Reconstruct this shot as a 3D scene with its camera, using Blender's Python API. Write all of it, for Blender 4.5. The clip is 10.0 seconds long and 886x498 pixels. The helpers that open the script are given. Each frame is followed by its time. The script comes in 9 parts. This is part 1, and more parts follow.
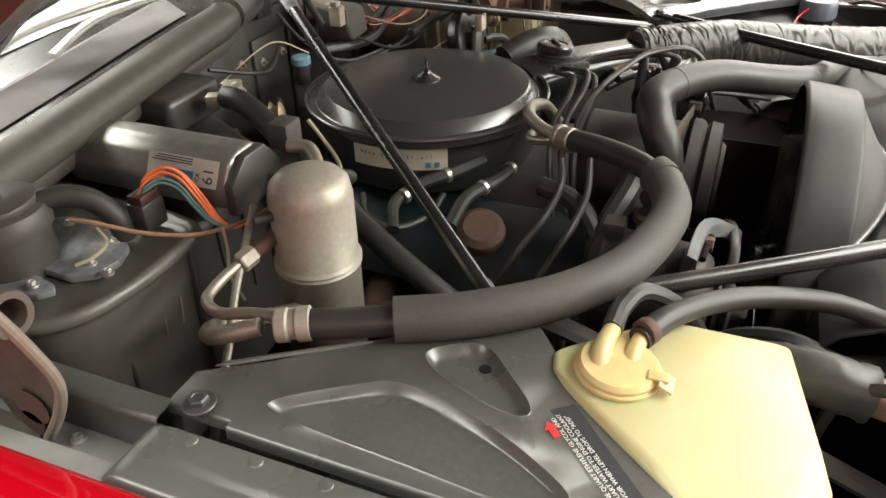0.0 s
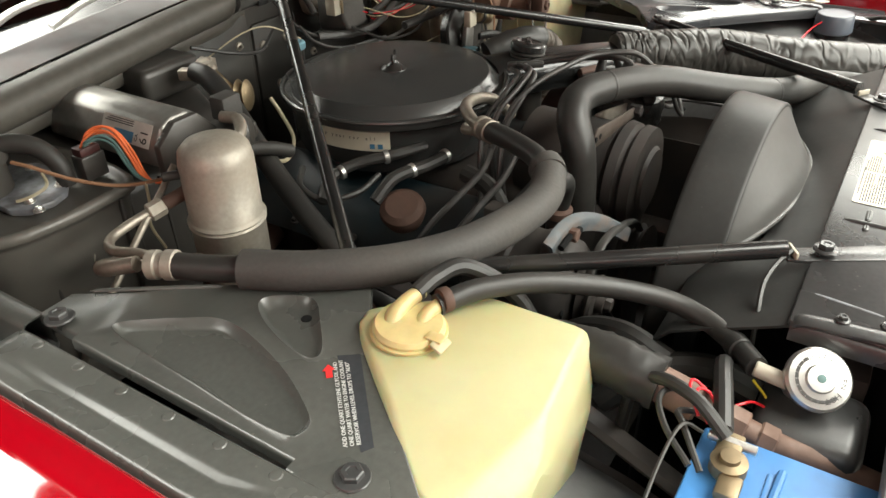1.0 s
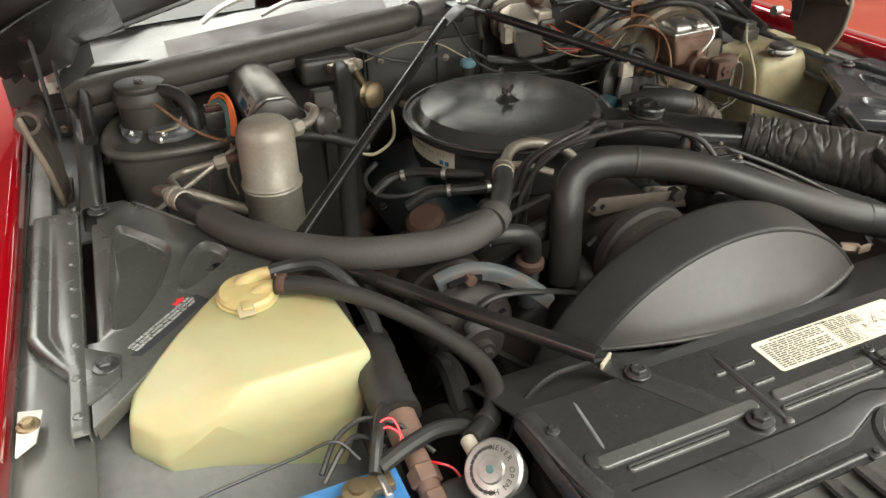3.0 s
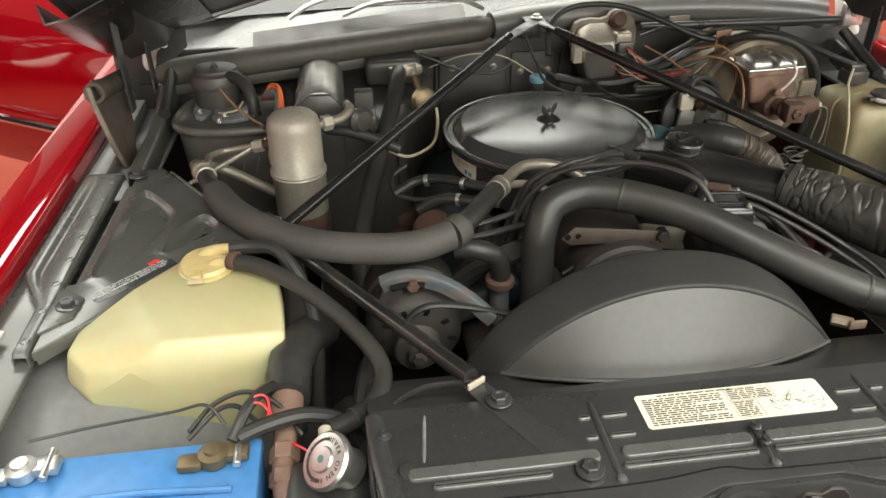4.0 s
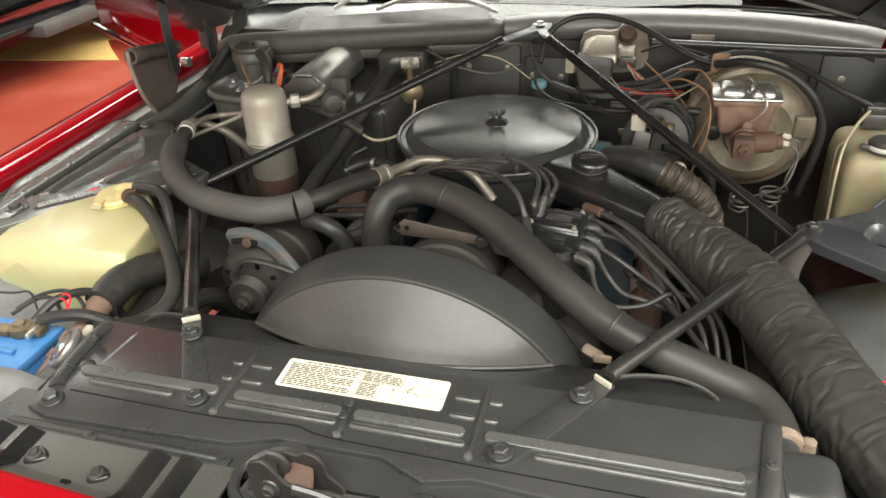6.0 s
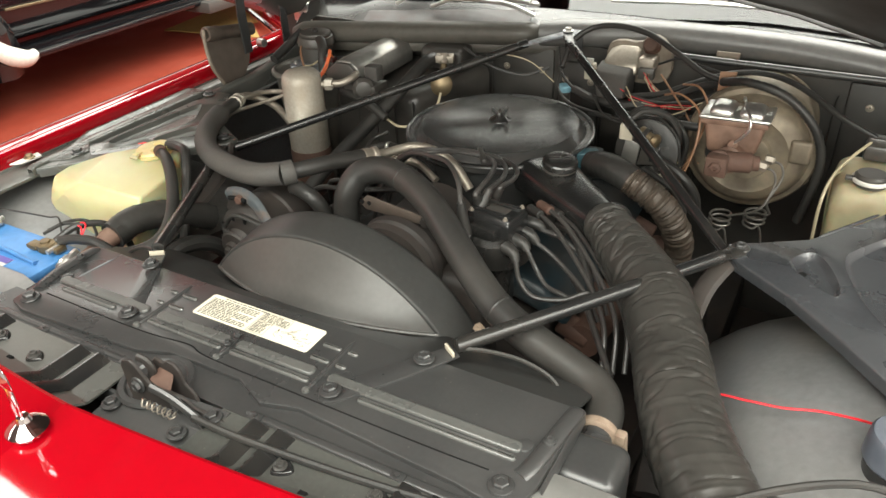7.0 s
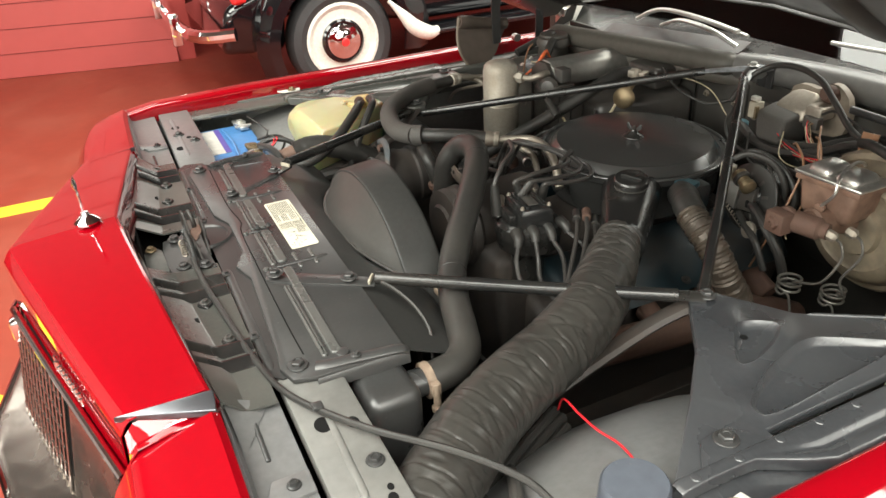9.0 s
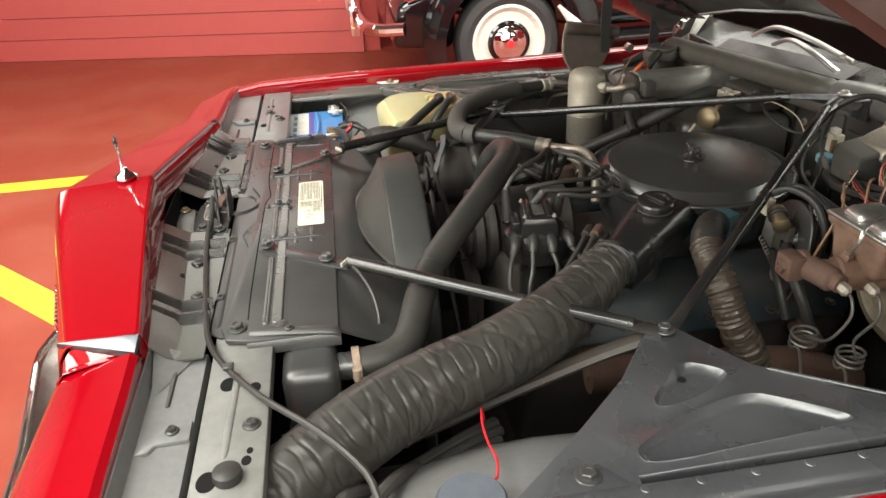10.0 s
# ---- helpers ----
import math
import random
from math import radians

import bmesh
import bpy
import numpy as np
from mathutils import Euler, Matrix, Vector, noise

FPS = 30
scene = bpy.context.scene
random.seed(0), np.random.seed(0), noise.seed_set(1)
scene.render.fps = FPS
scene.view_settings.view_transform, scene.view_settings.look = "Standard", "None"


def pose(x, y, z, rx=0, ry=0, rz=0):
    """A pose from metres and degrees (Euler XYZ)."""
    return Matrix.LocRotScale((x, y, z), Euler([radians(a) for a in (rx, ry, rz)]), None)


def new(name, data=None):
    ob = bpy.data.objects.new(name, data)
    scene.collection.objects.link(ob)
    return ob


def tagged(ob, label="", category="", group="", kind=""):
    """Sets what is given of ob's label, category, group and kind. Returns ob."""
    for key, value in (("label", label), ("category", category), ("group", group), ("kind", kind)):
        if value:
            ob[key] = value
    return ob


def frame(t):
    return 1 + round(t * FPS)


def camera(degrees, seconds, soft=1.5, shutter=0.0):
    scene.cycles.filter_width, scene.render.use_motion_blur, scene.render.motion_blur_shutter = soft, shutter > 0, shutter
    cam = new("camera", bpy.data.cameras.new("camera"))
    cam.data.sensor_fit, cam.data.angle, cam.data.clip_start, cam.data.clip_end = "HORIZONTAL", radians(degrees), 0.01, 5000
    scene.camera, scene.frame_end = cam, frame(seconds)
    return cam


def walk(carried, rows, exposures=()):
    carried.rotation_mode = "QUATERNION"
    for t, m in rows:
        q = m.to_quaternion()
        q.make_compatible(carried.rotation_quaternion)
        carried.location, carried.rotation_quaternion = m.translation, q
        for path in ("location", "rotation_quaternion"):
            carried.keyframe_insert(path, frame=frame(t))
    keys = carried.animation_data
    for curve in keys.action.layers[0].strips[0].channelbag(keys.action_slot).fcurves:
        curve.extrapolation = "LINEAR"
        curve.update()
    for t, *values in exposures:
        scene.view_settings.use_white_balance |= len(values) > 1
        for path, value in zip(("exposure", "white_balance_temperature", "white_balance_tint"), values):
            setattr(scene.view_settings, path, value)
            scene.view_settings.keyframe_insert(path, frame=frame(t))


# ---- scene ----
cam = camera(61.5, 10.0)
# seconds, eye, turn; x to the car's left, y to its rear, z up from the floor
ROWS = [
    (0, -1.1157, 0.3961, 1.3078, 57.025, 1.202, -68.026),
    (0.5, -1.0931, 0.2624, 1.3113, 57.011, 1.041, -63.432),
    (1, -1.0680, 0.1110, 1.3227, 57.016, 1.185, -58.123),
    (1.5, -1.0151, -0.0335, 1.3431, 57.023, 1.476, -51.915),
    (2, -0.9159, -0.1625, 1.3587, 57.552, 1.714, -43.490),
    (2.5, -0.8080, -0.2600, 1.3772, 57.898, 1.417, -33.619),
    (4, -0.3968, -0.4504, 1.4146, 58.456, 0.620, -7.609),
    (4.5, -0.2360, -0.4833, 1.4242, 58.822, 1.219, -1.787),
    (5, -0.0751, -0.5147, 1.4342, 58.938, 1.899, 2.954),
    (5.5, 0.0748, -0.5224, 1.4480, 58.521, 2.237, 8.075),
    (6, 0.2688, -0.5198, 1.4574, 58.072, 2.259, 15.074),
    (7.5, 0.8004, -0.4573, 1.4896, 58.774, 2.509, 37.125),
    (8, 0.9611, -0.3489, 1.4826, 59.374, 2.968, 46.670),
    (8.5, 1.0984, -0.2677, 1.4752, 60.024, 2.917, 55.802),
    (9, 1.2269, -0.1594, 1.4824, 60.662, 2.650, 64.375),
    (9.5, 1.3049, -0.0185, 1.4750, 61.121, 2.727, 72.609),
    (10, 1.3418, 0.1661, 1.4585, 61.762, 2.578, 81.042),
]
EXPOSURES = ((0.0, 0.25), (0.8, 0.10), (2.0, -0.27), (3.0, -0.38), (5.0, -0.39), (6.0, -0.18), (8.0, -0.23), (10.0, -0.29))
walk(cam, [(t, pose(*place)) for t, *place in ROWS], EXPOSURES)

# ---- world, lights ----
world = bpy.data.worlds.new("sky")
scene.world = world
world.use_nodes = True
sky = world.node_tree.nodes.new("ShaderNodeTexSky")
sky.sky_type, sky.sun_disc = "NISHITA", False
sky.sun_elevation, sky.sun_rotation = radians(45), radians(140)
world.node_tree.links.new(sky.outputs[0], world.node_tree.nodes["Background"].inputs[0])
world.node_tree.nodes["Background"].inputs[1].default_value = 0.10
world.cycles.sampling_method = "NONE"
SKYLIGHT = 14.0        # strength of the translucent roof panels
CEILING = 4.2


# ---- materials ----
def material(name, colour, rough=0.5, metal=0.0, vary=0.25, scale=60.0, dust=0.0, dust_colour=(0.20, 0.17, 0.13), bump=0.05,
             coat=0.0, spec=0.5, patch=9.0, speck=0.0, **extra):
    m = bpy.data.materials.new(name)
    m.use_nodes = True
    nt, n = m.node_tree, m.node_tree.nodes
    b = n["Principled BSDF"]
    geo = n.new("ShaderNodeNewGeometry")
    fine, broad = n.new("ShaderNodeTexNoise"), n.new("ShaderNodeTexNoise")
    fine.inputs["Scale"].default_value, fine.inputs["Detail"].default_value = scale, 4.0
    broad.inputs["Scale"].default_value, broad.inputs["Detail"].default_value = patch, 5.0
    for x in (fine, broad):
        nt.links.new(geo.outputs["Position"], x.inputs["Vector"])
    tone = n.new("ShaderNodeMix")
    tone.data_type = "RGBA"
    tone.inputs["A"].default_value = (*[c * (1 - vary) for c in colour], 1)
    tone.inputs["B"].default_value = (*[min(c * (1 + vary), 1) for c in colour], 1)
    nt.links.new(fine.outputs["Fac"], tone.inputs["Factor"])
    last = tone.outputs["Result"]
    ramp = n.new("ShaderNodeMapRange")
    ramp.inputs["From Min"].default_value, ramp.inputs["From Max"].default_value = 0.42, 0.75
    ramp.inputs["To Min"].default_value, ramp.inputs["To Max"].default_value = 0.0, 1.0
    nt.links.new(broad.outputs["Fac"], ramp.inputs["Value"])
    if dust > 0:
        amount = n.new("ShaderNodeMath")
        amount.operation = "MULTIPLY"
        amount.inputs[1].default_value = dust
        nt.links.new(ramp.outputs[0], amount.inputs[0])
        mix = n.new("ShaderNodeMix")
        mix.data_type = "RGBA"
        mix.inputs["B"].default_value = (*dust_colour, 1)
        nt.links.new(last, mix.inputs["A"])
        nt.links.new(amount.outputs[0], mix.inputs["Factor"])
        last = mix.outputs["Result"]
    if speck > 0:
        cell = n.new("ShaderNodeTexVoronoi")
        cell.inputs["Scale"].default_value = 110.0
        nt.links.new(geo.outputs["Position"], cell.inputs["Vector"])
        parts = n.new("ShaderNodeSeparateColor")
        nt.links.new(cell.outputs["Color"], parts.inputs["Color"])
        size, dot, weak = n.new("ShaderNodeMath"), n.new("ShaderNodeMath"), n.new("ShaderNodeMath")
        size.operation, dot.operation, weak.operation = "MULTIPLY_ADD", "LESS_THAN", "MULTIPLY"
        size.inputs[1].default_value, size.inputs[2].default_value = 0.34, -0.19
        weak.inputs[1].default_value = speck
        nt.links.new(parts.outputs["Red"], size.inputs[0])
        nt.links.new(cell.outputs["Distance"], dot.inputs[0])
        nt.links.new(size.outputs[0], dot.inputs[1])
        nt.links.new(dot.outputs[0], weak.inputs[0])
        mix = n.new("ShaderNodeMix")
        mix.data_type = "RGBA"
        mix.inputs["B"].default_value = (0.32, 0.29, 0.25, 1)
        nt.links.new(last, mix.inputs["A"])
        nt.links.new(weak.outputs[0], mix.inputs["Factor"])
        last = mix.outputs["Result"]
    nt.links.new(last, b.inputs["Base Color"])
    rr = n.new("ShaderNodeMapRange")
    rr.inputs["To Min"].default_value, rr.inputs["To Max"].default_value = max(rough - 0.05, 0.02), min(rough + 0.05 + dust * 0.3, 1)
    nt.links.new(ramp.outputs[0], rr.inputs["Value"])
    nt.links.new(rr.outputs[0], b.inputs["Roughness"])
    b.inputs["Metallic"].default_value = metal
    b.inputs["Specular IOR Level"].default_value = spec
    b.inputs["Coat Weight"].default_value = coat
    b.inputs["Coat Roughness"].default_value = 0.03
    for key, value in extra.items():
        b.inputs[key.replace("_", " ")].default_value = value
    if bump > 0:
        bp = n.new("ShaderNodeBump")
        bp.inputs["Strength"].default_value, bp.inputs["Distance"].default_value = bump, 0.002
        nt.links.new(fine.outputs["Fac"], bp.inputs["Height"])
        nt.links.new(bp.outputs[0], b.inputs["Normal"])
    return m


M_BLACK = material("black painted steel", (0.034, 0.034, 0.034), 0.32, spec=0.7, vary=0.25, dust=0.16, dust_colour=(0.10, 0.094, 0.086), scale=180, bump=0.02, patch=6, speck=0.12)
M_RIBTOP = material("paler black paint on the ribs", (0.075, 0.076, 0.072), 0.30, spec=0.85, vary=0.25, dust=0.3, dust_colour=(0.13, 0.126, 0.115), scale=180, bump=0.02, patch=12)
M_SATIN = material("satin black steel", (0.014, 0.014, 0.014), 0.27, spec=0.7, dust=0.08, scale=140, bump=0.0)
M_PANEL = material("dusty grey black inner fender steel", (0.066, 0.067, 0.061), 0.29, spec=0.8, vary=0.2, dust=0.32, dust_colour=(0.15, 0.145, 0.128), scale=160, bump=0.015, patch=5, speck=0.10)
M_GLOSSPANEL = material("glossy black inner fender steel", (0.040, 0.042, 0.046), 0.26, spec=0.9, vary=0.2, dust=0.3, dust_colour=(0.112, 0.114, 0.117), scale=160, bump=0.012, patch=5)
M_TIEBAR = material("weathered grey painted steel", (0.17, 0.168, 0.158), 0.42, dust=0.35, dust_colour=(0.06, 0.058, 0.056), scale=60, bump=0.05, patch=14)
M_LID = material("semi gloss black enamel", (0.042, 0.042, 0.041), 0.27, spec=0.9, vary=0.05, scale=200, bump=0.0, patch=1.1)
M_HOOD = material("dark hood underside", (0.050, 0.046, 0.042), 0.34, dust=0.15, dust_colour=(0.11, 0.095, 0.08), scale=60, bump=0.06)
M_DUSTY = material("dusty beige brown steel", (0.21, 0.175, 0.135), 0.6, dust=0.6, dust_colour=(0.10, 0.07, 0.053), scale=70, bump=0.15, patch=25)
M_APRON = material("dusty grey black apron", (0.150, 0.151, 0.152), 0.34, spec=0.8, dust=0.22, scale=90, bump=0.03, patch=4, speck=0.08)
M_SHROUD = material("black moulded plastic", (0.044, 0.042, 0.039), 0.36, spec=0.7, dust=0.16, dust_colour=(0.085, 0.077, 0.068), scale=110, bump=0.012, patch=6, speck=0.05)
# same plastic as the dome; the darker tone stands for weaker light
M_BAND = material("moulded shroud plastic, darkened for weaker light", (0.030, 0.030, 0.029), 0.40, spec=0.22, dust=0.2, dust_colour=(0.07, 0.066, 0.06), scale=110, bump=0.012, patch=6, speck=0.05)
M_RUBBER = material("black rubber", (0.026, 0.025, 0.0235), 0.44, spec=0.42, dust=0.2, dust_colour=(0.10, 0.088, 0.074), scale=120, bump=0.05)
M_FOAM = material("grey foam hose insulation", (0.055, 0.051, 0.047), 0.70, dust=0.25, dust_colour=(0.13, 0.115, 0.095), scale=220, bump=0.16)
M_DUCT = material("creased black duct vinyl", (0.034, 0.032, 0.029), 0.34, spec=0.34, dust=0.36, dust_colour=(0.084, 0.077, 0.068), scale=60, bump=0.05, patch=8)
M_GRIME = material("greasy engine iron", (0.026, 0.022, 0.020), 0.62, dust=0.5, dust_colour=(0.085, 0.064, 0.05), scale=60, bump=0.25)
M_BLUE = material("blue engine paint", (0.006, 0.017, 0.023), 0.5, dust=0.7, dust_colour=(0.06, 0.045, 0.035), scale=50, bump=0.15)
M_BLUEWORN = material("worn blue painted casting", (0.058, 0.068, 0.074), 0.55, dust=1.0, dust_colour=(0.115, 0.078, 0.058), scale=90, bump=0.2, patch=45)
M_RUST = material("rusty steel", (0.075, 0.038, 0.026), 0.75, dust=0.5, dust_colour=(0.11, 0.068, 0.05), scale=80, bump=0.3, patch=35)
M_ALU = material("dull aluminium", (0.36, 0.33, 0.28), 0.42, metal=0.25, dust=0.55, dust_colour=(0.33, 0.27, 0.20), scale=160, bump=0.08, patch=16)
M_PIPE = material("oxidised aluminium pipe", (0.36, 0.32, 0.27), 0.5, metal=0.7, dust=0.4, scale=140, bump=0.08)
M_STEEL = material("bright plated steel", (0.66, 0.65, 0.62), 0.36, metal=0.9, dust=0.1, scale=120, bump=0.03)
M_CHROME = material("chrome", (0.82, 0.83, 0.84), 0.07, metal=1.0, vary=0.03, bump=0.0)
M_BRASS = material("tarnished brass", (0.26, 0.20, 0.12), 0.45, metal=0.8, dust=0.4, dust_colour=(0.10, 0.07, 0.05), bump=0.1)
# brown-grey base stands in for what the dusty chrome reflects
M_BEZEL = material("dusty chrome browned for its reflections", (0.30, 0.27, 0.245), 0.2, metal=0.95, vary=0.15, dust=0.5, dust_colour=(0.16, 0.125, 0.10), scale=30, bump=0.02, patch=14)
M_TRIM = material("dull bright trim metal", (0.15, 0.155, 0.17), 0.30, metal=0.9, vary=0.05, bump=0.0)
M_BRAKEPIPE = material("dark steel brake pipe", (0.13, 0.122, 0.11), 0.42, metal=0.6, dust=0.3, dust_colour=(0.07, 0.06, 0.05), scale=140, bump=0.05)
M_RED = material("glossy red car paint", (0.275, 0.001, 0.006), 0.2, vary=0.05, bump=0.0, coat=1.0, patch=3)
for link in list(M_RED.node_tree.links):
    if link.to_socket.name == "Roughness":
        M_RED.node_tree.links.remove(link)
M_RED.node_tree.nodes["Principled BSDF"].inputs["Roughness"].default_value = 0.06
M_YELLOWED = material("yellowed translucent plastic", (0.47, 0.445, 0.265), 0.36, vary=0.07, dust=0.45, dust_colour=(0.40, 0.32, 0.12), scale=26,
                      bump=0.02, patch=8, Subsurface_Weight=0.6, Subsurface_Scale=0.03)
M_AMBER = material("aged amber plastic", (0.55, 0.44, 0.21), 0.4, dust=0.3, dust_colour=(0.36, 0.23, 0.08), Subsurface_Weight=0.4, Subsurface_Scale=0.01)
M_WASHER = material("old cream plastic bottle", (0.40, 0.35, 0.22), 0.5, dust=0.45, dust_colour=(0.30, 0.24, 0.14), scale=40, Subsurface_Weight=0.35,
                    Subsurface_Scale=0.02)
M_BATTERY = material("blue battery plastic", (0.06, 0.21, 0.48), 0.4, dust=0.12, bump=0.03)
M_WHITE = material("white plastic", (0.62, 0.60, 0.55), 0.5, dust=0.25)
M_PAPER = material("aged paper label", (0.66, 0.62, 0.50), 0.6, vary=0.08, dust=0.3, dust_colour=(0.50, 0.44, 0.32), bump=0.02)
M_INK = material("dark print", (0.035, 0.033, 0.03), 0.6, bump=0.0)
M_WHITEINK = material("white print", (0.5, 0.5, 0.48), 0.6, bump=0.0)
M_BLUEINK = material("blue print", (0.06, 0.20, 0.34), 0.6, bump=0.0)
M_REDINK = material("red print", (0.75, 0.03, 0.03), 0.5, bump=0.0)
M_TIE = material("cream cable tie", (0.42, 0.38, 0.30), 0.5)
M_TAPE = material("grimy foil tape", (0.075, 0.058, 0.044), 0.45, metal=0.3, dust=0.7, dust_colour=(0.034, 0.027, 0.022), scale=60, bump=0.35, patch=30)
M_MOTTLED = material("mottled corroded metal", (0.24, 0.25, 0.27), 0.42, metal=0.25, dust=0.9, dust_colour=(0.075, 0.063, 0.052), scale=90, bump=0.15, patch=34)
M_TAN = material("corroded tan clamp steel", (0.25, 0.19, 0.14), 0.6, dust=0.7, dust_colour=(0.13, 0.075, 0.05), scale=90, bump=0.3, patch=60)
M_BRACKET = material("dusty brown bracket steel", (0.085, 0.066, 0.053), 0.6, dust=0.5, dust_colour=(0.05, 0.036, 0.029), scale=80, bump=0.2, patch=40)
M_RUSTPALE = material("pale surface rust", (0.19, 0.115, 0.085), 0.6, dust=0.6, dust_colour=(0.10, 0.06, 0.045), scale=90, bump=0.2, patch=40)
M_WIRE_YELLOW = material("yellow wire", (0.70, 0.52, 0.04), 0.45, bump=0.0)
M_TEALBOX = material("teal blue paint", (0.035, 0.11, 0.14), 0.42, dust=0.4, dust_colour=(0.06, 0.06, 0.055), scale=60, bump=0.1)
M_SEAL = material("grey rubber weatherstrip", (0.074, 0.068, 0.058), 0.55, dust=0.35, dust_colour=(0.13, 0.115, 0.095), scale=70, bump=0.08)
M_VENT = material("dusty plastic vent", (0.085, 0.080, 0.080), 0.45, dust=0.55, dust_colour=(0.10, 0.065, 0.06), scale=30, bump=0.02, patch=22)
M_COWL = material("smooth grey cowl paint", (0.105, 0.102, 0.098), 0.36, spec=0.7, dust=0.35, dust_colour=(0.15, 0.14, 0.125), scale=70, bump=0.02, patch=4)
# blue tint imitates the reflection in the windscreen ahead of it
M_DASH = material("blue black dashboard toned for glass reflection", (0.035, 0.038, 0.044), 0.6)
M_FIREWALL = material("dusty dark firewall", (0.030, 0.028, 0.025), 0.5, dust=0.45, dust_colour=(0.095, 0.085, 0.073), scale=40, bump=0.15, patch=7)
M_WIRE_RED = material("red wire", (0.65, 0.02, 0.03), 0.4, bump=0.0)
M_WIRE_ORANGE = material("orange wire", (0.72, 0.16, 0.05), 0.45, bump=0.0)
M_WIRE_TEAL = material("teal wire", (0.09, 0.17, 0.16), 0.45, bump=0.0)
M_WIRE_BROWN = material("brown wire", (0.25, 0.13, 0.07), 0.5, bump=0.0)
M_WIRE_CREAM = material("cream wire", (0.42, 0.36, 0.24), 0.5, bump=0.0)
M_WIRE_GREY = material("grey ignition lead", (0.038, 0.035, 0.033), 0.42, dust=0.2, dust_colour=(0.11, 0.098, 0.085), bump=0.02, patch=14)
# paler than the other housings: its side sheen is put into the colour
M_CASE = material("dusty black blower housing paled for sheen", (0.098, 0.091, 0.080), 0.36, spec=0.6, dust=0.45, dust_colour=(0.175, 0.16, 0.137), scale=50, bump=0.04, patch=6)
M_BOX = material("black moulded housing", (0.048, 0.044, 0.040), 0.38, spec=0.6, dust=0.36, dust_colour=(0.12, 0.106, 0.09), scale=50, bump=0.06, patch=7)
M_CANISTER = material("worn silver black housing", (0.30, 0.29, 0.27), 0.40, metal=0.65, dust=0.55, dust_colour=(0.09, 0.085, 0.076), scale=60, bump=0.04, patch=11)
M_MASTER = material("rust brown cast iron", (0.20, 0.12, 0.085), 0.5, dust=0.9, dust_colour=(0.085, 0.045, 0.030), scale=60, bump=0.2, patch=28)
M_ZINC = material("gold zinc booster shell", (0.25, 0.205, 0.145), 0.45, metal=0.25, dust=1.0, dust_colour=(0.052, 0.040, 0.031), scale=60, bump=0.12, patch=11)
M_LAMPBLACK = material("black car paint", (0.006, 0.006, 0.007), 0.12, vary=0.1, bump=0.0, coat=0.8)
M_TYRE = material("tyre rubber", (0.030, 0.030, 0.031), 0.7, scale=100, bump=0.1)
M_WHITEWALL = material("cream white wheel paint", (0.66, 0.64, 0.58), 0.4)
M_FLOOR = material("worn red floor paint", (0.255, 0.043, 0.025), 0.5, spec=0.3, vary=0.16, dust=0.5, dust_colour=(0.31, 0.085, 0.055), scale=14, bump=0.10, patch=2.2, speck=0.06)
M_YELLOWLINE = material("yellow floor paint", (0.80, 0.62, 0.03), 0.5, dust=0.3, dust_colour=(0.62, 0.40, 0.06), scale=20)
M_WALL = material("red painted boards", (0.38, 0.052, 0.045), 0.5, vary=0.06, scale=12, bump=0.04)
M_ROOM = material("pale painted wall", (0.42, 0.41, 0.39), 0.8, vary=0.05, scale=5)
M_CEIL = material("grey painted ceiling", (0.11, 0.11, 0.105), 0.8, vary=0.04, scale=5)
# near black painted in wherever gaps, holes and hollows would be in shade
M_DARK = material("black put in for shaded gaps and holes", (0.010, 0.010, 0.010), 0.9, spec=0.1, bump=0.0)
M_CARPET = material("worn brown floor mat", (0.42, 0.28, 0.09), 0.9, scale=60, bump=0.4)


def emitter(name, colour, strength):
    m = bpy.data.materials.new(name)
    m.use_nodes = True
    b = m.node_tree.nodes["Principled BSDF"]
    b.inputs["Base Color"].default_value = (0.8, 0.8, 0.8, 1)
    b.inputs["Emission Color"].default_value = (*colour, 1)
    b.inputs["Emission Strength"].default_value = strength
    return m


M_SKYPANEL = emitter("lit translucent roof sheet", (0.97, 1.0, 0.91), SKYLIGHT)
M_FRONTGLOW = emitter("glow of the added front window", (0.98, 1.0, 0.91), 13.0)
M_SIDEGLOW = emitter("weaker glow of the added side windows", (0.98, 1.0, 0.91), 4.4)


def thin_glass(name, tint):
    """A thin pane: clear and tinted, with a mirror gloss that grows at grazing angles."""
    m = bpy.data.materials.new(name)
    m.use_nodes = True
    nt, n = m.node_tree, m.node_tree.nodes
    n.remove(n["Principled BSDF"])
    clear, gloss, mix, fresnel = n.new("ShaderNodeBsdfTransparent"), n.new("ShaderNodeBsdfGlossy"), n.new("ShaderNodeMixShader"), n.new("ShaderNodeFresnel")
    clear.inputs["Color"].default_value = (*tint, 1)
    gloss.inputs["Roughness"].default_value, fresnel.inputs["IOR"].default_value = 0.02, 1.6
    nt.links.new(fresnel.outputs[0], mix.inputs[0])
    nt.links.new(clear.outputs[0], mix.inputs[1])
    nt.links.new(gloss.outputs[0], mix.inputs[2])
    nt.links.new(mix.outputs[0], n["Material Output"].inputs["Surface"])
    return m


M_GLASS = thin_glass("tinted windscreen glass", (0.55, 0.62, 0.60))

# ---- building helpers ----
ORIGIN = {}


def V(*a):
    return Vector(a if len(a) > 1 else a[0])


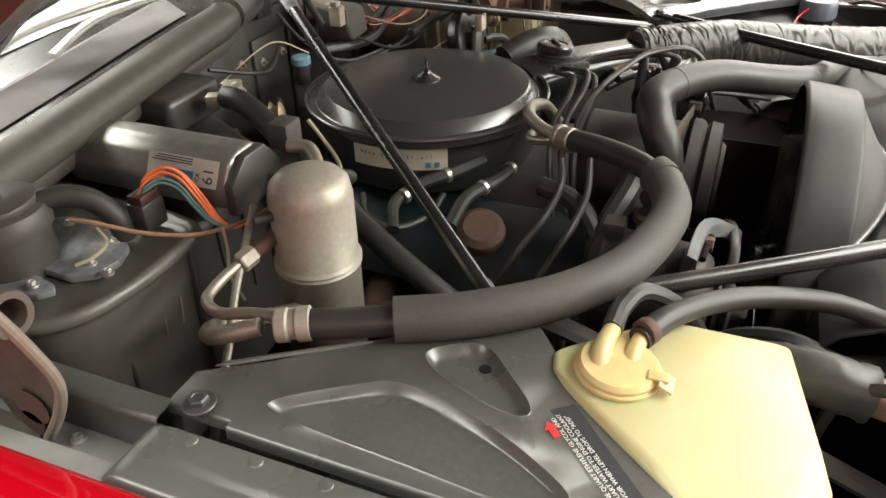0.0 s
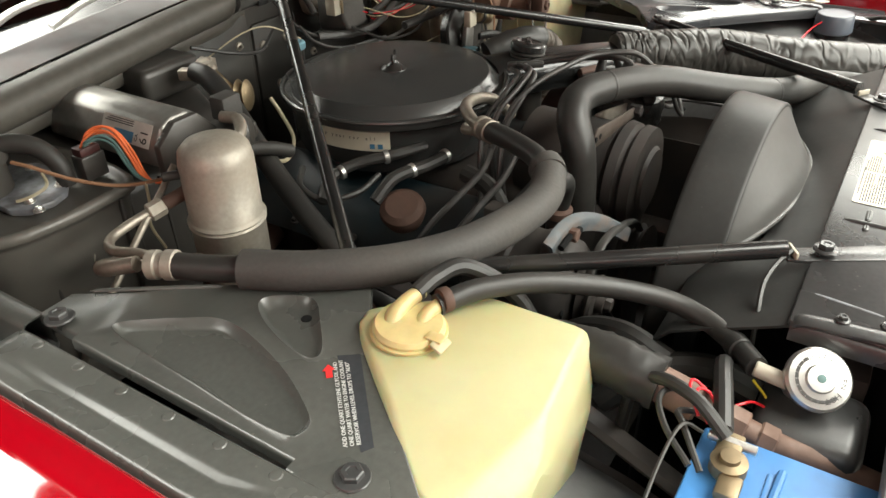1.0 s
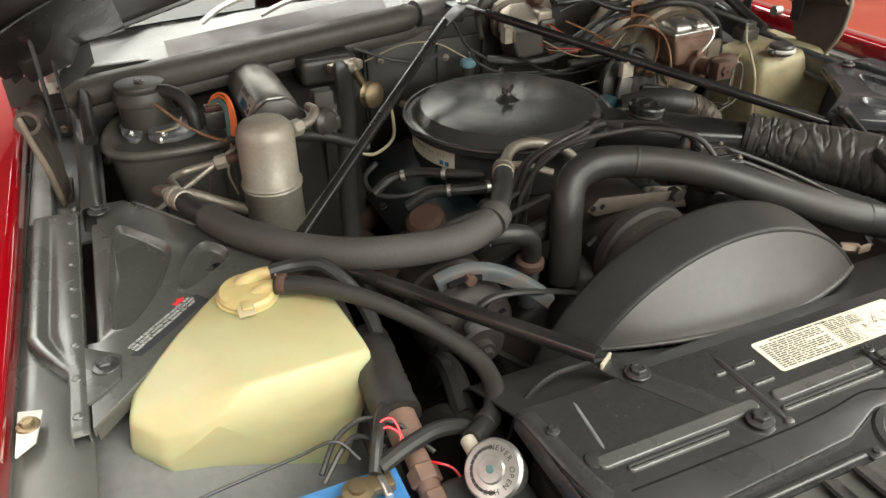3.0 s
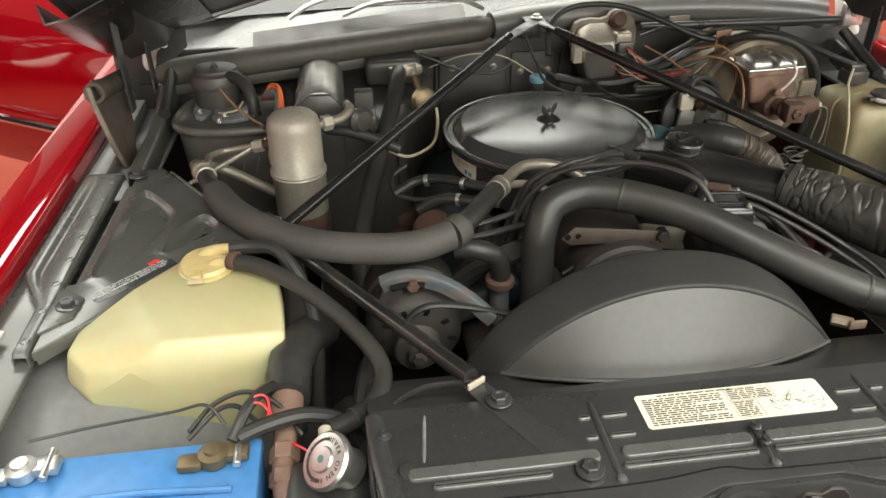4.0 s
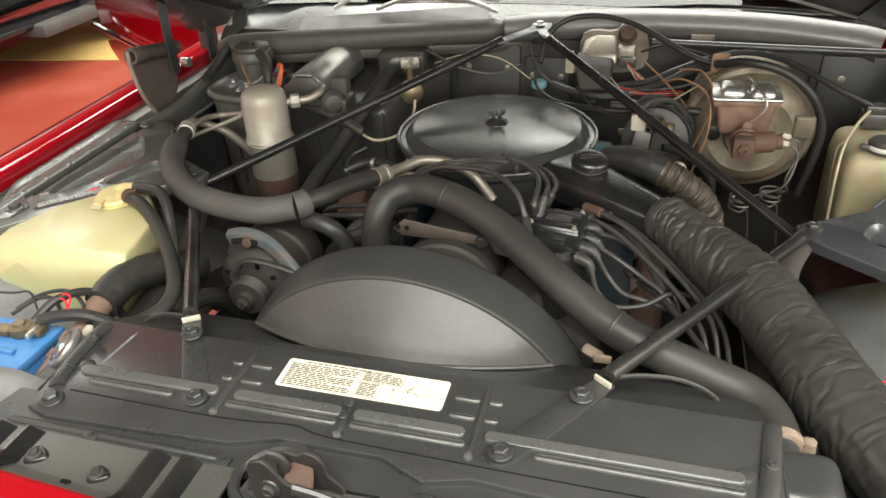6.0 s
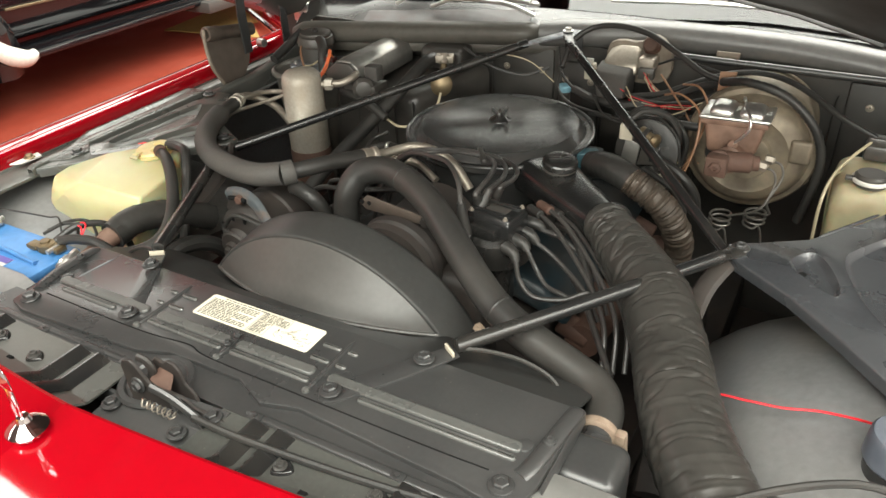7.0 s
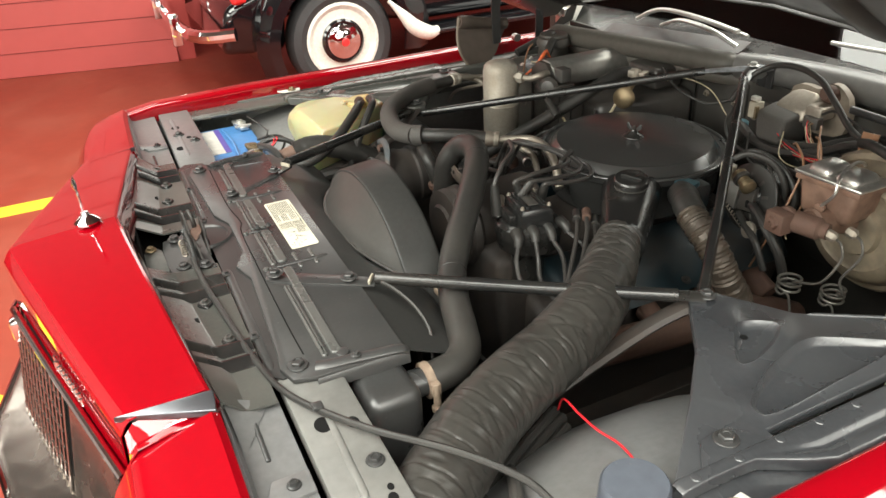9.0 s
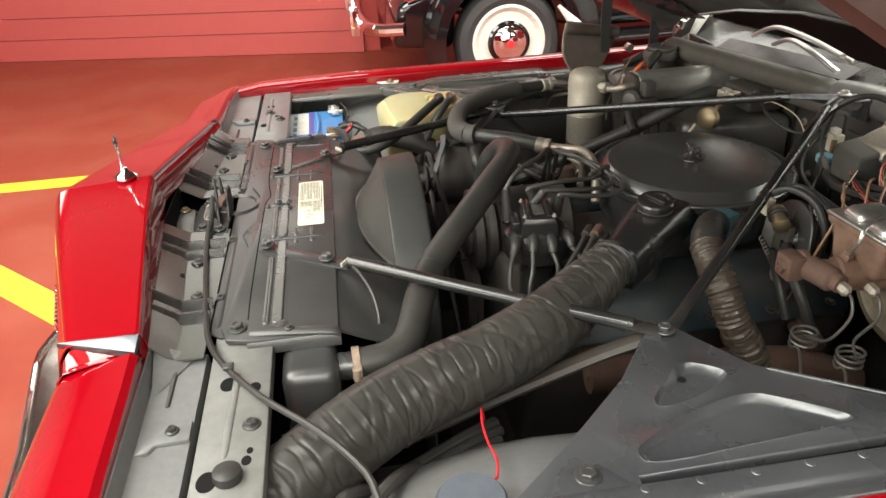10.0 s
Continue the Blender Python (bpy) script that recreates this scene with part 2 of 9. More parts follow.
def finish(name, bm, mat, origin, sharp=35):
    bmesh.ops.recalc_face_normals(bm, faces=bm.faces)
    bmesh.ops.translate(bm, verts=bm.verts, vec=-origin)
    me = bpy.data.meshes.new(name)
    bm.to_mesh(me)
    bm.free()
    me.polygons.foreach_set("use_smooth", [True] * len(me.polygons))
    me.set_sharp_from_angle(angle=radians(sharp))
    me.materials.append(mat)
    return new(name, me)


def thing(name, at, label, category, group="", kind=""):
    ob = new(name)
    ob.location = at
    ob.empty_display_size = 0.02
    ORIGIN[ob.name] = Vector(at)
    return tagged(ob, label, category, group, kind)


def part(name, bm, mat, parent, label="", sharp=35):
    ob = finish(name, bm, mat, ORIGIN[parent.name], sharp)
    ob.parent = parent
    ORIGIN[ob.name] = ORIGIN[parent.name]
    if label:
        ob["label"] = label
    return ob


def solo(name, bm, mat, label, category, group="", kind="", sharp=35):
    lo = Vector((0, 0, 0))
    for v in bm.verts:
        lo += v.co
    lo /= len(bm.verts)
    lo.z = min(v.co.z for v in bm.verts)
    ob = finish(name, bm, mat, lo, sharp)
    ob.location = lo
    ORIGIN[ob.name] = lo
    return tagged(ob, label, category, group, kind)


def merge(*parts):
    """Joins several bmeshes into the first."""
    out = parts[0]
    for b in parts[1:]:
        me = bpy.data.meshes.new("tmp")
        b.to_mesh(me)
        b.free()
        out.from_mesh(me)
        bpy.data.meshes.remove(me)
    return out


def bevelled(bm, width, segments=2, angle=20):
    if width > 0:
        bmesh.ops.recalc_face_normals(bm, faces=bm.faces)
        edges = [e for e in bm.edges if len(e.link_faces) == 2 and e.calc_face_angle(0) > radians(angle)]
        bmesh.ops.bevel(bm, geom=edges, offset=width, segments=segments, profile=0.5, affect="EDGES", clamp_overlap=True)
    return bm


def box(c, s, bevel=0.003, m=None, segments=2):
    bm = bmesh.new()
    bmesh.ops.create_cube(bm, size=1.0)
    bmesh.ops.scale(bm, vec=s, verts=bm.verts)
    bevelled(bm, bevel, segments)
    t = Matrix.Translation(c) @ (m or Matrix())
    bmesh.ops.transform(bm, matrix=t, verts=bm.verts)
    return bm


def aim(a, b):
    """A matrix at a whose z axis points to b."""
    d = Vector(b) - Vector(a)
    return Matrix.Translation(a) @ d.to_track_quat("Z", "Y").to_matrix().to_4x4()


def lathe(profile, m=None, seg=32, c=None, caps=True):
    """A turned shape of (radius, height) rows about z, laid by m (or at c)."""
    bm = bmesh.new()
    rings = []
    for r, z in profile:
        if r < 1e-5:
            rings.append([bm.verts.new((0, 0, z))])
        else:
            rings.append([bm.verts.new((r * math.cos(2 * math.pi * k / seg), r * math.sin(2 * math.pi * k / seg), z)) for k in range(seg)])
    for a, b in zip(rings, rings[1:]):
        for k in range(seg):
            q = [a[k % len(a)], a[(k + 1) % len(a)], b[(k + 1) % len(b)], b[k % len(b)]]
            q = list(dict.fromkeys(q))
            if len(q) > 2:
                bm.faces.new(q)
    for ring in (rings[0], rings[-1]):
        if caps and len(ring) > 2:
            bm.faces.new(ring)
    bmesh.ops.transform(bm, matrix=m if m is not None else Matrix.Translation(c or (0, 0, 0)), verts=bm.verts)
    return bm


def rod(a, b, r, seg=16, bevel=0.15):
    h = (Vector(b) - Vector(a)).length
    e = min(r * bevel, h / 3)
    return lathe([(r - e, 0), (r, e), (r, h - e), (r - e, h)], aim(a, b), seg)


def curve(points, steps=6):
    """Points of a smooth line through the given ones."""
    p = [Vector(q) for q in points]
    if len(p) < 3:
        return [p[0].lerp(p[-1], k / steps) for k in range(steps + 1)]
    p = [2 * p[0] - p[1], *p, 2 * p[-1] - p[-2]]
    out = []
    for a, b, c, d in zip(p, p[1:], p[2:], p[3:]):
        for k in range(steps):
            t = k / steps
            out.append(0.5 * (2 * b + (c - a) * t + (2 * a - 5 * b + 4 * c - d) * t * t + (3 * b - a - 3 * c + d) * t ** 3))
    return out + [p[-2]]


def tube(points, r, seg=12, steps=6, radius=None, wobble=0.0, seed=0, flat=1.0):
    """A pipe along a smooth line; radius(u, k) may change r along it, u from 0 to 1."""
    line = curve(points, steps)
    rng = random.Random(seed)
    bm = bmesh.new()
    t0 = (line[1] - line[0]).normalized()
    n = t0.orthogonal().normalized()
    if abs(t0.z) < 0.9:
        n = (Vector((0, 0, 1)) - t0 * t0.z).normalized()
    rings = []
    for i, p in enumerate(line):
        t = (line[min(i + 1, len(line) - 1)] - line[max(i - 1, 0)]).normalized()
        n = (n - t * n.dot(t)).normalized()
        s = t.cross(n)
        u = i / (len(line) - 1)
        rr = radius(u, i) if radius else r
        ring = []
        for k in range(seg):
            a = 2 * math.pi * k / seg
            q = rr * (1 + wobble * (rng.random() - 0.5))
            ring.append(bm.verts.new(p + n * (math.cos(a) * q * flat) + s * (math.sin(a) * q)))
        rings.append(ring)
    for a, b in zip(rings, rings[1:]):
        for k in range(seg):
            bm.faces.new((a[k], a[(k + 1) % seg], b[(k + 1) % seg], b[k]))
    bm.faces.new(rings[0])
    bm.faces.new(rings[-1])
    return bm


def prism(outline, z0, z1, bevel=0.0, segments=2):
    """A flat plate with the given outline in x and y, from z0 up to z1."""
    bm = bmesh.new()
    low = [bm.verts.new((x, y, z0)) for x, y in outline]
    top = [bm.verts.new((x, y, z1)) for x, y in outline]
    bm.faces.new(low)
    bm.faces.new(top)
    for k in range(len(low)):
        j = (k + 1) % len(low)
        bm.faces.new((low[k], low[j], top[j], top[k]))
    return bevelled(bm, bevel, segments)


def hull(points, bevel=0.01, segments=3):
    bm = bmesh.new()
    for p in points:
        bm.verts.new(p)
    r = bmesh.ops.convex_hull(bm, input=bm.verts)
    bmesh.ops.delete(bm, geom=[v for v in r["geom_interior"] if isinstance(v, bmesh.types.BMVert)], context="VERTS")
    bmesh.ops.dissolve_limit(bm, angle_limit=radians(4), verts=bm.verts, edges=bm.edges)
    return bevelled(bm, bevel, segments, 8)


def flat(corners):
    """One plain sheet with the given corners."""
    bm = bmesh.new()
    bm.faces.new([bm.verts.new(p) for p in corners])
    return bm


def loft(rings, caps=True):
    """A closed skin through rings of points, all alike in length."""
    bm = bmesh.new()
    made = [[bm.verts.new(p) for p in ring] for ring in rings]
    for a, b in zip(made, made[1:]):
        for k in range(len(a)):
            j = (k + 1) % len(a)
            bm.faces.new((a[k], a[j], b[j], b[k]))
    if caps:
        bm.faces.new(made[0]), bm.faces.new(made[-1])
    return bm


def sheet(rows, thick=0.0015):
    """A thin bent sheet through rows of points, all rows alike in length."""
    bm = bmesh.new()
    grid = [[bm.verts.new(p) for p in row] for row in rows]
    for a, b in zip(grid, grid[1:]):
        for k in range(len(a) - 1):
            bm.faces.new((a[k], a[k + 1], b[k + 1], b[k]))
    bmesh.ops.recalc_face_normals(bm, faces=bm.faces)
    bmesh.ops.solidify(bm, geom=bm.faces[:], thickness=thick)
    return bm


def bolt(c, r=0.009, axis=(0, 0, 1), h=None):
    """A hexagon head with its flange."""
    h = h or 0.4 * r + 0.0045
    m = Matrix.Translation(c) @ Vector(axis).to_track_quat("Z", "Y").to_matrix().to_4x4()
    flange = lathe([(r * 1.42, 0), (r * 1.46, 0.0010), (r * 1.38, 0.0022), (r * 1.05, 0.0030), (r * 0.9, 0.0031)], m, 24)
    head = lathe([(r * 0.94, 0.001), (r * 0.94, h - 0.0012), (r * 0.82, h), (r * 0.5, h), (r * 0.44, h - 0.0010), (0.0, h - 0.0010)], m, 6)
    return merge(flange, head)


def bead(a, b, width, height, seg=10):
    """A raised pressed rib lying along a line, half sunk."""
    a, b = Vector(a), Vector(b)
    d = (b - a).normalized()
    up = Vector((0, 0, 1))
    side = d.cross(up).normalized()
    up = side.cross(d)
    bm = bmesh.new()
    rows = []
    for s, k in ((0, 0.05), (0.006, 0.7), (0.014, 1), (-0.014, 1), (-0.006, 0.7), (0, 0.05)):
        base = a + d * s if len(rows) < 3 else b + d * s
        rows.append([bm.verts.new(base + side * (math.cos(math.pi * q / seg) * width * 0.5 * k) + up * (math.sin(math.pi * q / seg) * height * k - 0.0005)) for q in range(seg + 1)])
    for p, q in zip(rows, rows[1:]):
        for k in range(seg):
            bm.faces.new((p[k], p[k + 1], q[k + 1], q[k]))
    return bm


def rounded(outline, turns=2):
    """The outline with its corners cut round."""
    for _ in range(turns):
        out = []
        for k, a in enumerate(outline):
            b = outline[(k + 1) % len(outline)]
            out += [(a[0] * 0.75 + b[0] * 0.25, a[1] * 0.75 + b[1] * 0.25), (a[0] * 0.25 + b[0] * 0.75, a[1] * 0.25 + b[1] * 0.75)]
        outline = out
    return outline


def pressing(outline, z, h, slope):
    """A raised pressed field with sloping, rounded flanks."""
    ring = rounded(outline)
    cx, cy = sum(q[0] for q in ring) / len(ring), sum(q[1] for q in ring) / len(ring)
    bm = bmesh.new()
    loops = []
    for inset, dz in ((0, -0.001), (slope * 0.15, h * 0.12), (slope * 0.5, h * 0.6), (slope * 0.8, h * 0.94), (slope, h), (slope * 2.2, h * 0.80), (slope * 3.2, h * 0.72)):
        loop = []
        for k, (x, y) in enumerate(ring):
            ax, ay = ring[k - 1]
            bx, by = ring[(k + 1) % len(ring)]
            nx, ny = -(by - ay), bx - ax
            if nx * (cx - x) + ny * (cy - y) < 0:
                nx, ny = -nx, -ny
            q = math.hypot(nx, ny) or 1
            loop.append(bm.verts.new((x + nx / q * inset, y + ny / q * inset, z + dz)))
        loops.append(loop)
    for a, b in zip(loops, loops[1:]):
        for k in range(len(a)):
            j = (k + 1) % len(a)
            bm.faces.new((a[k], a[j], b[j], b[k]))
    bm.faces.new(loops[-1])
    return bm


def inset(ring, d):
    """The closed ring moved inwards by d."""
    cx, cy = sum(q[0] for q in ring) / len(ring), sum(q[1] for q in ring) / len(ring)
    out = []
    for k, (x, y) in enumerate(ring):
        ax, ay = ring[k - 1]
        bx, by = ring[(k + 1) % len(ring)]
        nx, ny = -(by - ay), bx - ax
        if nx * (cx - x) + ny * (cy - y) < 0:
            nx, ny = -nx, -ny
        q = math.hypot(nx, ny) or 1
        out.append((x + nx / q * d, y + ny / q * d))
    return out


def pressed_plate(outline, fields, z, depth, slope):
    """A flat plate with a rolled outer edge whose given fields are pressed down between soft flanks."""
    bm = bmesh.new()
    edges = []

    def ring(pts, h):
        vs = [bm.verts.new((x, y, h)) for x, y in pts]
        return vs, [bm.edges.new((vs[k], vs[(k + 1) % len(vs)])) for k in range(len(vs))]

    def stitch(a, b):
        for k in range(len(a)):
            j = (k + 1) % len(a)
            bm.faces.new((a[k], a[j], b[j], b[k]))

    outer, e = ring(outline, z)
    edges += e
    holes = []
    for f in fields:
        f = rounded(f, 2)
        vs, e = ring(f, z)
        edges += e
        holes.append((f, vs))
    bmesh.ops.triangle_fill(bm, use_beauty=True, use_dissolve=False, edges=edges, normal=(0, 0, 1))
    for f, vs in holes:
        last = vs
        mx, my = sum(q[0] for q in f) / len(f), sum(q[1] for q in f) / len(f)
        for q in (0.12, 0.3, 0.5, 0.7, 0.88, 1.0):
            now = []
            for x, y in f:
                far = math.hypot(mx - x, my - y)
                k = min(0.6, slope * q * 1.25 / far)
                now.append(bm.verts.new((x + (mx - x) * k, y + (my - y) * k, z + 0.0015 * math.sin(min(1.0, q / 0.3) * math.pi) - depth * (1 - math.cos(math.pi * q)) / 2)))
            stitch(last, now)
            last = now
        bm.faces.new(last)
    last = outer
    for out, h in ((0.0018, 0.0006), (0.0032, 0.002), (0.0038, 0.0045), (0.0038, 0.013)):
        now = [bm.verts.new((x, y, z - h)) for x, y in inset(outline, -out)]
        stitch(last, now)
        last = now
    bm.faces.new(last)
    return bm


def words(body, size, m, mat, parent, depth=0.0002, align="LEFT", name="lettering"):
    """Printed words as a thin mesh, lying in the plane of m."""
    cu = bpy.data.curves.new("text", "FONT")
    cu.body, cu.size, cu.extrude, cu.align_x = body, size, depth, align
    cu.resolution_u = 2
    ob = bpy.data.objects.new("text", cu)
    scene.collection.objects.link(ob)
    dg = bpy.context.evaluated_depsgraph_get()
    me = bpy.data.meshes.new_from_object(ob.evaluated_get(dg))
    bpy.data.objects.remove(ob)
    bm = bmesh.new()
    bm.from_mesh(me)
    bpy.data.meshes.remove(me)
    bmesh.ops.transform(bm, matrix=m, verts=bm.verts)
    return part(name, bm, mat, parent)


def frame_at(origin, x_axis, y_axis):
    """A matrix with its x and y axes along the given directions."""
    x = Vector(x_axis).normalized()
    y = Vector(y_axis)
    y = (y - x * y.dot(x)).normalized()
    z = x.cross(y)
    return Matrix.Translation(origin) @ Matrix((x, y, z)).transposed().to_4x4()


# ---- the hall ----
solo("floor", box((-0.5, 1.5, -0.05), (17, 16, 0.1), 0), M_FLOOR, "worn red painted concrete floor", "floor", kind="structure")
WALL_A, WALL_B = V(-4.95, 0.43, 0), V(-6.55, -6.5, 0)      # foot of the boarded wall


def boarded_wall():
    wall = thing("wall_west", WALL_A, "red painted wall of horizontal boards", "wall", kind="structure")
    d = (WALL_B - WALL_A).normalized()
    n = V(-d.y, d.x, 0)
    if n.x < 0:
        n = -n
    length = (WALL_B - WALL_A).length
    m = frame_at(WALL_A, d, (0, 0, 1))
    back = box((length / 2, CEILING / 2, 0), (length, CEILING, 0.12), 0, None)
    bmesh.ops.transform(back, matrix=m @ Matrix.Translation((0, 0, -0.06 if m.col[2].x > 0 else 0.06)), verts=back.verts)
    part("backing", back, M_WALL, wall)
    sign = 1 if m.col[2].x > 0 else -1
    z, step = 0.0, 0.178
    shared = None
    while z < CEILING - 0.05:
        b = bmesh.new()
        pr = [(z + 0.004, 0.0), (z + 0.004, 0.022), (z + step - 0.002, 0.010), (z + step - 0.002, 0.0)]
        ends = [[b.verts.new((x, y, sign * w)) for y, w in pr] for x in (0, length)]
        for k in range(4):
            b.faces.new((ends[0][k], ends[0][(k + 1) % 4], ends[1][(k + 1) % 4], ends[1][k]))
        b.faces.new(ends[0]), b.faces.new(ends[1])
        bmesh.ops.transform(b, matrix=m, verts=b.verts)
        part("board", b, M_WALL, wall)
        z += step
    return wall


boarded_wall()
solo("wall_recess", box((-6.1, 4.9, CEILING / 2), (0.15, 9.2, CEILING), 0), M_WALL, "red painted wall behind the parked vintage car", "wall", kind="structure")
solo("wall_return", box((-5.55, 0.50, CEILING / 2), (1.15, 0.13, CEILING), 0), M_WALL, "red painted end of the boarded wall", "wall", kind="structure")
solo("wall_north", box((0, 9.5, CEILING / 2), (17, 0.15, CEILING), 0), M_ROOM, "pale painted wall of the hall", "wall", kind="structure")
solo("wall_east", box((7.5, 1.5, CEILING / 2), (0.15, 16, CEILING), 0), M_ROOM, "pale painted wall of the hall", "wall", kind="structure")
solo("wall_south", box((0, -6.5, CEILING / 2), (17, 0.15, CEILING), 0), M_ROOM, "pale painted wall of the hall", "wall", kind="structure")
solo("ceiling", box((-0.5, 1.5, CEILING + 0.06), (17, 16.2, 0.1), 0), M_CEIL, "grey painted flat ceiling", "ceiling", kind="structure")



def roof_light(x, y, w, d):
    t = thing("roof_light", (x, y, CEILING - 0.05), "glowing white roof panel, placed from reflections or added for brightness", "skylight", "roof lights")
    part("diffuser", flat([(x - w / 2, y - d / 2, CEILING - 0.02), (x + w / 2, y - d / 2, CEILING - 0.02), (x + w / 2, y + d / 2, CEILING - 0.02), (x - w / 2, y + d / 2, CEILING - 0.02)]), M_SKYPANEL, t)
    for sx, sy, lx, ly in ((0, d / 2 + 0.02, w + 0.08, 0.04), (0, -d / 2 - 0.02, w + 0.08, 0.04), (w / 2 + 0.02, 0, 0.04, d), (-w / 2 - 0.02, 0, 0.04, d)):
        part("frame", box((x + sx, y + sy, CEILING - 0.015), (lx, ly, 0.05), 0.003), M_CEIL, t)


# some panels follow reflections on nose and windscreen; the rest are added for brightness
for place in ((-1.72, -0.08, 1.25, 0.95), (-1.80, 1.85, 1.0, 0.85), (-3.0, 3.0, 1.8, 1.3), (0.9, -2.5, 4.4, 3.2), (4.2, -0.6, 2.6, 2.8), (-0.35, 2.40, 1.6, 1.9), (0.95, 2.75, 1.2, 1.2), (0.0, 4.7, 5.2, 2.0), (0.6, 7.6, 3.2, 1.6), (6.3, 1.0, 1.8, 2.2), (2.6, 1.8, 1.2, 1.0)):
    roof_light(*place)


def fill_window(name, c, along, width, low=2.0):
    """An unseen window of several glowing panes in a wall, added as fill light."""
    t = thing(name, (c[0], c[1], 1.9), "unseen strip window with glowing panes, added as fill light", "window", kind="structure")
    n = round(width / 1.3)
    for k in range(n):
        o = (k - (n - 1) / 2) * 1.3
        p = (c[0] + (o if along == "x" else 0), c[1] + (o if along == "y" else 0), 2.95)
        ex, ey = (0.61, 0.0) if along == "x" else (0.0, 0.61)
        part("pane", flat([(p[0] - ex, p[1] - ey, low), (p[0] + ex, p[1] + ey, low), (p[0] + ex, p[1] + ey, 3.9), (p[0] - ex, p[1] - ey, 3.9)]), M_FRONTGLOW if name == "fill_window_2" else M_SIDEGLOW, t)
        part("window_frame", box((p[0] + (0.65 if along == "x" else 0), p[1] + (0.65 if along == "y" else 0), low / 2 + 1.95), (0.08 if along == "x" else 0.06, 0.08 if along == "y" else 0.06, 4.0 - low), 0.004), M_CEIL, t)
    part("window_sill", box((c[0], c[1], low - 0.04), (width + 0.2 if along == "x" else 0.12, width + 0.2 if along == "y" else 0.12, 0.05), 0.005), M_CEIL, t)
    return t


# all four are out of sight, added to brighten the engine bay
fill_window("fill_window_1", (7.38, -2.65, 0), "y", 6.5)
fill_window("fill_window_3", (-6.0, 3.2, 0), "y", 2.6, 2.6)
HIGH = fill_window("fill_window_4", (-5.52, -2.42, 0), "y", 5.2, 3.0)
HIGH.rotation_euler = (0, 0, radians(-13))
fill_window("fill_window_2", (2.6, -6.38, 0), "x", 7.8)

# yellow lines painted on the floor
solo("floor_line", prism([(-2.62, -5), (-2.50, -5), (-2.50, 0.2), (-2.62, 0.2)], 0.0, 0.004), M_YELLOWLINE, "yellow painted line on the red floor", "floor marking", "floor lines", "structure")
solo("floor_line", prism([(-2.50, -2.36), (-2.50, -2.18), (-0.95, -0.60), (-0.86, -0.69)], 0.0, 0.004), M_YELLOWLINE, "slanting yellow painted line on the red floor", "floor marking", "floor lines", "structure")
solo("floor_line", prism([(-2.62, 0.2), (-2.5, 0.2), (-2.5, 0.32), (-2.62, 0.32)], 0.0, 0.004), M_YELLOWLINE, "yellow painted line on the red floor", "floor marking", "floor lines", "structure")

# ---- the red car: body ----
CAR = thing("car", (0, 1.5, 0), "glossy red classic car with its hood and door open", "car")


def strip(rows, mat, name, parent=None, label="", thick=0.0016, sharp=35):
    return part(name, sheet(rows, thick), mat, parent or CAR, label, sharp)


def fender(s):
    """The outer red fender; s is -1 for the car's right and 1 for its left."""
    rows = []
    for y, dz, dx in ((-0.13, -0.012, -0.03), (-0.05, -0.004, -0.008), (0.2, 0.0, 0), (0.6, 0.002, 0), (1.0, 0.004, 0.004), (1.35, 0.006, 0.006), (1.75, 0.006, 0.01)):
        o = dx + 0.0
        rows.append([(s * x, y, z + dz) for x, z in ((0.872 + o, 0.835), (0.872 + o, 0.866), (0.8728 + o, 0.871), (0.8755 + o, 0.8752), (0.880 + o, 0.8776), (0.888 + o, 0.8788), (0.905 + o, 0.8786), (0.928 + o, 0.876),
                     (0.965 + o, 0.862), (0.985 + o, 0.83), (0.992 + o, 0.76), (0.995 + o, 0.60), (0.985 + o, 0.40), (0.955 + o, 0.22))])
    f = strip(rows, M_RED, "fender", label="glossy red front fender", thick=0.002)
    # fender front end, running forward to the headlamp
    rows = []
    for x, yr, yf, z in ((0.49, -0.132, -0.240, 0.897), (0.56, -0.130, -0.240, 0.893), (0.70, -0.128, -0.236, 0.888), (0.80, -0.124, -0.226, 0.884), (0.865, -0.120, -0.212, 0.878), (0.93, -0.118, -0.18, 0.862), (0.965, -0.125, -0.16, 0.83)):
        rows.append([(s * x, yr + 0.006, z - 0.05), (s * x, yr + 0.001, z - 0.006), (s * x, yr - 0.008, z), (s * x, (yr + yf) / 2, z - 0.011), (s * x, yf + 0.012, z - 0.024), (s * x, yf, z - 0.034),
                     (s * x, yf - 0.024, z - 0.070), (s * x, yf - 0.040, z - 0.11), (s * x, yf - 0.030, z - 0.26)])
    part("fender_tip", sheet(rows, 0.002), M_RED, f)
    return f


for side in (-1, 1):
    fender(side)


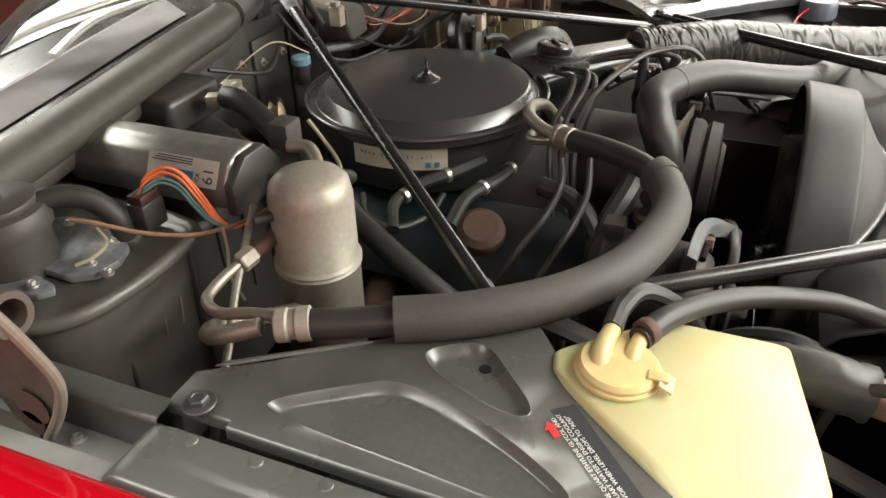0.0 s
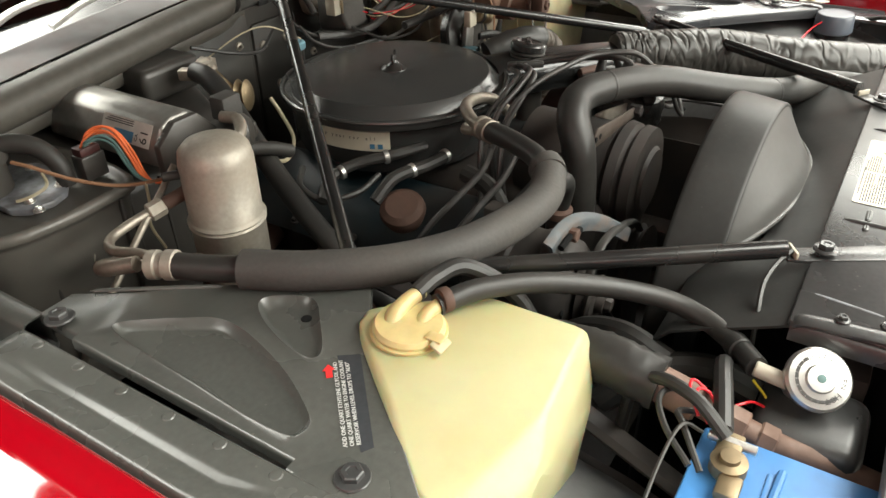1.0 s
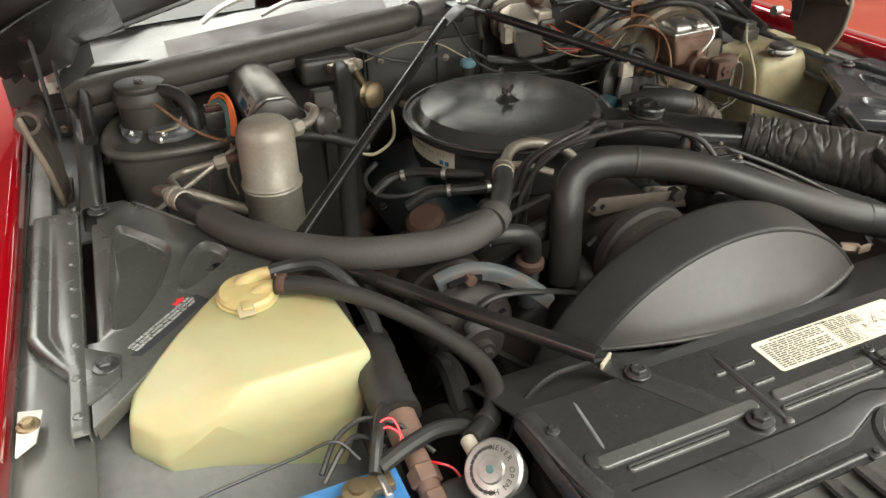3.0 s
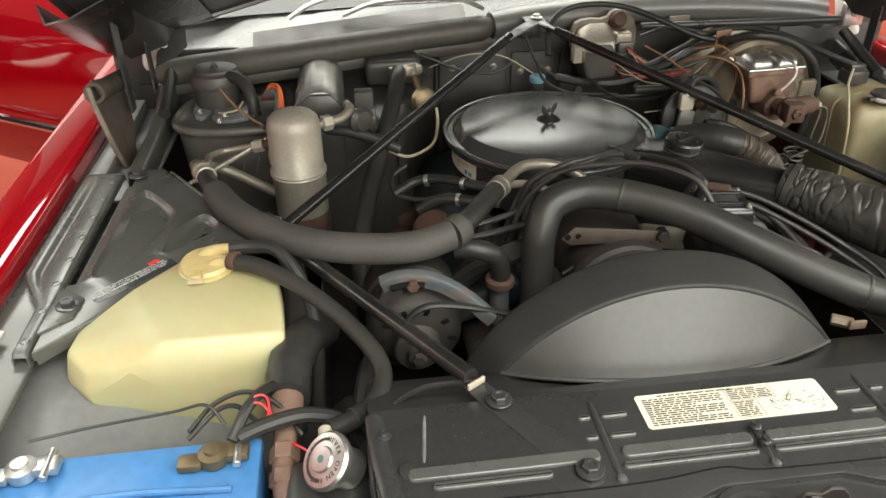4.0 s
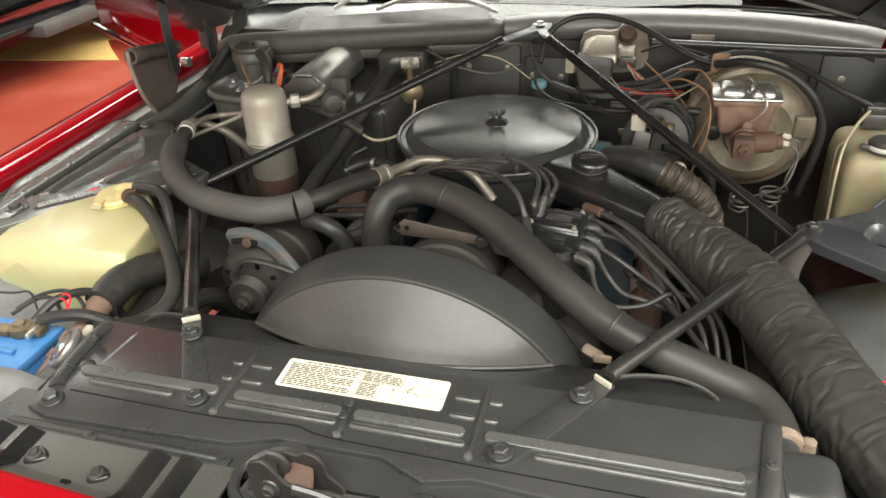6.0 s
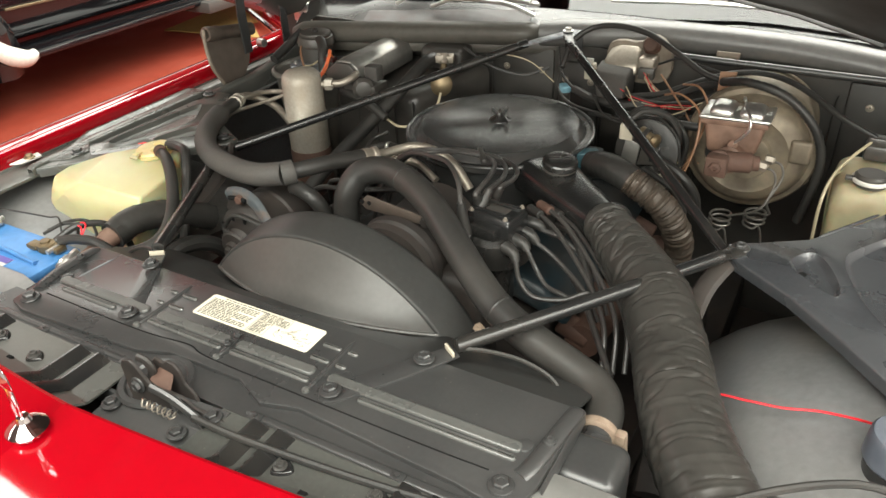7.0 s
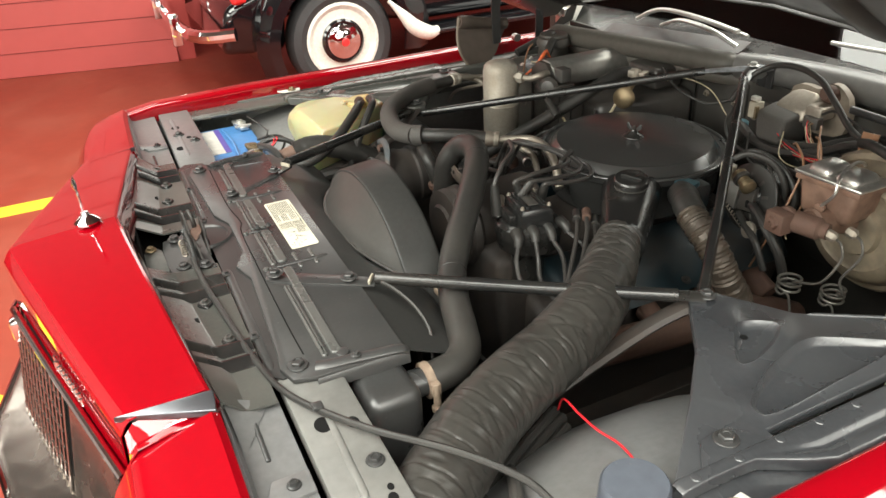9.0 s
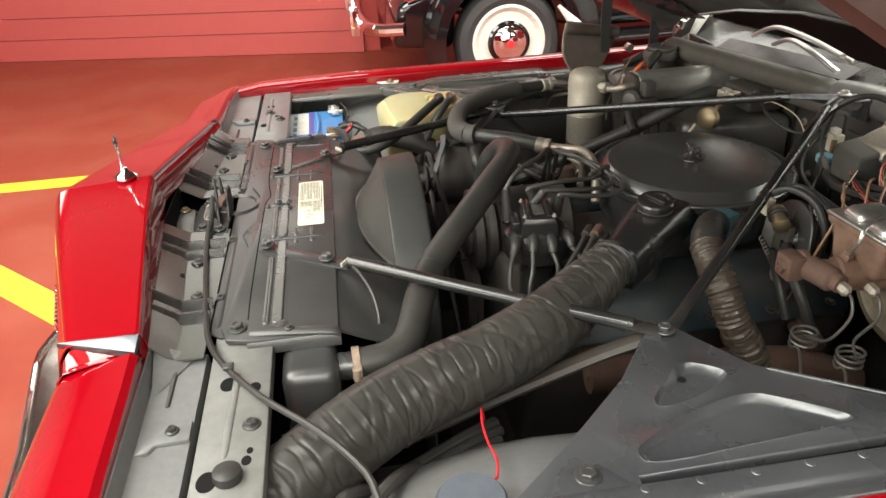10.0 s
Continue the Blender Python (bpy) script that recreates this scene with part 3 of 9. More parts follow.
def header():
    """The red nose panel: a middle ridge falling to both sides."""
    for s in (-1, 1):
        rows = []
        for k in range(9):
            u = k / 8
            x = 0.47 * u
            yr = -0.192 + 0.058 * u ** 1.1
            yf = -0.365 + 0.128 * u ** 1.05
            def top(y):
                return 0.950 - 0.108 * x + 0.085 * (y + 0.192)

            rows.append([(s * x - 0.016, y, top(y) - dz) for y, dz in ((yr + 0.014, 0.055), (yr + 0.004, 0.012), (yr - 0.001, 0.002), (yr - 0.005, 0.0), (yr - 0.008, 0.0), (yr * 0.7 + yf * 0.3, 0.0), (yr * 0.3 + yf * 0.7, 0.0), (yf + 0.024, 0.0),
                         (yf + 0.020, 0.0), (yf + 0.006, 0.003), (yf, 0.009), (yf - 0.008, 0.022), (yf - 0.012, 0.08), (yf - 0.006, 0.12))])
        if s > 0:
            rows.reverse()
        strip(rows, M_RED, "nose_panel", label="glossy red nose panel with a middle ridge", sharp=22)
        # step between nose and fender with its bright wedge of trim
        rows = []
        for u, x, dz in ((0, 0.454, 0), (0.3, 0.462, -0.006), (0.55, 0.472, -0.016), (0.8, 0.486, -0.014), (1, 0.494, -0.008)):
            rows.append([(s * x, y, 0.904 + dz - dzz) for y, dzz in ((-0.128, 0.03), (-0.134, 0.002), (-0.185, 0.006), (-0.228, 0.016), (-0.24, 0.03), (-0.246, 0.10))])
        strip(rows, M_RED, "nose_panel", label="red step beside the nose")
        w = hull([(s * x, y, z + dz) for x, y, z in ((0.443, -0.247, 0.893), (0.463, -0.131, 0.9045), (0.490, -0.134, 0.893), (0.484, -0.146, 0.894), (0.452, -0.20, 0.898)) for dz in (-0.006, 0.004)], 0.0)
        part("trim_wedge", bevelled(w, 0.0015, 2), M_TRIM, CAR, "bright metal wedge of trim on the nose")


header()


def front_face():
    """Chrome grille shell and headlamp bezels jutting out under the nose."""
    def nose(x):
        return -0.380 + 0.128 * (x / 0.47) ** 1.05

    def lean(x, u):
        return nose(x) - 0.004 - 0.038 * u

    g = part("grille", box((-0.016, -0.388, 0.79), (0.03, 0.02, 0.04), 0.006), M_CHROME, CAR, "chrome grille of fine crossed bars")
    xs = [0.47 * k / 12 for k in range(13)]
    for s in (-1, 1):
        part("upper_strip", tube([(s * x - 0.016, nose(x) - 0.004, 0.826 - 0.03 * x) for x in xs], 0.0065, 10, 3), M_CHROME, g, "bright strip under the nose")
        # black sheet added for the shaded depth behind the bars
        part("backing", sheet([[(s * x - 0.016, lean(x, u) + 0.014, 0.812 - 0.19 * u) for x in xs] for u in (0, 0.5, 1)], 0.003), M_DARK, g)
        for k in range(13):
            x = 0.008 + 0.020 * k
            part("bar", tube([(s * x - 0.016, lean(x, u), 0.814 - 0.19 * u) for u in (0, 0.5, 1)], 0.003, 6, 2), M_BEZEL, g)
        for u in (0.15, 0.3, 0.45, 0.6, 0.75, 0.9):
            part("bar", tube([(s * x - 0.016, lean(x, u), 0.814 - 0.19 * u) for x in xs[:7]], 0.003, 6, 2), M_BEZEL, g)
        wide = [0.262 + 0.05 * k for k in range(6)]
        part("shell", sheet([[(s * x - 0.016, lean(min(x, 0.47), u), 0.806 - 0.19 * u) for x in wide] for u in (0, 0.5, 1)], 0.003), M_BEZEL, g, "dusty chrome grille shell", 30)
        bz = part("headlamp_bezel", hull([(s * x, y, z) for x in (0.50, 0.86) for y in (-0.262, -0.20) for z in (0.60, 0.80)], 0.02, 3), M_CHROME, CAR, "chrome headlamp bezel")
        for x in (0.59, 0.77):
            part("headlamp", lathe([(0.0, 0.016), (0.04, 0.012), (0.065, 0.0), (0.072, -0.01), (0.072, -0.03)], aim((s * x, -0.27, 0.70), (s * x, -0.4, 0.70)), 24), M_STEEL, bz)
    # added black sheet, keeps the opening behind the nose as dark as shade
    part("dark_gap_sheet", sheet([[(-0.47, -0.245, 0.80), (-0.016, -0.335, 0.80), (0.47, -0.245, 0.80)], [(-0.47, -0.06, 0.795), (-0.016, -0.06, 0.795), (0.47, -0.06, 0.795)]], 0.003), M_DARK, CAR)
    top = [(-0.90, -0.25), (-0.60, -0.385), (-0.30, -0.432), (-0.05, -0.485), (0.05, -0.485), (0.30, -0.432), (0.60, -0.385), (0.90, -0.25)]
    bumper = part("bumper", loft([[(x, y + d, z) for x, y in top] + [(0.90, -0.20, z), (-0.90, -0.20, z)] for d, z in ((0.03, 0.44), (0.0, 0.47), (0.0, 0.585), (0.010, 0.602), (0.022, 0.607))]), M_BEZEL, CAR, "dusty chrome front bumper", 25)
    part("bumper_edge", tube([(x, y + 0.006, 0.600) for x, y in top], 0.006, 8, 2), M_CHROME, bumper)
    for k in range(9):
        x = 0.232 + 0.0128 * k
        y = -0.365 + 0.128 * (x / 0.47) ** 1.05 - 0.011
        h = 0.011 if k == 0 else 0.008
        part("nose_mark", tube([(x - 0.004, y, 0.858 + h), (x - 0.0045, y, 0.858), (x - 0.001, y, 0.858 - h), (x + 0.004, y, 0.858 - h * 0.6), (x + 0.0045, y, 0.858 + h * 0.6)], 0.0024, 8, 4), M_CHROME, CAR, "small chrome mark on the nose")


front_face()


def ornament():
    o = part("hood_ornament", lathe([(0.0, 0.0), (0.019, 0.0), (0.021, 0.004), (0.016, 0.009), (0.008, 0.014), (0.006, 0.02), (0.0, 0.021)], c=(-0.016, -0.238, 0.949), seg=24), M_CHROME, CAR, "chrome standing hood ornament on a round base")
    part("stem", box((-0.016, -0.240, 0.985), (0.009, 0.004, 0.045), 0.0015), M_CHROME, o)
    part("crest", hull([(-0.026, -0.240, 1.003), (-0.006, -0.240, 1.003), (-0.028, -0.242, 1.022), (-0.004, -0.242, 1.022), (-0.022, -0.240, 1.034), (-0.010, -0.240, 1.034), (-0.016, -0.236, 1.018), (-0.016, -0.246, 1.018)], 0.002, 2), M_CHROME, o)


ornament()


def support_bar():
    """The upper tie bar across the car's front with stepped filler panels before it."""
    t = thing("radiator_support", (0, 0, 0.80), "black painted steel radiator support across the front", "radiator support")
    part("tie_bar", prism([(-0.40, -0.050), (0.86, -0.046), (0.86, 0.038), (0.425, 0.036), (0.420, 0.02), (-0.40, 0.02)], 0.826, 0.850, 0.004), M_TIEBAR, t)
    part("tie_bar", prism([(-0.86, -0.046), (-0.401, -0.050), (-0.401, 0.02), (-0.46, 0.032), (-0.86, 0.032)], 0.826, 0.850, 0.004), M_APRON, t)
    part("front_flange", box((0, -0.094, 0.835), (1.1, 0.006, 0.03), 0.002), M_BLACK, t)
    for x, y, r in ((0.610, 0.017, 0.010), (-0.60, 0.01, 0.011), (-0.66, -0.02, 0.012)):
        part("bolt", bolt((x, y, 0.85), r * 0.8), M_BLACK if r > 0.006 else M_DARK, t)
    for x, y, r in ((0.523, -0.019, 0.011), (0.536, 0.016, 0.008), (0.697, -0.027, 0.012), (0.671, 0.015, 0.006), (0.655, 0.018, 0.004), (-0.56, -0.03, 0.010), (-0.72, -0.02, 0.010), (-0.63, 0.0, 0.006)):
        part("slot", lathe([(r, 0), (r * 0.96, 0.0008), (0, 0.0008)], Matrix.Translation((x, y, 0.8498)) @ Matrix.Diagonal((1.35, 1, 1, 1)), 18), M_DARK, t)
    part("rubber_stop", lathe([(0.016, 0), (0.017, 0.004), (0.016, 0.012), (0.012, 0.014), (0, 0.014)], c=(0.696, -0.003, 0.85), seg=28), M_RUBBER, t, "black rubber stop")
    part("rib", bead((0.50, -0.008, 0.850), (0.665, -0.012, 0.850), 0.010, 0.003), M_TIEBAR, t)
    part("rib", bead((-0.80, -0.02, 0.850), (-0.50, -0.02, 0.850), 0.010, 0.003), M_APRON, t)
    # filler between the nose and the bar, with its stepped chevron ribs
    def rear(x):
        return -0.192 + 0.058 * min(abs(x + 0.016) / 0.47, 1.0) ** 1.1

    def fold(x):
        return -0.134 + 0.036 * min(abs(x + 0.016) / 0.42, 1.0) ** 1.3

    for x0, x1 in ((-0.46, -0.105), (0.055, 0.46)):
        cols = [x0 + (x1 - x0) * k / 12 for k in range(13)]
        part("filler_panel", sheet([[(x, rear(x) + 0.006, 0.866) for x in cols], [(x, rear(x) + 0.008, 0.884) for x in cols], [(x, fold(x), 0.857) for x in cols], [(x, fold(x) + 0.003, 0.856) for x in cols], [(x, -0.058, 0.8555) for x in cols]], 0.003), M_PANEL, t, "grey black stepped filler panel", 20)
    # middle piece is an added black sheet that darkens the latch gap
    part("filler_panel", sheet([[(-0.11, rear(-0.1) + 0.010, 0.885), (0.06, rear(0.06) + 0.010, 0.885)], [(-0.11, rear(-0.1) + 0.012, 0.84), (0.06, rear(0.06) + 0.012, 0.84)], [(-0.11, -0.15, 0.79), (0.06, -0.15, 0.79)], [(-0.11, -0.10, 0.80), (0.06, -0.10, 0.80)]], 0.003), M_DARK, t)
    # riser faces made plain black: their shade is put into the colour
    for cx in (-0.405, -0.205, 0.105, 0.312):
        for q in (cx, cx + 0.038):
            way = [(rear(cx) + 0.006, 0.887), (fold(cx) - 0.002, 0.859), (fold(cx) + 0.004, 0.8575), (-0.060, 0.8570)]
            part("dark_riser", sheet([[(q, y, z + 0.006), (q + 0.004, y, z + 0.0065), (q + 0.022, y, z), (q + 0.024, y, z - 0.002)] for y, z in way], 0.002), M_SATIN, t, "", 25)
    for x, y, r in ((0.180, -0.100, 0.013), (0.296, -0.086, 0.012), (-0.245, -0.100, 0.012), (-0.33, -0.092, 0.013)):
        ring = []
        for k in range(24):
            w = 2 * math.pi * k / 24
            ring.append((x + r * (1.25 if math.cos(w) > 0 else 0.9) * math.cos(w), y + r * math.sin(w) * (1 - 0.3 * math.cos(w))))
        part("opening", pressing(ring, 0.8555, 0.004, 0.003), M_SATIN, t)
        part("bolt", bolt((x - 0.002, y, 0.857), 0.006), M_SHROUD, t)
    for x in (0.225, -0.27):
        part("square_hole", box((x, fold(x) - 0.004, 0.8595), (0.010, 0.007, 0.004), 0.0005), M_DARK, t)
    for s in (-1, 1):
        xs = (0.44, 0.50, 0.60, 0.70, 0.80, 0.872)
        part("side_fill", sheet([[(s * x, -0.126 + 0.012 * (x - 0.44), 0.874) for x in xs], [(s * x, -0.120 + 0.012 * (x - 0.44), 0.850) for x in xs], [(s * x, -0.106, 0.8465) for x in xs], [(s * x, -0.056, 0.8455) for x in xs], [(s * x, -0.053, 0.82) for x in xs]], 0.003), M_APRON, t, "grey black side filler panel", 25)
        part("facet", hull([(s * 0.44, -0.124, 0.872), (s * 0.455, -0.075, 0.8475), (s * 0.53, -0.116, 0.8485), (s * 0.44, -0.07, 0.8465)], 0.0), M_APRON, t)
        part("step_bracket", prism([(s * x, y) for x, y in ((0.606, -0.118), (0.606, -0.108), (0.586, -0.100), (0.586, -0.056), (0.622, -0.056), (0.624, -0.095), (0.636, -0.102), (0.638, -0.118))], 0.8445, 0.8515, 0.002), M_APRON, t)
        part("bolt", bolt((s * 0.604, -0.078, 0.8515), 0.006), M_BLACK, t)
    # added black sheet so no bright floor shows up through the gaps
    part("dark_underlay", box((0.0, 0.03, 0.46), (1.74, 0.56, 0.006), 0.002), M_DARK, t)
    return t


support_bar()


def inner_panel(s):
    """Inner fender: flange, three-cornered gusset with its pressing, apron and bolts."""
    steel = M_PANEL if s < 0 else M_GLOSSPANEL
    t = thing("inner_fender_panel", (s * 0.7, 0.5, 0.5), "black pressed steel inner fender panel with raised ribs", "fender panel", "inner fender panels")
    tip = [(0.795, 0.30), (0.70, 0.408), (0.625, 0.485), (0.562, 0.532), (0.522, 0.562), (0.520, 0.590), (0.56, 0.612), (0.63, 0.655), (0.700, 0.745), (0.735, 0.800), (0.772, 0.800), (0.772, 0.735), (0.779, 0.735), (0.783, 0.44), (0.795, 0.44)]
    big = [(0.743, 0.722), (0.702, 0.665), (0.676, 0.622), (0.700, 0.532), (0.742, 0.456), (0.757, 0.449), (0.774, 0.458), (0.766, 0.60), (0.755, 0.712)]
    small = [(0.604, 0.566), (0.640, 0.531), (0.672, 0.502), (0.687, 0.505), (0.685, 0.535), (0.674, 0.572), (0.657, 0.604), (0.638, 0.622), (0.616, 0.598)]
    part("gusset", pressed_plate([(s * x, y) for x, y in tip], [[(s * x, y) for x, y in big], [(s * x, y) for x, y in small]], 0.853, 0.008, 0.012), steel, t, "black three-cornered gusset plate with two sunk fields", 60)

    def outer(y):
        return 0.861 if y > 0.47 else 0.817 if y < 0.39 else 0.817 + 0.044 * (y - 0.39) / 0.08

    rows = []
    for y in (0.795, 0.788, 0.775, 0.70, 0.60, 0.52, 0.475, 0.45, 0.43, 0.41, 0.392, 0.36, 0.32, 0.296, 0.290):
        xi, xo = 0.7985, outer(y)
        valley = 0.0045 * max(0.0, min(1.0, (y - 0.42) / 0.05)) * max(0.0, min(1.0, (0.775 - y) / 0.03))
        drop = 0.006 if y in (0.795, 0.290) else 0.0015 if y in (0.788, 0.296) else 0.0
        rows.append([(s * (xi + (xo - xi) * u), y, 0.8575 - drop - dz - valley * k) for u, dz, k in ((0, 0.014, 0), (0.0, 0.003, 0), (0.03, 0.0008, 0), (0.08, 0, 0), (0.42, 0, 0), (0.50, 0, 0.25), (0.56, 0, 0.8), (0.62, 0, 1), (0.68, 0, 0.8), (0.74, 0, 0.25), (0.80, 0, 0), (0.92, 0, 0), (0.97, 0.001, 0), (1.0, 0.004, 0), (1.02, 0.016, 0))])
    part("rail", sheet(rows, 0.002), steel, t, "black raised rail along the fender with a pressed groove", 60)
    part("shelf", prism([(s * x, y) for x, y in ((0.873, 0.02), (0.873, 0.80), (0.846, 0.80), (0.846, 0.48), (0.818, 0.40), (0.797, 0.29), (0.797, 0.02))], 0.832, 0.840, 0.003), steel, t)
    part("corner_plate", prism([(s * x, y) for x, y in ((0.800, 0.432), (0.762, 0.402), (0.765, 0.360), (0.806, 0.325))], 0.851, 0.8565, 0.001), steel, t)
    part("rear_shelf", prism([(s * x, y) for x, y in ((0.872, 0.76), (0.872, 1.22), (0.76, 1.22), (0.765, 0.80), (0.79, 0.77))], 0.806, 0.813, 0.002), M_APRON, t)
    part("shelf_bolt", bolt((s * 0.812, 0.878, 0.813), 0.005), M_STEEL, t)
    # pale material paints in the light on this dusty ledge
    part("rear_strip", prism([(s * x, y) for x, y in ((0.871, 0.797), (0.871, 1.2), (0.846, 1.2), (0.837, 0.797))], 0.8135, 0.843, 0.004), M_TIEBAR, t, "dusty ledge along the fender, coloured pale as if lit")
    rows = []
    for y, lift in ((0.797, 0.0), (0.86, 0.0), (0.95, 0.001), (1.04, 0.012), (1.12, 0.028), (1.20, 0.045)):
        rows.append([(s * x, y, z + lift) for x, z in ((0.768, 0.80), (0.768, 0.846), (0.7695, 0.851), (0.774, 0.8535), (0.790, 0.8535), (0.795, 0.8515), (0.797, 0.847), (0.799, 0.812))])
    part("rear_rim", sheet(rows, 0.002), steel, t, "raised rim behind the gusset", 60)
    part("side_lip", box((s * 0.873, 0.6, 0.80), (0.004, 1.25, 0.09), 0.001), steel, t)
    # pressed ribs
    z = 0.853
    part("fold", bead((s * 0.722, 0.790, 0.853), (s * 0.640, 0.668, 0.853), 0.006, 0.003), steel, t)
    for x, y, r in ((0.778, 0.386, 0.0105), (0.770, 0.770, 0.0105)):
        part("bolt", bolt((s * x, y, 0.8565), r), M_BLACK, t)
    part("bolt", bolt((s * 0.538, 0.577, 0.857), 0.010), M_BLACK, t)
    for x, y in ((0.678, 0.612), (0.632, 0.560)):
        part("hole", lathe([(0.006, 0), (0.0055, 0.0008), (0, 0.0008)], c=(s * x, y, 0.8455), seg=14), M_DARK, t)
    for k in range(8):
        part("rivet", lathe([(0.0062, 0), (0.0052, 0.0011), (0.0025, 0.0017), (0, 0.0018)], c=(s * 0.8075, 0.315 + k * 0.062, 0.8573), seg=12), steel, t)
    # gusset down-turned edge
    low = [(0.795, 0.30), (0.70, 0.408), (0.625, 0.485), (0.562, 0.532), (0.522, 0.562), (0.520, 0.590), (0.56, 0.612), (0.63, 0.655), (0.700, 0.745), (0.735, 0.800)]
    part("edge", sheet([[(s * x, y, 0.846) for x, y in low], [(s * x, y, 0.832) for x, y in low]], 0.002), steel, t)
    # wheelhouse apron swelling below
    rows = []
    for k in range(25):
        a = radians(-20 + 220 * k / 24)
        y = 0.36 + 0.46 * -math.cos(a)
        zz = 0.42 + 0.34 * math.sin(a)
        rows.append([(s * (0.875 - 0.40 * u), y + 0.03 * u, (zz + 0.05 - 0.16 * u ** 2.2 if s < 0 else zz + 0.055 - 0.20 * u ** 3) if zz > 0.3 else zz) for u in (0, 0.15, 0.3, 0.45, 0.6, 0.7, 0.8, 0.9, 1.0)])
    part("apron", sheet([row[:8] for row in rows], 0.003), M_APRON, t, "smooth dusty wheelhouse apron")
    # dark material on this edge paints in the shade beside the engine
    part("apron_roll", sheet([row[7:] for row in rows], 0.003), M_GRIME, t, "inboard edge of the apron, darkened for shade")
    # added dark sheet in place of the unlit gap, hides the lit wall
    part("shade_skirt", sheet([[(s * 0.478, y, z) for y in (-0.08, 0.2, 0.5, 0.84)] for z in (0.62, 0.45, 0.26)], 0.003), M_GRIME, t)
    part("apron_wall", sheet([[(s * 0.876, y, z) for y in (-0.05, 0.4, 0.8, 1.2)] for z in (0.83, 0.5, 0.2)], 0.003), M_APRON, t)
    part("brace", tube([(s * 0.53, 0.57, 0.845), (s * 0.50, 0.50, 0.80), (s * 0.50, 0.34, 0.745), (s * 0.52, 0.18, 0.70)], 0.018, 8, 4, flat=0.5), M_GRIME, t)
    return t


PANEL_R, PANEL_L = inner_panel(-1), inner_panel(1)


def rear_bulkhead():
    solo("firewall", sheet([[(x, 1.235, z) for x in (-0.90, -0.4, 0.0, 0.4, 0.90)] for z in (0.20, 0.6, 0.94)], 0.01), M_FIREWALL, "dusty dark steel firewall behind the engine", "firewall", kind="structure")
    fw = thing("firewall_insulation", (0, 1.22, 0.6), "dark padded firewall insulation with seams and studs", "insulation")
    for x0, x1, z0, z1 in ((-0.86, -0.66, 0.60, 0.87), (-0.19, -0.03, 0.56, 0.925), (-0.02, 0.09, 0.60, 0.90), (0.10, 0.34, 0.58, 0.84), (0.63, 0.86, 0.60, 0.93), (-0.52, -0.21, 0.885, 0.915)):
        pad = part("pad", box(((x0 + x1) / 2, 1.226, (z0 + z1) / 2), (x1 - x0, 0.016, z1 - z0), 0.006), M_FIREWALL, fw)
        for k in range(3):
            part("stud", lathe([(0.009, 0), (0.008, 0.003), (0.003, 0.004), (0.003, 0.010), (0, 0.010)], aim((x0 + (x1 - x0) * (0.2 + 0.3 * k), 1.218, z0 + (z1 - z0) * (0.85 - 0.3 * (k % 2))), (x0 + (x1 - x0) * (0.2 + 0.3 * k), 0.0, z0 + (z1 - z0) * (0.85 - 0.3 * (k % 2)))), 12), M_PIPE, pad)
    for x in (-0.64, -0.50, -0.2, 0.095, 0.36, 0.61):
        part("seam", bead((x, 1.219, 0.62), (x + 0.004, 1.219, 0.90), 0.010, 0.004), M_FIREWALL, fw)
    t = thing("cowl", (0, 1.3, 0.9), "grey cowl with rubber weatherstrip and vent below the windscreen", "cowl")
    seal = [(-0.80, 1.165, 0.905), (-0.74, 1.165, 0.915), (-0.60, 1.155, 0.930), (-0.43, 1.170, 0.942), (-0.25, 1.192, 0.953), (-0.12, 1.205, 0.960), (-0.07, 1.222, 0.962), (0.05, 1.25, 0.966), (0.25, 1.272, 0.972), (0.5, 1.266, 0.970), (0.68, 1.245, 0.958), (0.74, 1.23, 0.950)]
    part("weatherstrip", tube(seal[:7], 0.030, 14, 5, radius=lambda u, k: 0.030 - 0.010 * max(0.0, u - 0.9) * 10 - 0.012 * max(0.0, 0.12 - u) * 8, flat=0.95), M_SEAL, t, "thick grey rubber weatherstrip along the cowl")
    part("cowl_panel", tube(seal[6:], 0.040, 16, 5, radius=lambda u, k: 0.031 + 0.005 * min(1.0, u * 8), flat=0.95), M_COWL, t, "smooth rounded grey cowl panel")
    part("strip_end", sheet([[(-0.80, 1.16, 0.915), (-0.77, 1.18, 0.93), (-0.735, 1.20, 0.955)], [(-0.80, 1.19, 0.94), (-0.765, 1.205, 0.965), (-0.735, 1.215, 0.995)], [(-0.79, 1.21, 0.965), (-0.755, 1.22, 1.0), (-0.735, 1.225, 1.03)]], 0.003), M_RUBBER, t, "upturned black rubber end of the strip")
    for s in (-1, 1):
        part("end_bracket", hull([(s * x, y, z) for x, y, z in ((0.78, 1.22, 0.90), (0.84, 1.21, 0.90), (0.78, 1.25, 1.0), (0.84, 1.25, 1.0), (0.80, 1.30, 1.0), (0.85, 1.30, 0.96), (0.79, 1.23, 0.98))], 0.006, 2), M_WHITE, t, "white plastic end piece of the cowl")
    lower = [(x, y + 0.004, z - 0.035) for x, y, z in seal]
    part("seal_lip", tube(lower, 0.013, 10, 4, flat=1.4), M_SEAL, t)
    part("cowl_front", sheet([[(x, y + 0.01, z - 0.01) for x, y, z in seal], [(x, y + 0.03, z - 0.055) for x, y, z in seal], [(x, 1.233, 0.86) for x, y, z in seal]], 0.003), M_FIREWALL, t)
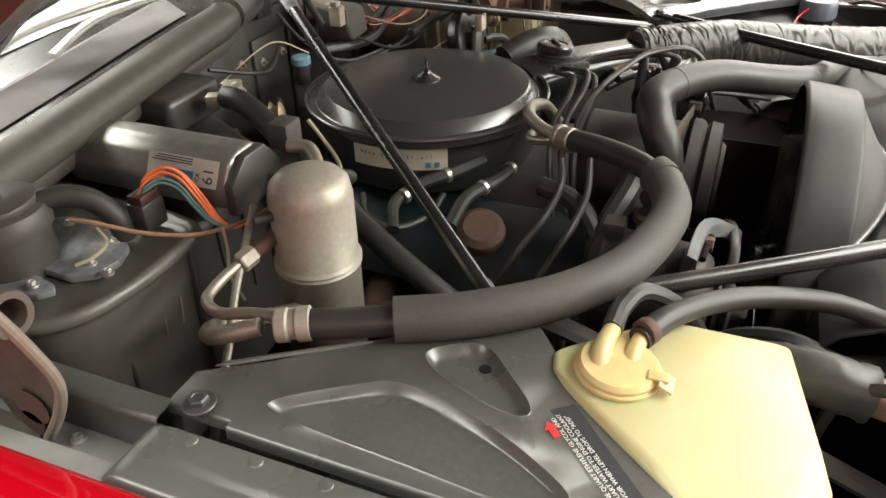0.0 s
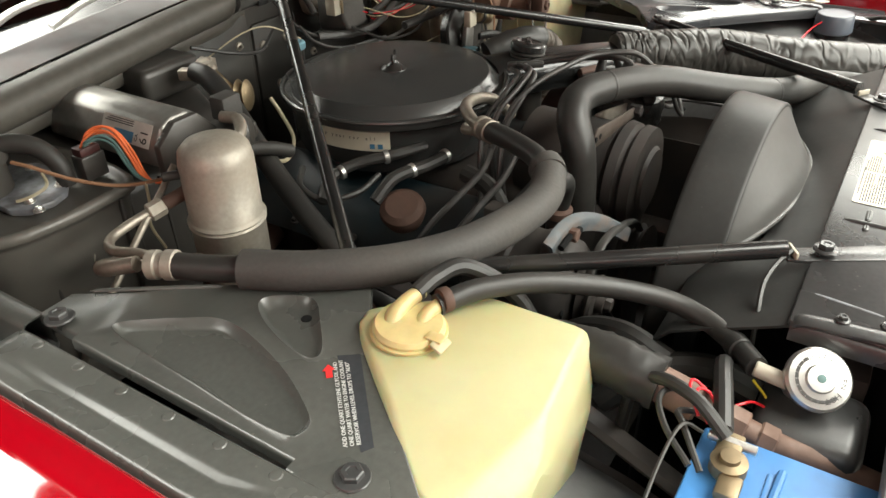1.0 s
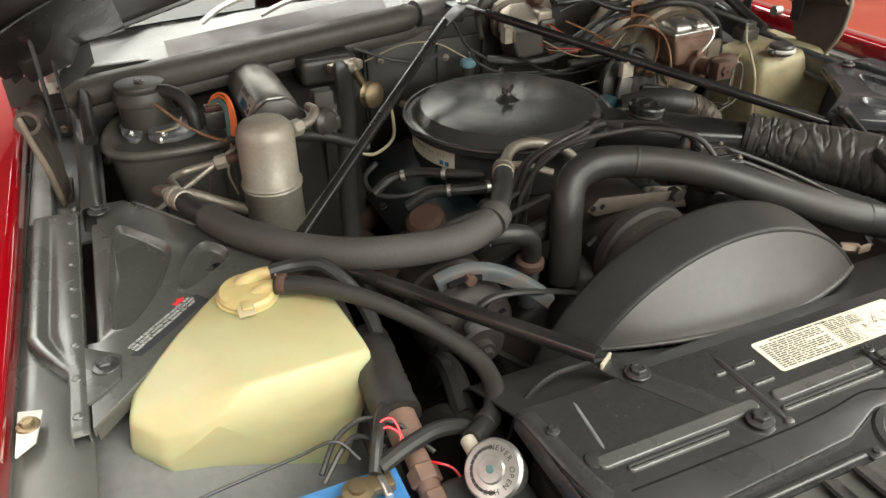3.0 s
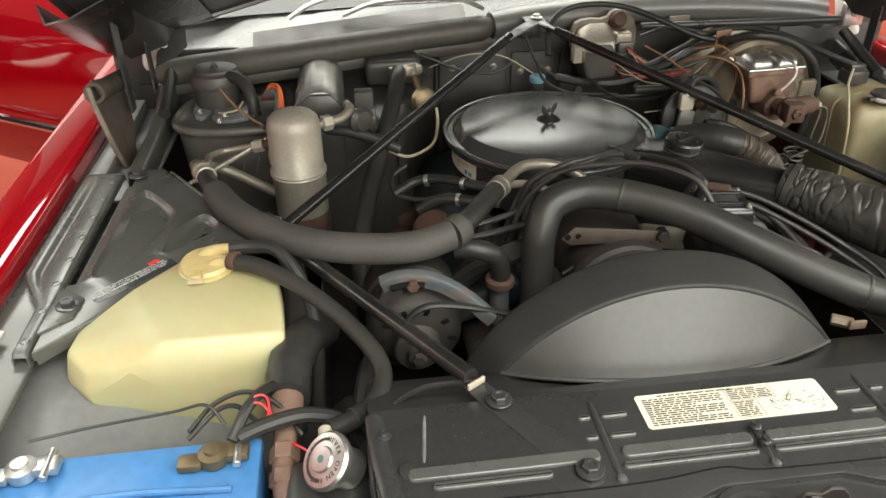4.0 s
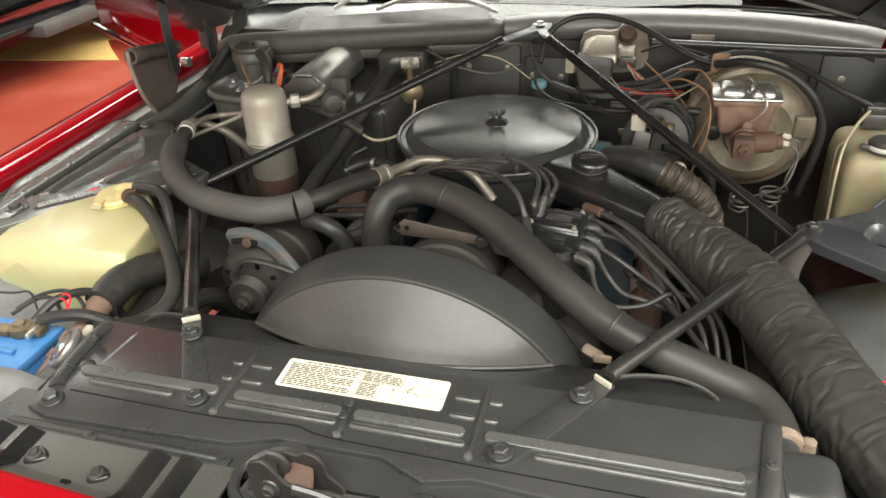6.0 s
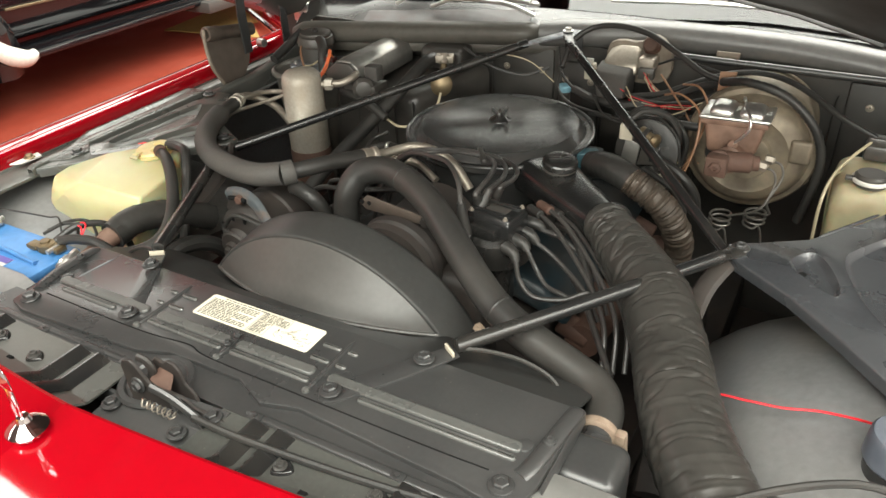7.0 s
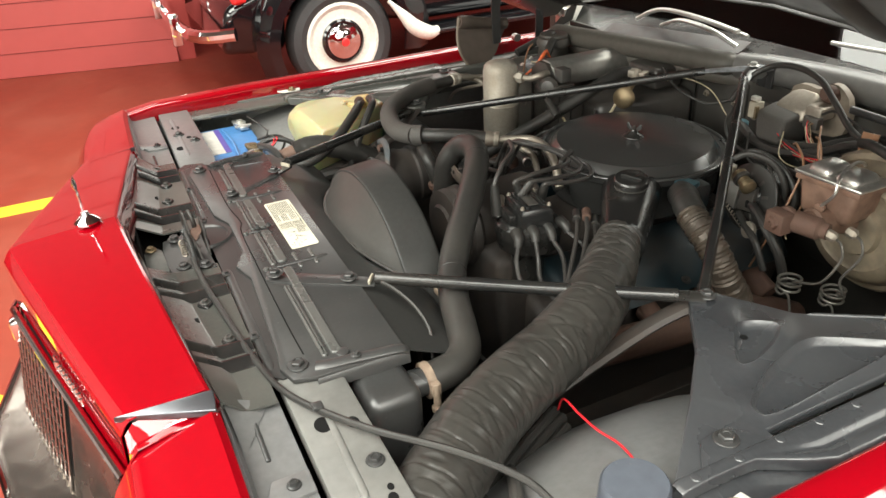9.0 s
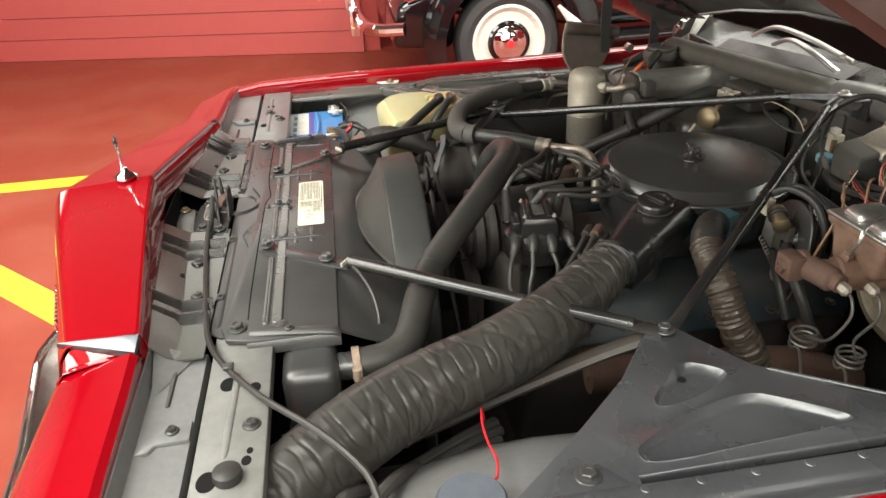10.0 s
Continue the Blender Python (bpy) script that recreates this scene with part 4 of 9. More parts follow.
    part("cowl_top", sheet([[(x, y + 0.01, z + 0.005) for x, y, z in seal], [(x * 1.02, y + 0.06, z + 0.004) for x, y, z in seal], [(x * 1.04, 1.372 - 0.10 * x * x, 0.980) for x, y, z in seal]], 0.004), M_SATIN, t)
    vent = part("vent", sheet([[(x, y + 0.06, z + 0.012) for x, y, z in seal[2:6]], [(x, y + 0.10, z + 0.034) for x, y, z in seal[2:6]], [(x, y + 0.115, z + 0.030) for x, y, z in seal[2:6]]], 0.002), M_VENT, t, "dusty grey vent plate")
    # wipers
    for way, edge in ((((-0.52, 1.275, 0.985), (-0.47, 1.282, 1.012), (-0.40, 1.278, 1.028), (-0.25, 1.258, 1.034), (-0.105, 1.240, 1.030)), ((-0.40, 1.300, 1.022), (-0.25, 1.278, 1.024), (-0.09, 1.258, 1.020))),
                      (((-0.40, 1.262, 0.990), (-0.33, 1.254, 1.016), (-0.25, 1.232, 1.026), (-0.147, 1.204, 1.028), (-0.088, 1.224, 1.002)), ((0.06, 1.36, 1.02), (0.36, 1.37, 1.03), (0.66, 1.33, 1.02)))):
        w = part("wiper", tube(way, 0.008, 10, 6, flat=0.7), M_STEEL, t, "bright plated wiper arm with its blade")
        part("blade", tube(edge, 0.005, 8, 4), M_STEEL, w)
    # windscreen leaning back
    rows = [[(x, 1.375 - 0.10 * (x / 0.85) ** 2 + 0.75 * u, 0.985 + 0.50 * u) for x in (-0.80, -0.6, -0.3, 0, 0.3, 0.6, 0.80)] for u in (0, 0.5, 1)]
    g = part("windscreen", sheet(rows, 0.005), M_GLASS, CAR, "tinted windscreen reflecting the roof lights")
    rows = [[(x, 1.46 + 0.70 * u, 0.95 + 0.34 * u) for x in (-0.78, 0, 0.78)] for u in (0, 1)]
    part("dashboard", sheet(rows, 0.01), M_DASH, CAR)
    part("body_shell", hull([(s * x, y, z) for s in (-1, 1) for x, y, z in ((0.97, 1.76, 0.2), (0.985, 1.76, 0.86), (0.80, 1.9, 0.93), (0.97, 4.4, 0.3), (0.97, 4.4, 0.9), (0.72, 2.3, 1.34), (0.72, 3.4, 1.34))], 0.03, 3), M_RED, CAR, "red car body behind the windscreen")


rear_bulkhead()


def hood_point(x, v, lift=0.0):
    """A point of the open hood: x across, v from its rear edge (0) to the front (1)."""
    q = (x / 0.87) ** 2
    y = 1.23 - 0.06 * q - v * (1.38 - 0.07 * q)
    z = 1.115 - 0.150 * q + v * (0.74 + 0.06 * q) + 0.012 * math.sin(math.pi * v)
    return (x, y + lift * 0.5, z + lift * 0.86)


def hood():
    """The partly open hood, hinged at the cowl, dark below."""
    xs = [-0.87, -0.80, -0.70, -0.5, -0.25, 0, 0.25, 0.5, 0.70, 0.80, 0.87]
    vs = [k / 10 for k in range(11)]
    t = part("hood", sheet([[hood_point(x, v) for x in xs] for v in vs], 0.003), M_HOOD, CAR, "partly open hood with dark underside")
    part("hood_skin", sheet([[hood_point(x * 1.012, v, 0.022) for x in xs] for v in vs], 0.002), M_RED, t, "glossy red outer skin")
    part("hood_lip", sheet([[hood_point(x, 0, -0.012) for x in xs], [hood_point(x, -0.008, 0.006) for x in xs], [hood_point(x * 1.012, -0.006, 0.022) for x in xs]], 0.002), M_HOOD, t)
    for s in (-1, 1):
        part("hood_side", sheet([[hood_point(s * 0.855, v, -0.016), hood_point(s * 0.872, v, -0.020), hood_point(s * 0.880, v, 0.022)] for v in vs], 0.002), M_HOOD, t)
        part("hood_rib", sheet([[hood_point(s * 0.86, v, -0.001), hood_point(s * 0.845, v, -0.032), hood_point(s * 0.77, v, -0.034), hood_point(s * 0.745, v, -0.001)] for v in vs], 0.002), M_HOOD, t, "", 50)
        part("hood_rib", tube([hood_point(s * 0.30, 0.03), hood_point(s * 0.36, 0.5), hood_point(s * 0.42, 0.97)], 0.05, 10, 5, flat=0.45), M_HOOD, t)
        # folded corner over the hinge, and the hinge itself
        part("hood_corner", sheet([[(s * 0.888, 0.86, 1.128), (s * 0.888, 1.02, 1.050), (s * 0.886, 1.14, 0.984), (s * 0.882, 1.18, 0.968)],
                                   [(s * 0.880, 0.85, 1.100), (s * 0.878, 1.00, 1.026), (s * 0.878, 1.12, 0.972), (s * 0.874, 1.174, 0.962)],
                                   [(s * 0.845, 0.86, 1.105), (s * 0.83, 1.01, 1.034), (s * 0.83, 1.13, 0.986), (s * 0.84, 1.175, 0.972)],
                                   [(s * 0.80, 0.88, 1.125), (s * 0.77, 1.03, 1.062), (s * 0.76, 1.15, 1.010), (s * 0.77, 1.19, 0.995)],
                                   [(s * 0.70, 0.90, 1.165), (s * 0.68, 1.05, 1.100), (s * 0.67, 1.17, 1.030), (s * 0.67, 1.21, 1.008)]], 0.003), M_SATIN, t, "glossy black folded hood corner", 60)
        rows = [[(s * 0.846, 0.864, 0.985), (s * 0.852, 0.905, 0.985), (s * 0.846, 0.965, 0.965), (s * 0.836, 1.02, 0.945)],
                [(s * 0.838, 0.853, 0.950), (s * 0.836, 0.890, 0.945), (s * 0.832, 0.945, 0.930), (s * 0.826, 0.995, 0.910)],
                [(s * 0.828, 0.850, 0.905), (s * 0.826, 0.880, 0.898), (s * 0.824, 0.930, 0.885), (s * 0.820, 0.975, 0.872)],
                [(s * 0.826, 0.866, 0.865), (s * 0.824, 0.888, 0.860), (s * 0.822, 0.920, 0.850), (s * 0.818, 0.950, 0.845)],
                [(s * 0.826, 0.898, 0.818), (s * 0.824, 0.906, 0.817), (s * 0.822, 0.922, 0.816), (s * 0.818, 0.940, 0.816)]]
        h = part("hinge", sheet(rows, 0.004), M_BRACKET, CAR, "dusty brown steel hood hinge with spring tube and links", 60)
        part("hinge_lip", tube([rows[k][0] for k in range(5)], 0.005, 10, 5), M_DUSTY, h)
        part("foot", prism([(s * x, y) for x, y in ((0.833, 0.90), (0.833, 1.00), (0.812, 1.00), (0.812, 0.915))], 0.8135, 0.821, 0.002), M_BRACKET, h)
        part("bolt", bolt((s * 0.8285, 0.903, 0.842), 0.009, (-s, 0, 0)), M_RUST, h)
        part("rust_patch", lathe([(0.019, 0), (0.017, 0.002), (0.010, 0.003), (0, 0.003)], aim((s * 0.8285, 0.896, 0.862), (s * 0.7, 0.896, 0.862)), 18), M_RUST, h)
        part("spring_tube", lathe([(0.010, 0.03), (0.0125, 0.0), (0.018, 0.0), (0.019, 0.003), (0.019, 0.04), (0.017, 0.045), (0.017, 0.16), (0.0, 0.162)], aim((s * 0.836, 0.858, 0.976), (s * 0.826, 1.09, 0.940)), 24), M_BRACKET, h)
        part("link", sheet([[(s * 0.812, 0.960, 0.90), (s * 0.812, 0.955, 1.0), (s * 0.812, 0.96, 1.115)], [(s * 0.812, 0.988, 0.90), (s * 0.812, 0.985, 1.0), (s * 0.812, 0.99, 1.10)]], 0.004), M_BLACK, h)
        part("link", sheet([[(s * 0.800, 1.105, 0.89), (s * 0.800, 1.105, 1.03)], [(s * 0.800, 1.132, 0.89), (s * 0.800, 1.132, 1.02)]], 0.004), M_BLACK, h)
        part("hinge_pin", lathe([(0.012, 0), (0.012, 0.02), (0, 0.02)], aim((s * 0.85, 1.06, 0.90), (s * 0.80, 1.06, 0.90)), 12), M_STEEL, h)
        part("cowl_bracket", box((s * 0.80, 1.205, 0.955), (0.05, 0.02, 0.05), 0.003), M_STEEL, h)
        part("bolt", bolt((s * 0.80, 1.194, 0.962), 0.008, (0, -1, 0)), M_STEEL, h)
    return t


hood()


def fender_seal(s):
    part("edge_seal", tube([(s * 0.768, 1.02, 0.872), (s * 0.768, 1.08, 0.892), (s * 0.765, 1.17, 0.925)], 0.012, 12, 5), M_RUBBER, CAR, "black rubber strip along the fender's inner edge")


fender_seal(-1), fender_seal(1)


def open_door():
    a, b = V(-0.985, 1.71, 0), V(-2.53, 2.73, 0)
    m = frame_at((a.x, a.y, 0), b - a, (0, 0, 1))
    rows = []
    for y, bow in ((0.32, -0.04), (0.40, -0.012), (0.52, 0.0), (0.66, 0.004), (0.78, 0.0), (0.90, -0.03), (0.96, -0.06)):
        rows.append([m @ V(x, y, (bow + e) * (1 if m.col[2].y < 0 else -1)) for x, e in ((0, 0), (0.5, 0.006), (1.2, 0.006), (1.66, 0.0), (1.71, -0.02))])
    d = part("open_door", sheet(rows, 0.05), M_RED, CAR, "open red passenger door with a chrome lower strip")
    k = 1 if m.col[2].y < 0 else -1
    part("door_strip", tube([m @ V(0.0, 0.52, 0.03 * k), m @ V(0.8, 0.52, 0.036 * k), m @ V(1.69, 0.52, 0.028 * k)], 0.014, 8, 3), M_CHROME, d)


open_door()

# ---- the vintage black car beyond ----


def wheel(parent, c, r=0.345):
    m = aim(c, (c[0] + 1, c[1], c[2]))
    w = part("wheel", lathe([(0.10, -0.10), (r * 0.70, -0.10), (r * 0.93, -0.085), (r, -0.05), (r, 0.04), (r * 0.93, 0.075), (r * 0.80, 0.088), (r * 0.69, 0.075), (r * 0.66, 0.05)], m, 48), M_TYRE, parent, "black tyre on a cream wheel")
    part("whitewall", lathe([(r * 0.70, 0.060), (r * 0.69, 0.078), (r * 0.64, 0.082), (r * 0.56, 0.060), (r * 0.52, 0.045), (r * 0.40, 0.062), (r * 0.36, 0.066), (0.0, 0.06)], m, 48), M_WHITEWALL, w)
    part("hub_ring", lathe([(r * 0.40, 0.060), (r * 0.40, 0.078), (r * 0.36, 0.088), (r * 0.30, 0.085)], m, 36), M_LAMPBLACK, w)
    part("hub_cap", lathe([(r * 0.33, 0.075), (r * 0.31, 0.098), (r * 0.24, 0.108), (r * 0.2, 0.11), (r * 0.17, 0.118), (0.0, 0.128)], m, 36), M_CHROME, w, "chrome hub cap with a red centre")
    part("hub_dot", lathe([(r * 0.075, 0.124), (r * 0.06, 0.130), (0, 0.132)], m, 24), M_REDINK, w)


def vintage_car():
    t = thing("vintage_car", (-3.9, 2.8, 0), "black vintage car with cream wheels and chrome hub caps", "car")
    part("body", hull([(x, y, z) for x, y, z in ((-3.55, 1.9, 0.36), (-3.55, 4.6, 0.36), (-3.52, 1.9, 0.60), (-3.52, 4.6, 0.60), (-3.75, 1.0, 0.95), (-3.7, 4.6, 1.5), (-5.1, 1.0, 0.95), (-5.15, 4.6, 1.5), (-5.2, 1.9, 0.36), (-5.2, 4.6, 0.36), (-3.8, 0.75, 0.5), (-5.0, 0.75, 0.5))], 0.06, 4), M_LAMPBLACK, t, "black painted body reflecting the red floor")
    # front wing sweeping round the wheel
    rows = []
    for k in range(15):
        a = radians(200 - 215 * k / 14)
        y, z = 1.29 + 0.50 * math.cos(a) * (1.1 if a > 1.6 else 1.25), 0.36 + 0.50 * math.sin(a)
        yi, zi = 1.29 + 0.42 * math.cos(a), 0.34 + 0.41 * math.sin(a)
        rows.append([(-3.37, yi, zi), (-3.33, yi, zi + 0.008), (-3.34, (y + yi) / 2, (z + zi) / 2), (-3.42, y, z), (-3.6, y + 0.0, z + 0.05), (-3.85, y, z + 0.04)])
    part("wing", sheet(rows, 0.006), M_LAMPBLACK, t, "black rounded front wing")
    part("wing_guard", tube([(-3.34, 1.60, 0.56), (-3.32, 1.68, 0.47), (-3.31, 1.76, 0.38), (-3.32, 1.86, 0.33), (-3.33, 1.93, 0.335)], 0.03, 12, 5, radius=lambda u, k: 0.012 + 0.040 * math.sin(min(1.0, u * 1.05) * 2.5) ** 1.5), M_WHITEWALL, t, "cream stone guard on the wing")
    part("running_board", box((-3.45, 3.3, 0.33), (0.30, 2.8, 0.03), 0.01), M_LAMPBLACK, t)
    part("side_moulding", tube([(-3.51, 1.95, 0.55), (-3.51, 3.2, 0.52), (-3.52, 4.5, 0.55)], 0.008, 6, 3), M_BRASS, t)
    wheel(t, (-3.46, 1.29, 0.345))
    wheel(t, (-3.46, 4.2, 0.345))
    part("bumper", tube([(-5.2, 0.42, 0.46), (-4.4, 0.36, 0.46), (-3.7, 0.38, 0.47), (-3.42, 0.46, 0.48), (-3.33, 0.62, 0.49)], 0.04, 10, 4, flat=1.0), M_CHROME, t, "chrome bumper bar")
    for x in (-3.75, -4.7):
        part("overrider", hull([(x + dx, 0.36 + dy, z) for dx in (-0.02, 0.02) for dy in (-0.06, 0.0) for z in (0.38, 0.58)], 0.012, 2), M_CHROME, t)
    part("front_apron", hull([(x, y, z) for x, y, z in ((-3.5, 0.55, 0.33), (-3.5, 0.95, 0.30), (-5.1, 0.55, 0.33), (-5.1, 0.95, 0.30), (-3.45, 0.60, 0.62), (-5.1, 0.60, 0.62), (-3.5, 1.0, 0.75), (-5.1, 1.0, 0.75))], 0.05, 3), M_LAMPBLACK, t)
    part("lamp", lathe([(0.0, 0.03), (0.03, 0.02), (0.04, 0.0), (0.03, -0.06), (0, -0.07)], aim((-3.40, 0.66, 0.68), (-3.40, 0.4, 0.68)), 18), M_REDINK, t, "small red lamp")
    part("mud_flap", box((-3.5, 0.86, 0.27), (0.18, 0.012, 0.24), 0.004), M_WIRE_BROWN, t, "brown mud flap behind the wheel")
    for y in (3.4,):
        part("step_mat", box((-3.35, y, 0.30), (0.25, 0.5, 0.08), 0.02), M_FOAM, t)


vintage_car()
solo("floor_mat", box((-3.62, 4.35, 0.004), (1.1, 1.7, 0.008), 0.003, Matrix.Rotation(radians(8), 4, "Z")), M_CARPET, "worn golden brown mat on the red floor", "mat")

# ---- engine bay: radiator, cover, shroud ----


def core_cover():
    t = thing("radiator_cover", (0.02, 0.05, 0.85), "black pressed steel radiator cover with raised ribs and bolts", "radiator cover")
    out = [(-0.395, -0.030), (-0.36, -0.040), (-0.13, -0.030), (-0.08, -0.012), (0.04, -0.012), (0.09, -0.034), (0.14, -0.020), (0.36, -0.034), (0.40, -0.040), (0.432, -0.030), (0.440, 0.0), (0.444, 0.130), (-0.405, 0.135), (-0.402, 0.03)]
    part("plate", prism(out, 0.851, 0.8595, 0.003), M_BLACK, t)
    z = 0.8595

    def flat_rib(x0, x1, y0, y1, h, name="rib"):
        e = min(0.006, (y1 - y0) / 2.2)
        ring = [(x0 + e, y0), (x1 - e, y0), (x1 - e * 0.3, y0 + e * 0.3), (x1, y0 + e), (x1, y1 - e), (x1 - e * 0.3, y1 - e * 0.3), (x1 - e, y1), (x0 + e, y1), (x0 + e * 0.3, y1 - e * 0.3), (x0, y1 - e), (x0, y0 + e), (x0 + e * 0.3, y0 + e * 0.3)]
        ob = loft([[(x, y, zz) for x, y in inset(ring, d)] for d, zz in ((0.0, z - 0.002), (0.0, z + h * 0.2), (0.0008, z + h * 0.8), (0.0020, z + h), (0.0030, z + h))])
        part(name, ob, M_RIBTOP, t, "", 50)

    for x0, x1 in ((-0.371, -0.182), (-0.160, -0.025), (-0.011, 0.118), (0.140, 0.405)):
        flat_rib(x0, x1, 0.0325, 0.0490, 0.0035)
    for x0, x1 in ((-0.349, -0.233), (-0.164, -0.026), (-0.010, 0.122), (0.196, 0.405)):
        flat_rib(x0, x1, 0.0195, 0.0290, 0.0030)
    for x0, x1 in ((-0.190, -0.176), (-0.165, -0.137), (0.094, 0.124), (0.134, 0.150)):
        for y in (0.064, 0.092):
            flat_rib(x0, x1, y - 0.0035, y + 0.0035, 0.0028, "raised_dash")
    for x, y0, y1 in ((-0.171, 0.010, 0.118), (-0.018, 0.008, 0.054), (0.129, 0.010, 0.118)):
        part("upright_rib", bead((x, y0, z), (x, y1, z), 0.007, 0.0035), M_BLACK, t)
        part("boss", lathe([(0.0055, 0), (0.0045, 0.003), (0.002, 0.0042), (0, 0.0044)], c=(x, y0 - 0.001, z), seg=14), M_RIBTOP, t)
    for a, b in (((-0.402, 0.050), (-0.395, 0.124)), ((-0.354, 0.052), (-0.346, 0.124))):
        part("worn_edge", bead((*a, z), (*b, z), 0.0040, 0.0012), M_MOTTLED, t)
    for x, y, r in ((-0.371, -0.016, 0.010), (0.406, -0.016, 0.010), (-0.018, 0.03, 0.004), (-0.39, 0.09, 0.005), (0.43, 0.06, 0.005), (-0.018, 0.05, 0.004)):
        part("bolt", bolt((x, y, z + (0.006 if r < 0.009 else 0.001)), r), M_BLACK, t)
    for s, x0, x1 in ((1, 0.424, 0.437), (-1, -0.388, -0.398)):
        part("end_rim", tube([(x0 - s * 0.006, 0.006, 0.858), (x0, 0.022, 0.860), (x0 + s * 0.006, 0.060, 0.861), (x1, 0.118, 0.859), (x1, 0.130, 0.853)], 0.010, 14, 5, flat=0.55), M_BLACK, t, "rolled end of the cover")
        part("end_flange", sheet([[(x1 + s * 0.006, y, 0.857), (x1 + s * 0.009, y, 0.853), (x1 + s * 0.010, y, 0.838)] for y in (0.0, 0.03, 0.07, 0.11, 0.132)], 0.002), M_BLACK, t)
        part("dimple", lathe([(0.010, 0), (0.009, 0.002), (0.005, 0.003), (0.0, 0.0032)], c=(x0 - s * 0.018, 0.048, 0.8594), seg=18), M_BLACK, t)
    part("seam", tube([(-0.36, 0.004, 0.8592), (-0.20, 0.002, 0.8592), (-0.13, 0.004, 0.8592), (-0.07, 0.010, 0.8592), (-0.03, 0.002, 0.8592), (0.10, -0.001, 0.8592), (0.30, -0.003, 0.8592), (0.385, -0.002, 0.8592)], 0.0012, 6, 5), M_DARK, t)
    # front lip plate before the cover
    front = [(-0.44, -0.040), (-0.42, -0.056), (0.40, -0.056), (0.415, -0.04), (0.41, 0.0), (-0.43, 0.0)]
    part("front_plate", prism(front, 0.8505, 0.8530, 0.0), M_BLACK, t)
    part("rib", bead((-0.41, -0.048, 0.853), (-0.12, -0.048, 0.853), 0.010, 0.004), M_BLACK, t)
    part("rib", bead((0.08, -0.048, 0.853), (0.39, -0.048, 0.853), 0.012, 0.0022), M_BLACK, t)
    part("rib", lathe([(0.05, 0), (0.047, 0.004), (0.040, 0.004), (0.037, 0)], c=(-0.06, -0.058, 0.8528), seg=28, caps=False), M_BLACK, t)
    for x in (-0.125, 0.10, 0.30, -0.29):
        part("clip", merge(box((x, -0.052, 0.855), (0.017, 0.012, 0.004), 0.001), lathe([(0.003, 0), (0.003, 0.005), (0, 0.005)], c=(x, -0.052, 0.855), seg=8)), M_BLACK, t)
    return t


core_cover()


def paper_label(x0, x1, y0, y1, z):
    t = thing("emission_label", ((x0 + x1) / 2, (y0 + y1) / 2, z), "cream printed paper label stuck on the black cover", "label")
    part("paper", prism([(x0 + 0.003, y0), (x1 - 0.003, y0), (x1, y0 + 0.003), (x1, y1 - 0.003), (x1 - 0.003, y1), (x0 + 0.003, y1), (x0, y1 - 0.003), (x0, y0 + 0.003)], z, z + 0.0006), M_PAPER, t)
    rng = random.Random(4)
    wide, deep = x1 - x0, y1 - y0
    print_rows = []

    def line_of_print(u0, u1, v, thick):
        dashes, u = [], u0
        while u < u1 - 0.01:
            e = min(u1, u + rng.uniform(0.015, 0.06))
            xa, xb, y = x0 + wide * u, x0 + wide * e, y1 - deep * v
            dashes.append(prism([(xa, y - thick), (xb, y - thick), (xb, y + thick), (xa, y + thick)], z + 0.0006, z + 0.0008))
            u = e + 0.008
        print_rows.extend(dashes)

    line_of_print(0.12, 0.52, 0.07, 0.0009)
    for k in range(13):
        line_of_print(0.03, 0.44 + 0.02 * rng.random() if k % 5 < 4 else 0.30, 0.16 + 0.062 * k, 0.0008)
    for k in range(6):
        line_of_print(0.49, 0.72 if k else 0.66, 0.10 + 0.055 * k, 0.0007)
    for k in range(8):
        line_of_print(0.49, 0.60, 0.50 + 0.055 * k, 0.0007)
    tagged(part("fine_print", merge(*print_rows), M_INK, t, "rows of small dark print"), kind="stuff")
    for u0, u1, v0, v1 in ((0.48, 0.73, 0.06, 0.42), (0.48, 0.62, 0.46, 0.94)):
        ring = [(x0 + wide * u, y1 - deep * v, z + 0.0007) for u, v in ((u0, v0), (u1, v0), (u1, v1), (u0, v1))]
        part("printed_box", merge(*[tube([ring[k], ring[(k + 1) % 4]], 0.0003, 4, 1) for k in range(4)]), M_INK, t)
    for k in range(18):
        x = x0 + wide * (0.68 + 0.27 * rng.random())
        y = y0 + deep * (0.12 + 0.5 * rng.random())
        part("printed_diagram", tube([(x, y, z + 0.0007), (x + rng.uniform(-.008, .008), y + rng.uniform(-.006, .006), z + 0.0007), (x + rng.uniform(-.012, .012), y + rng.uniform(-.007, .007), z + 0.0007)], 0.0003, 4, 4), M_INK, t)


paper_label(-0.122, 0.084, 0.066, 0.115, 0.8600)


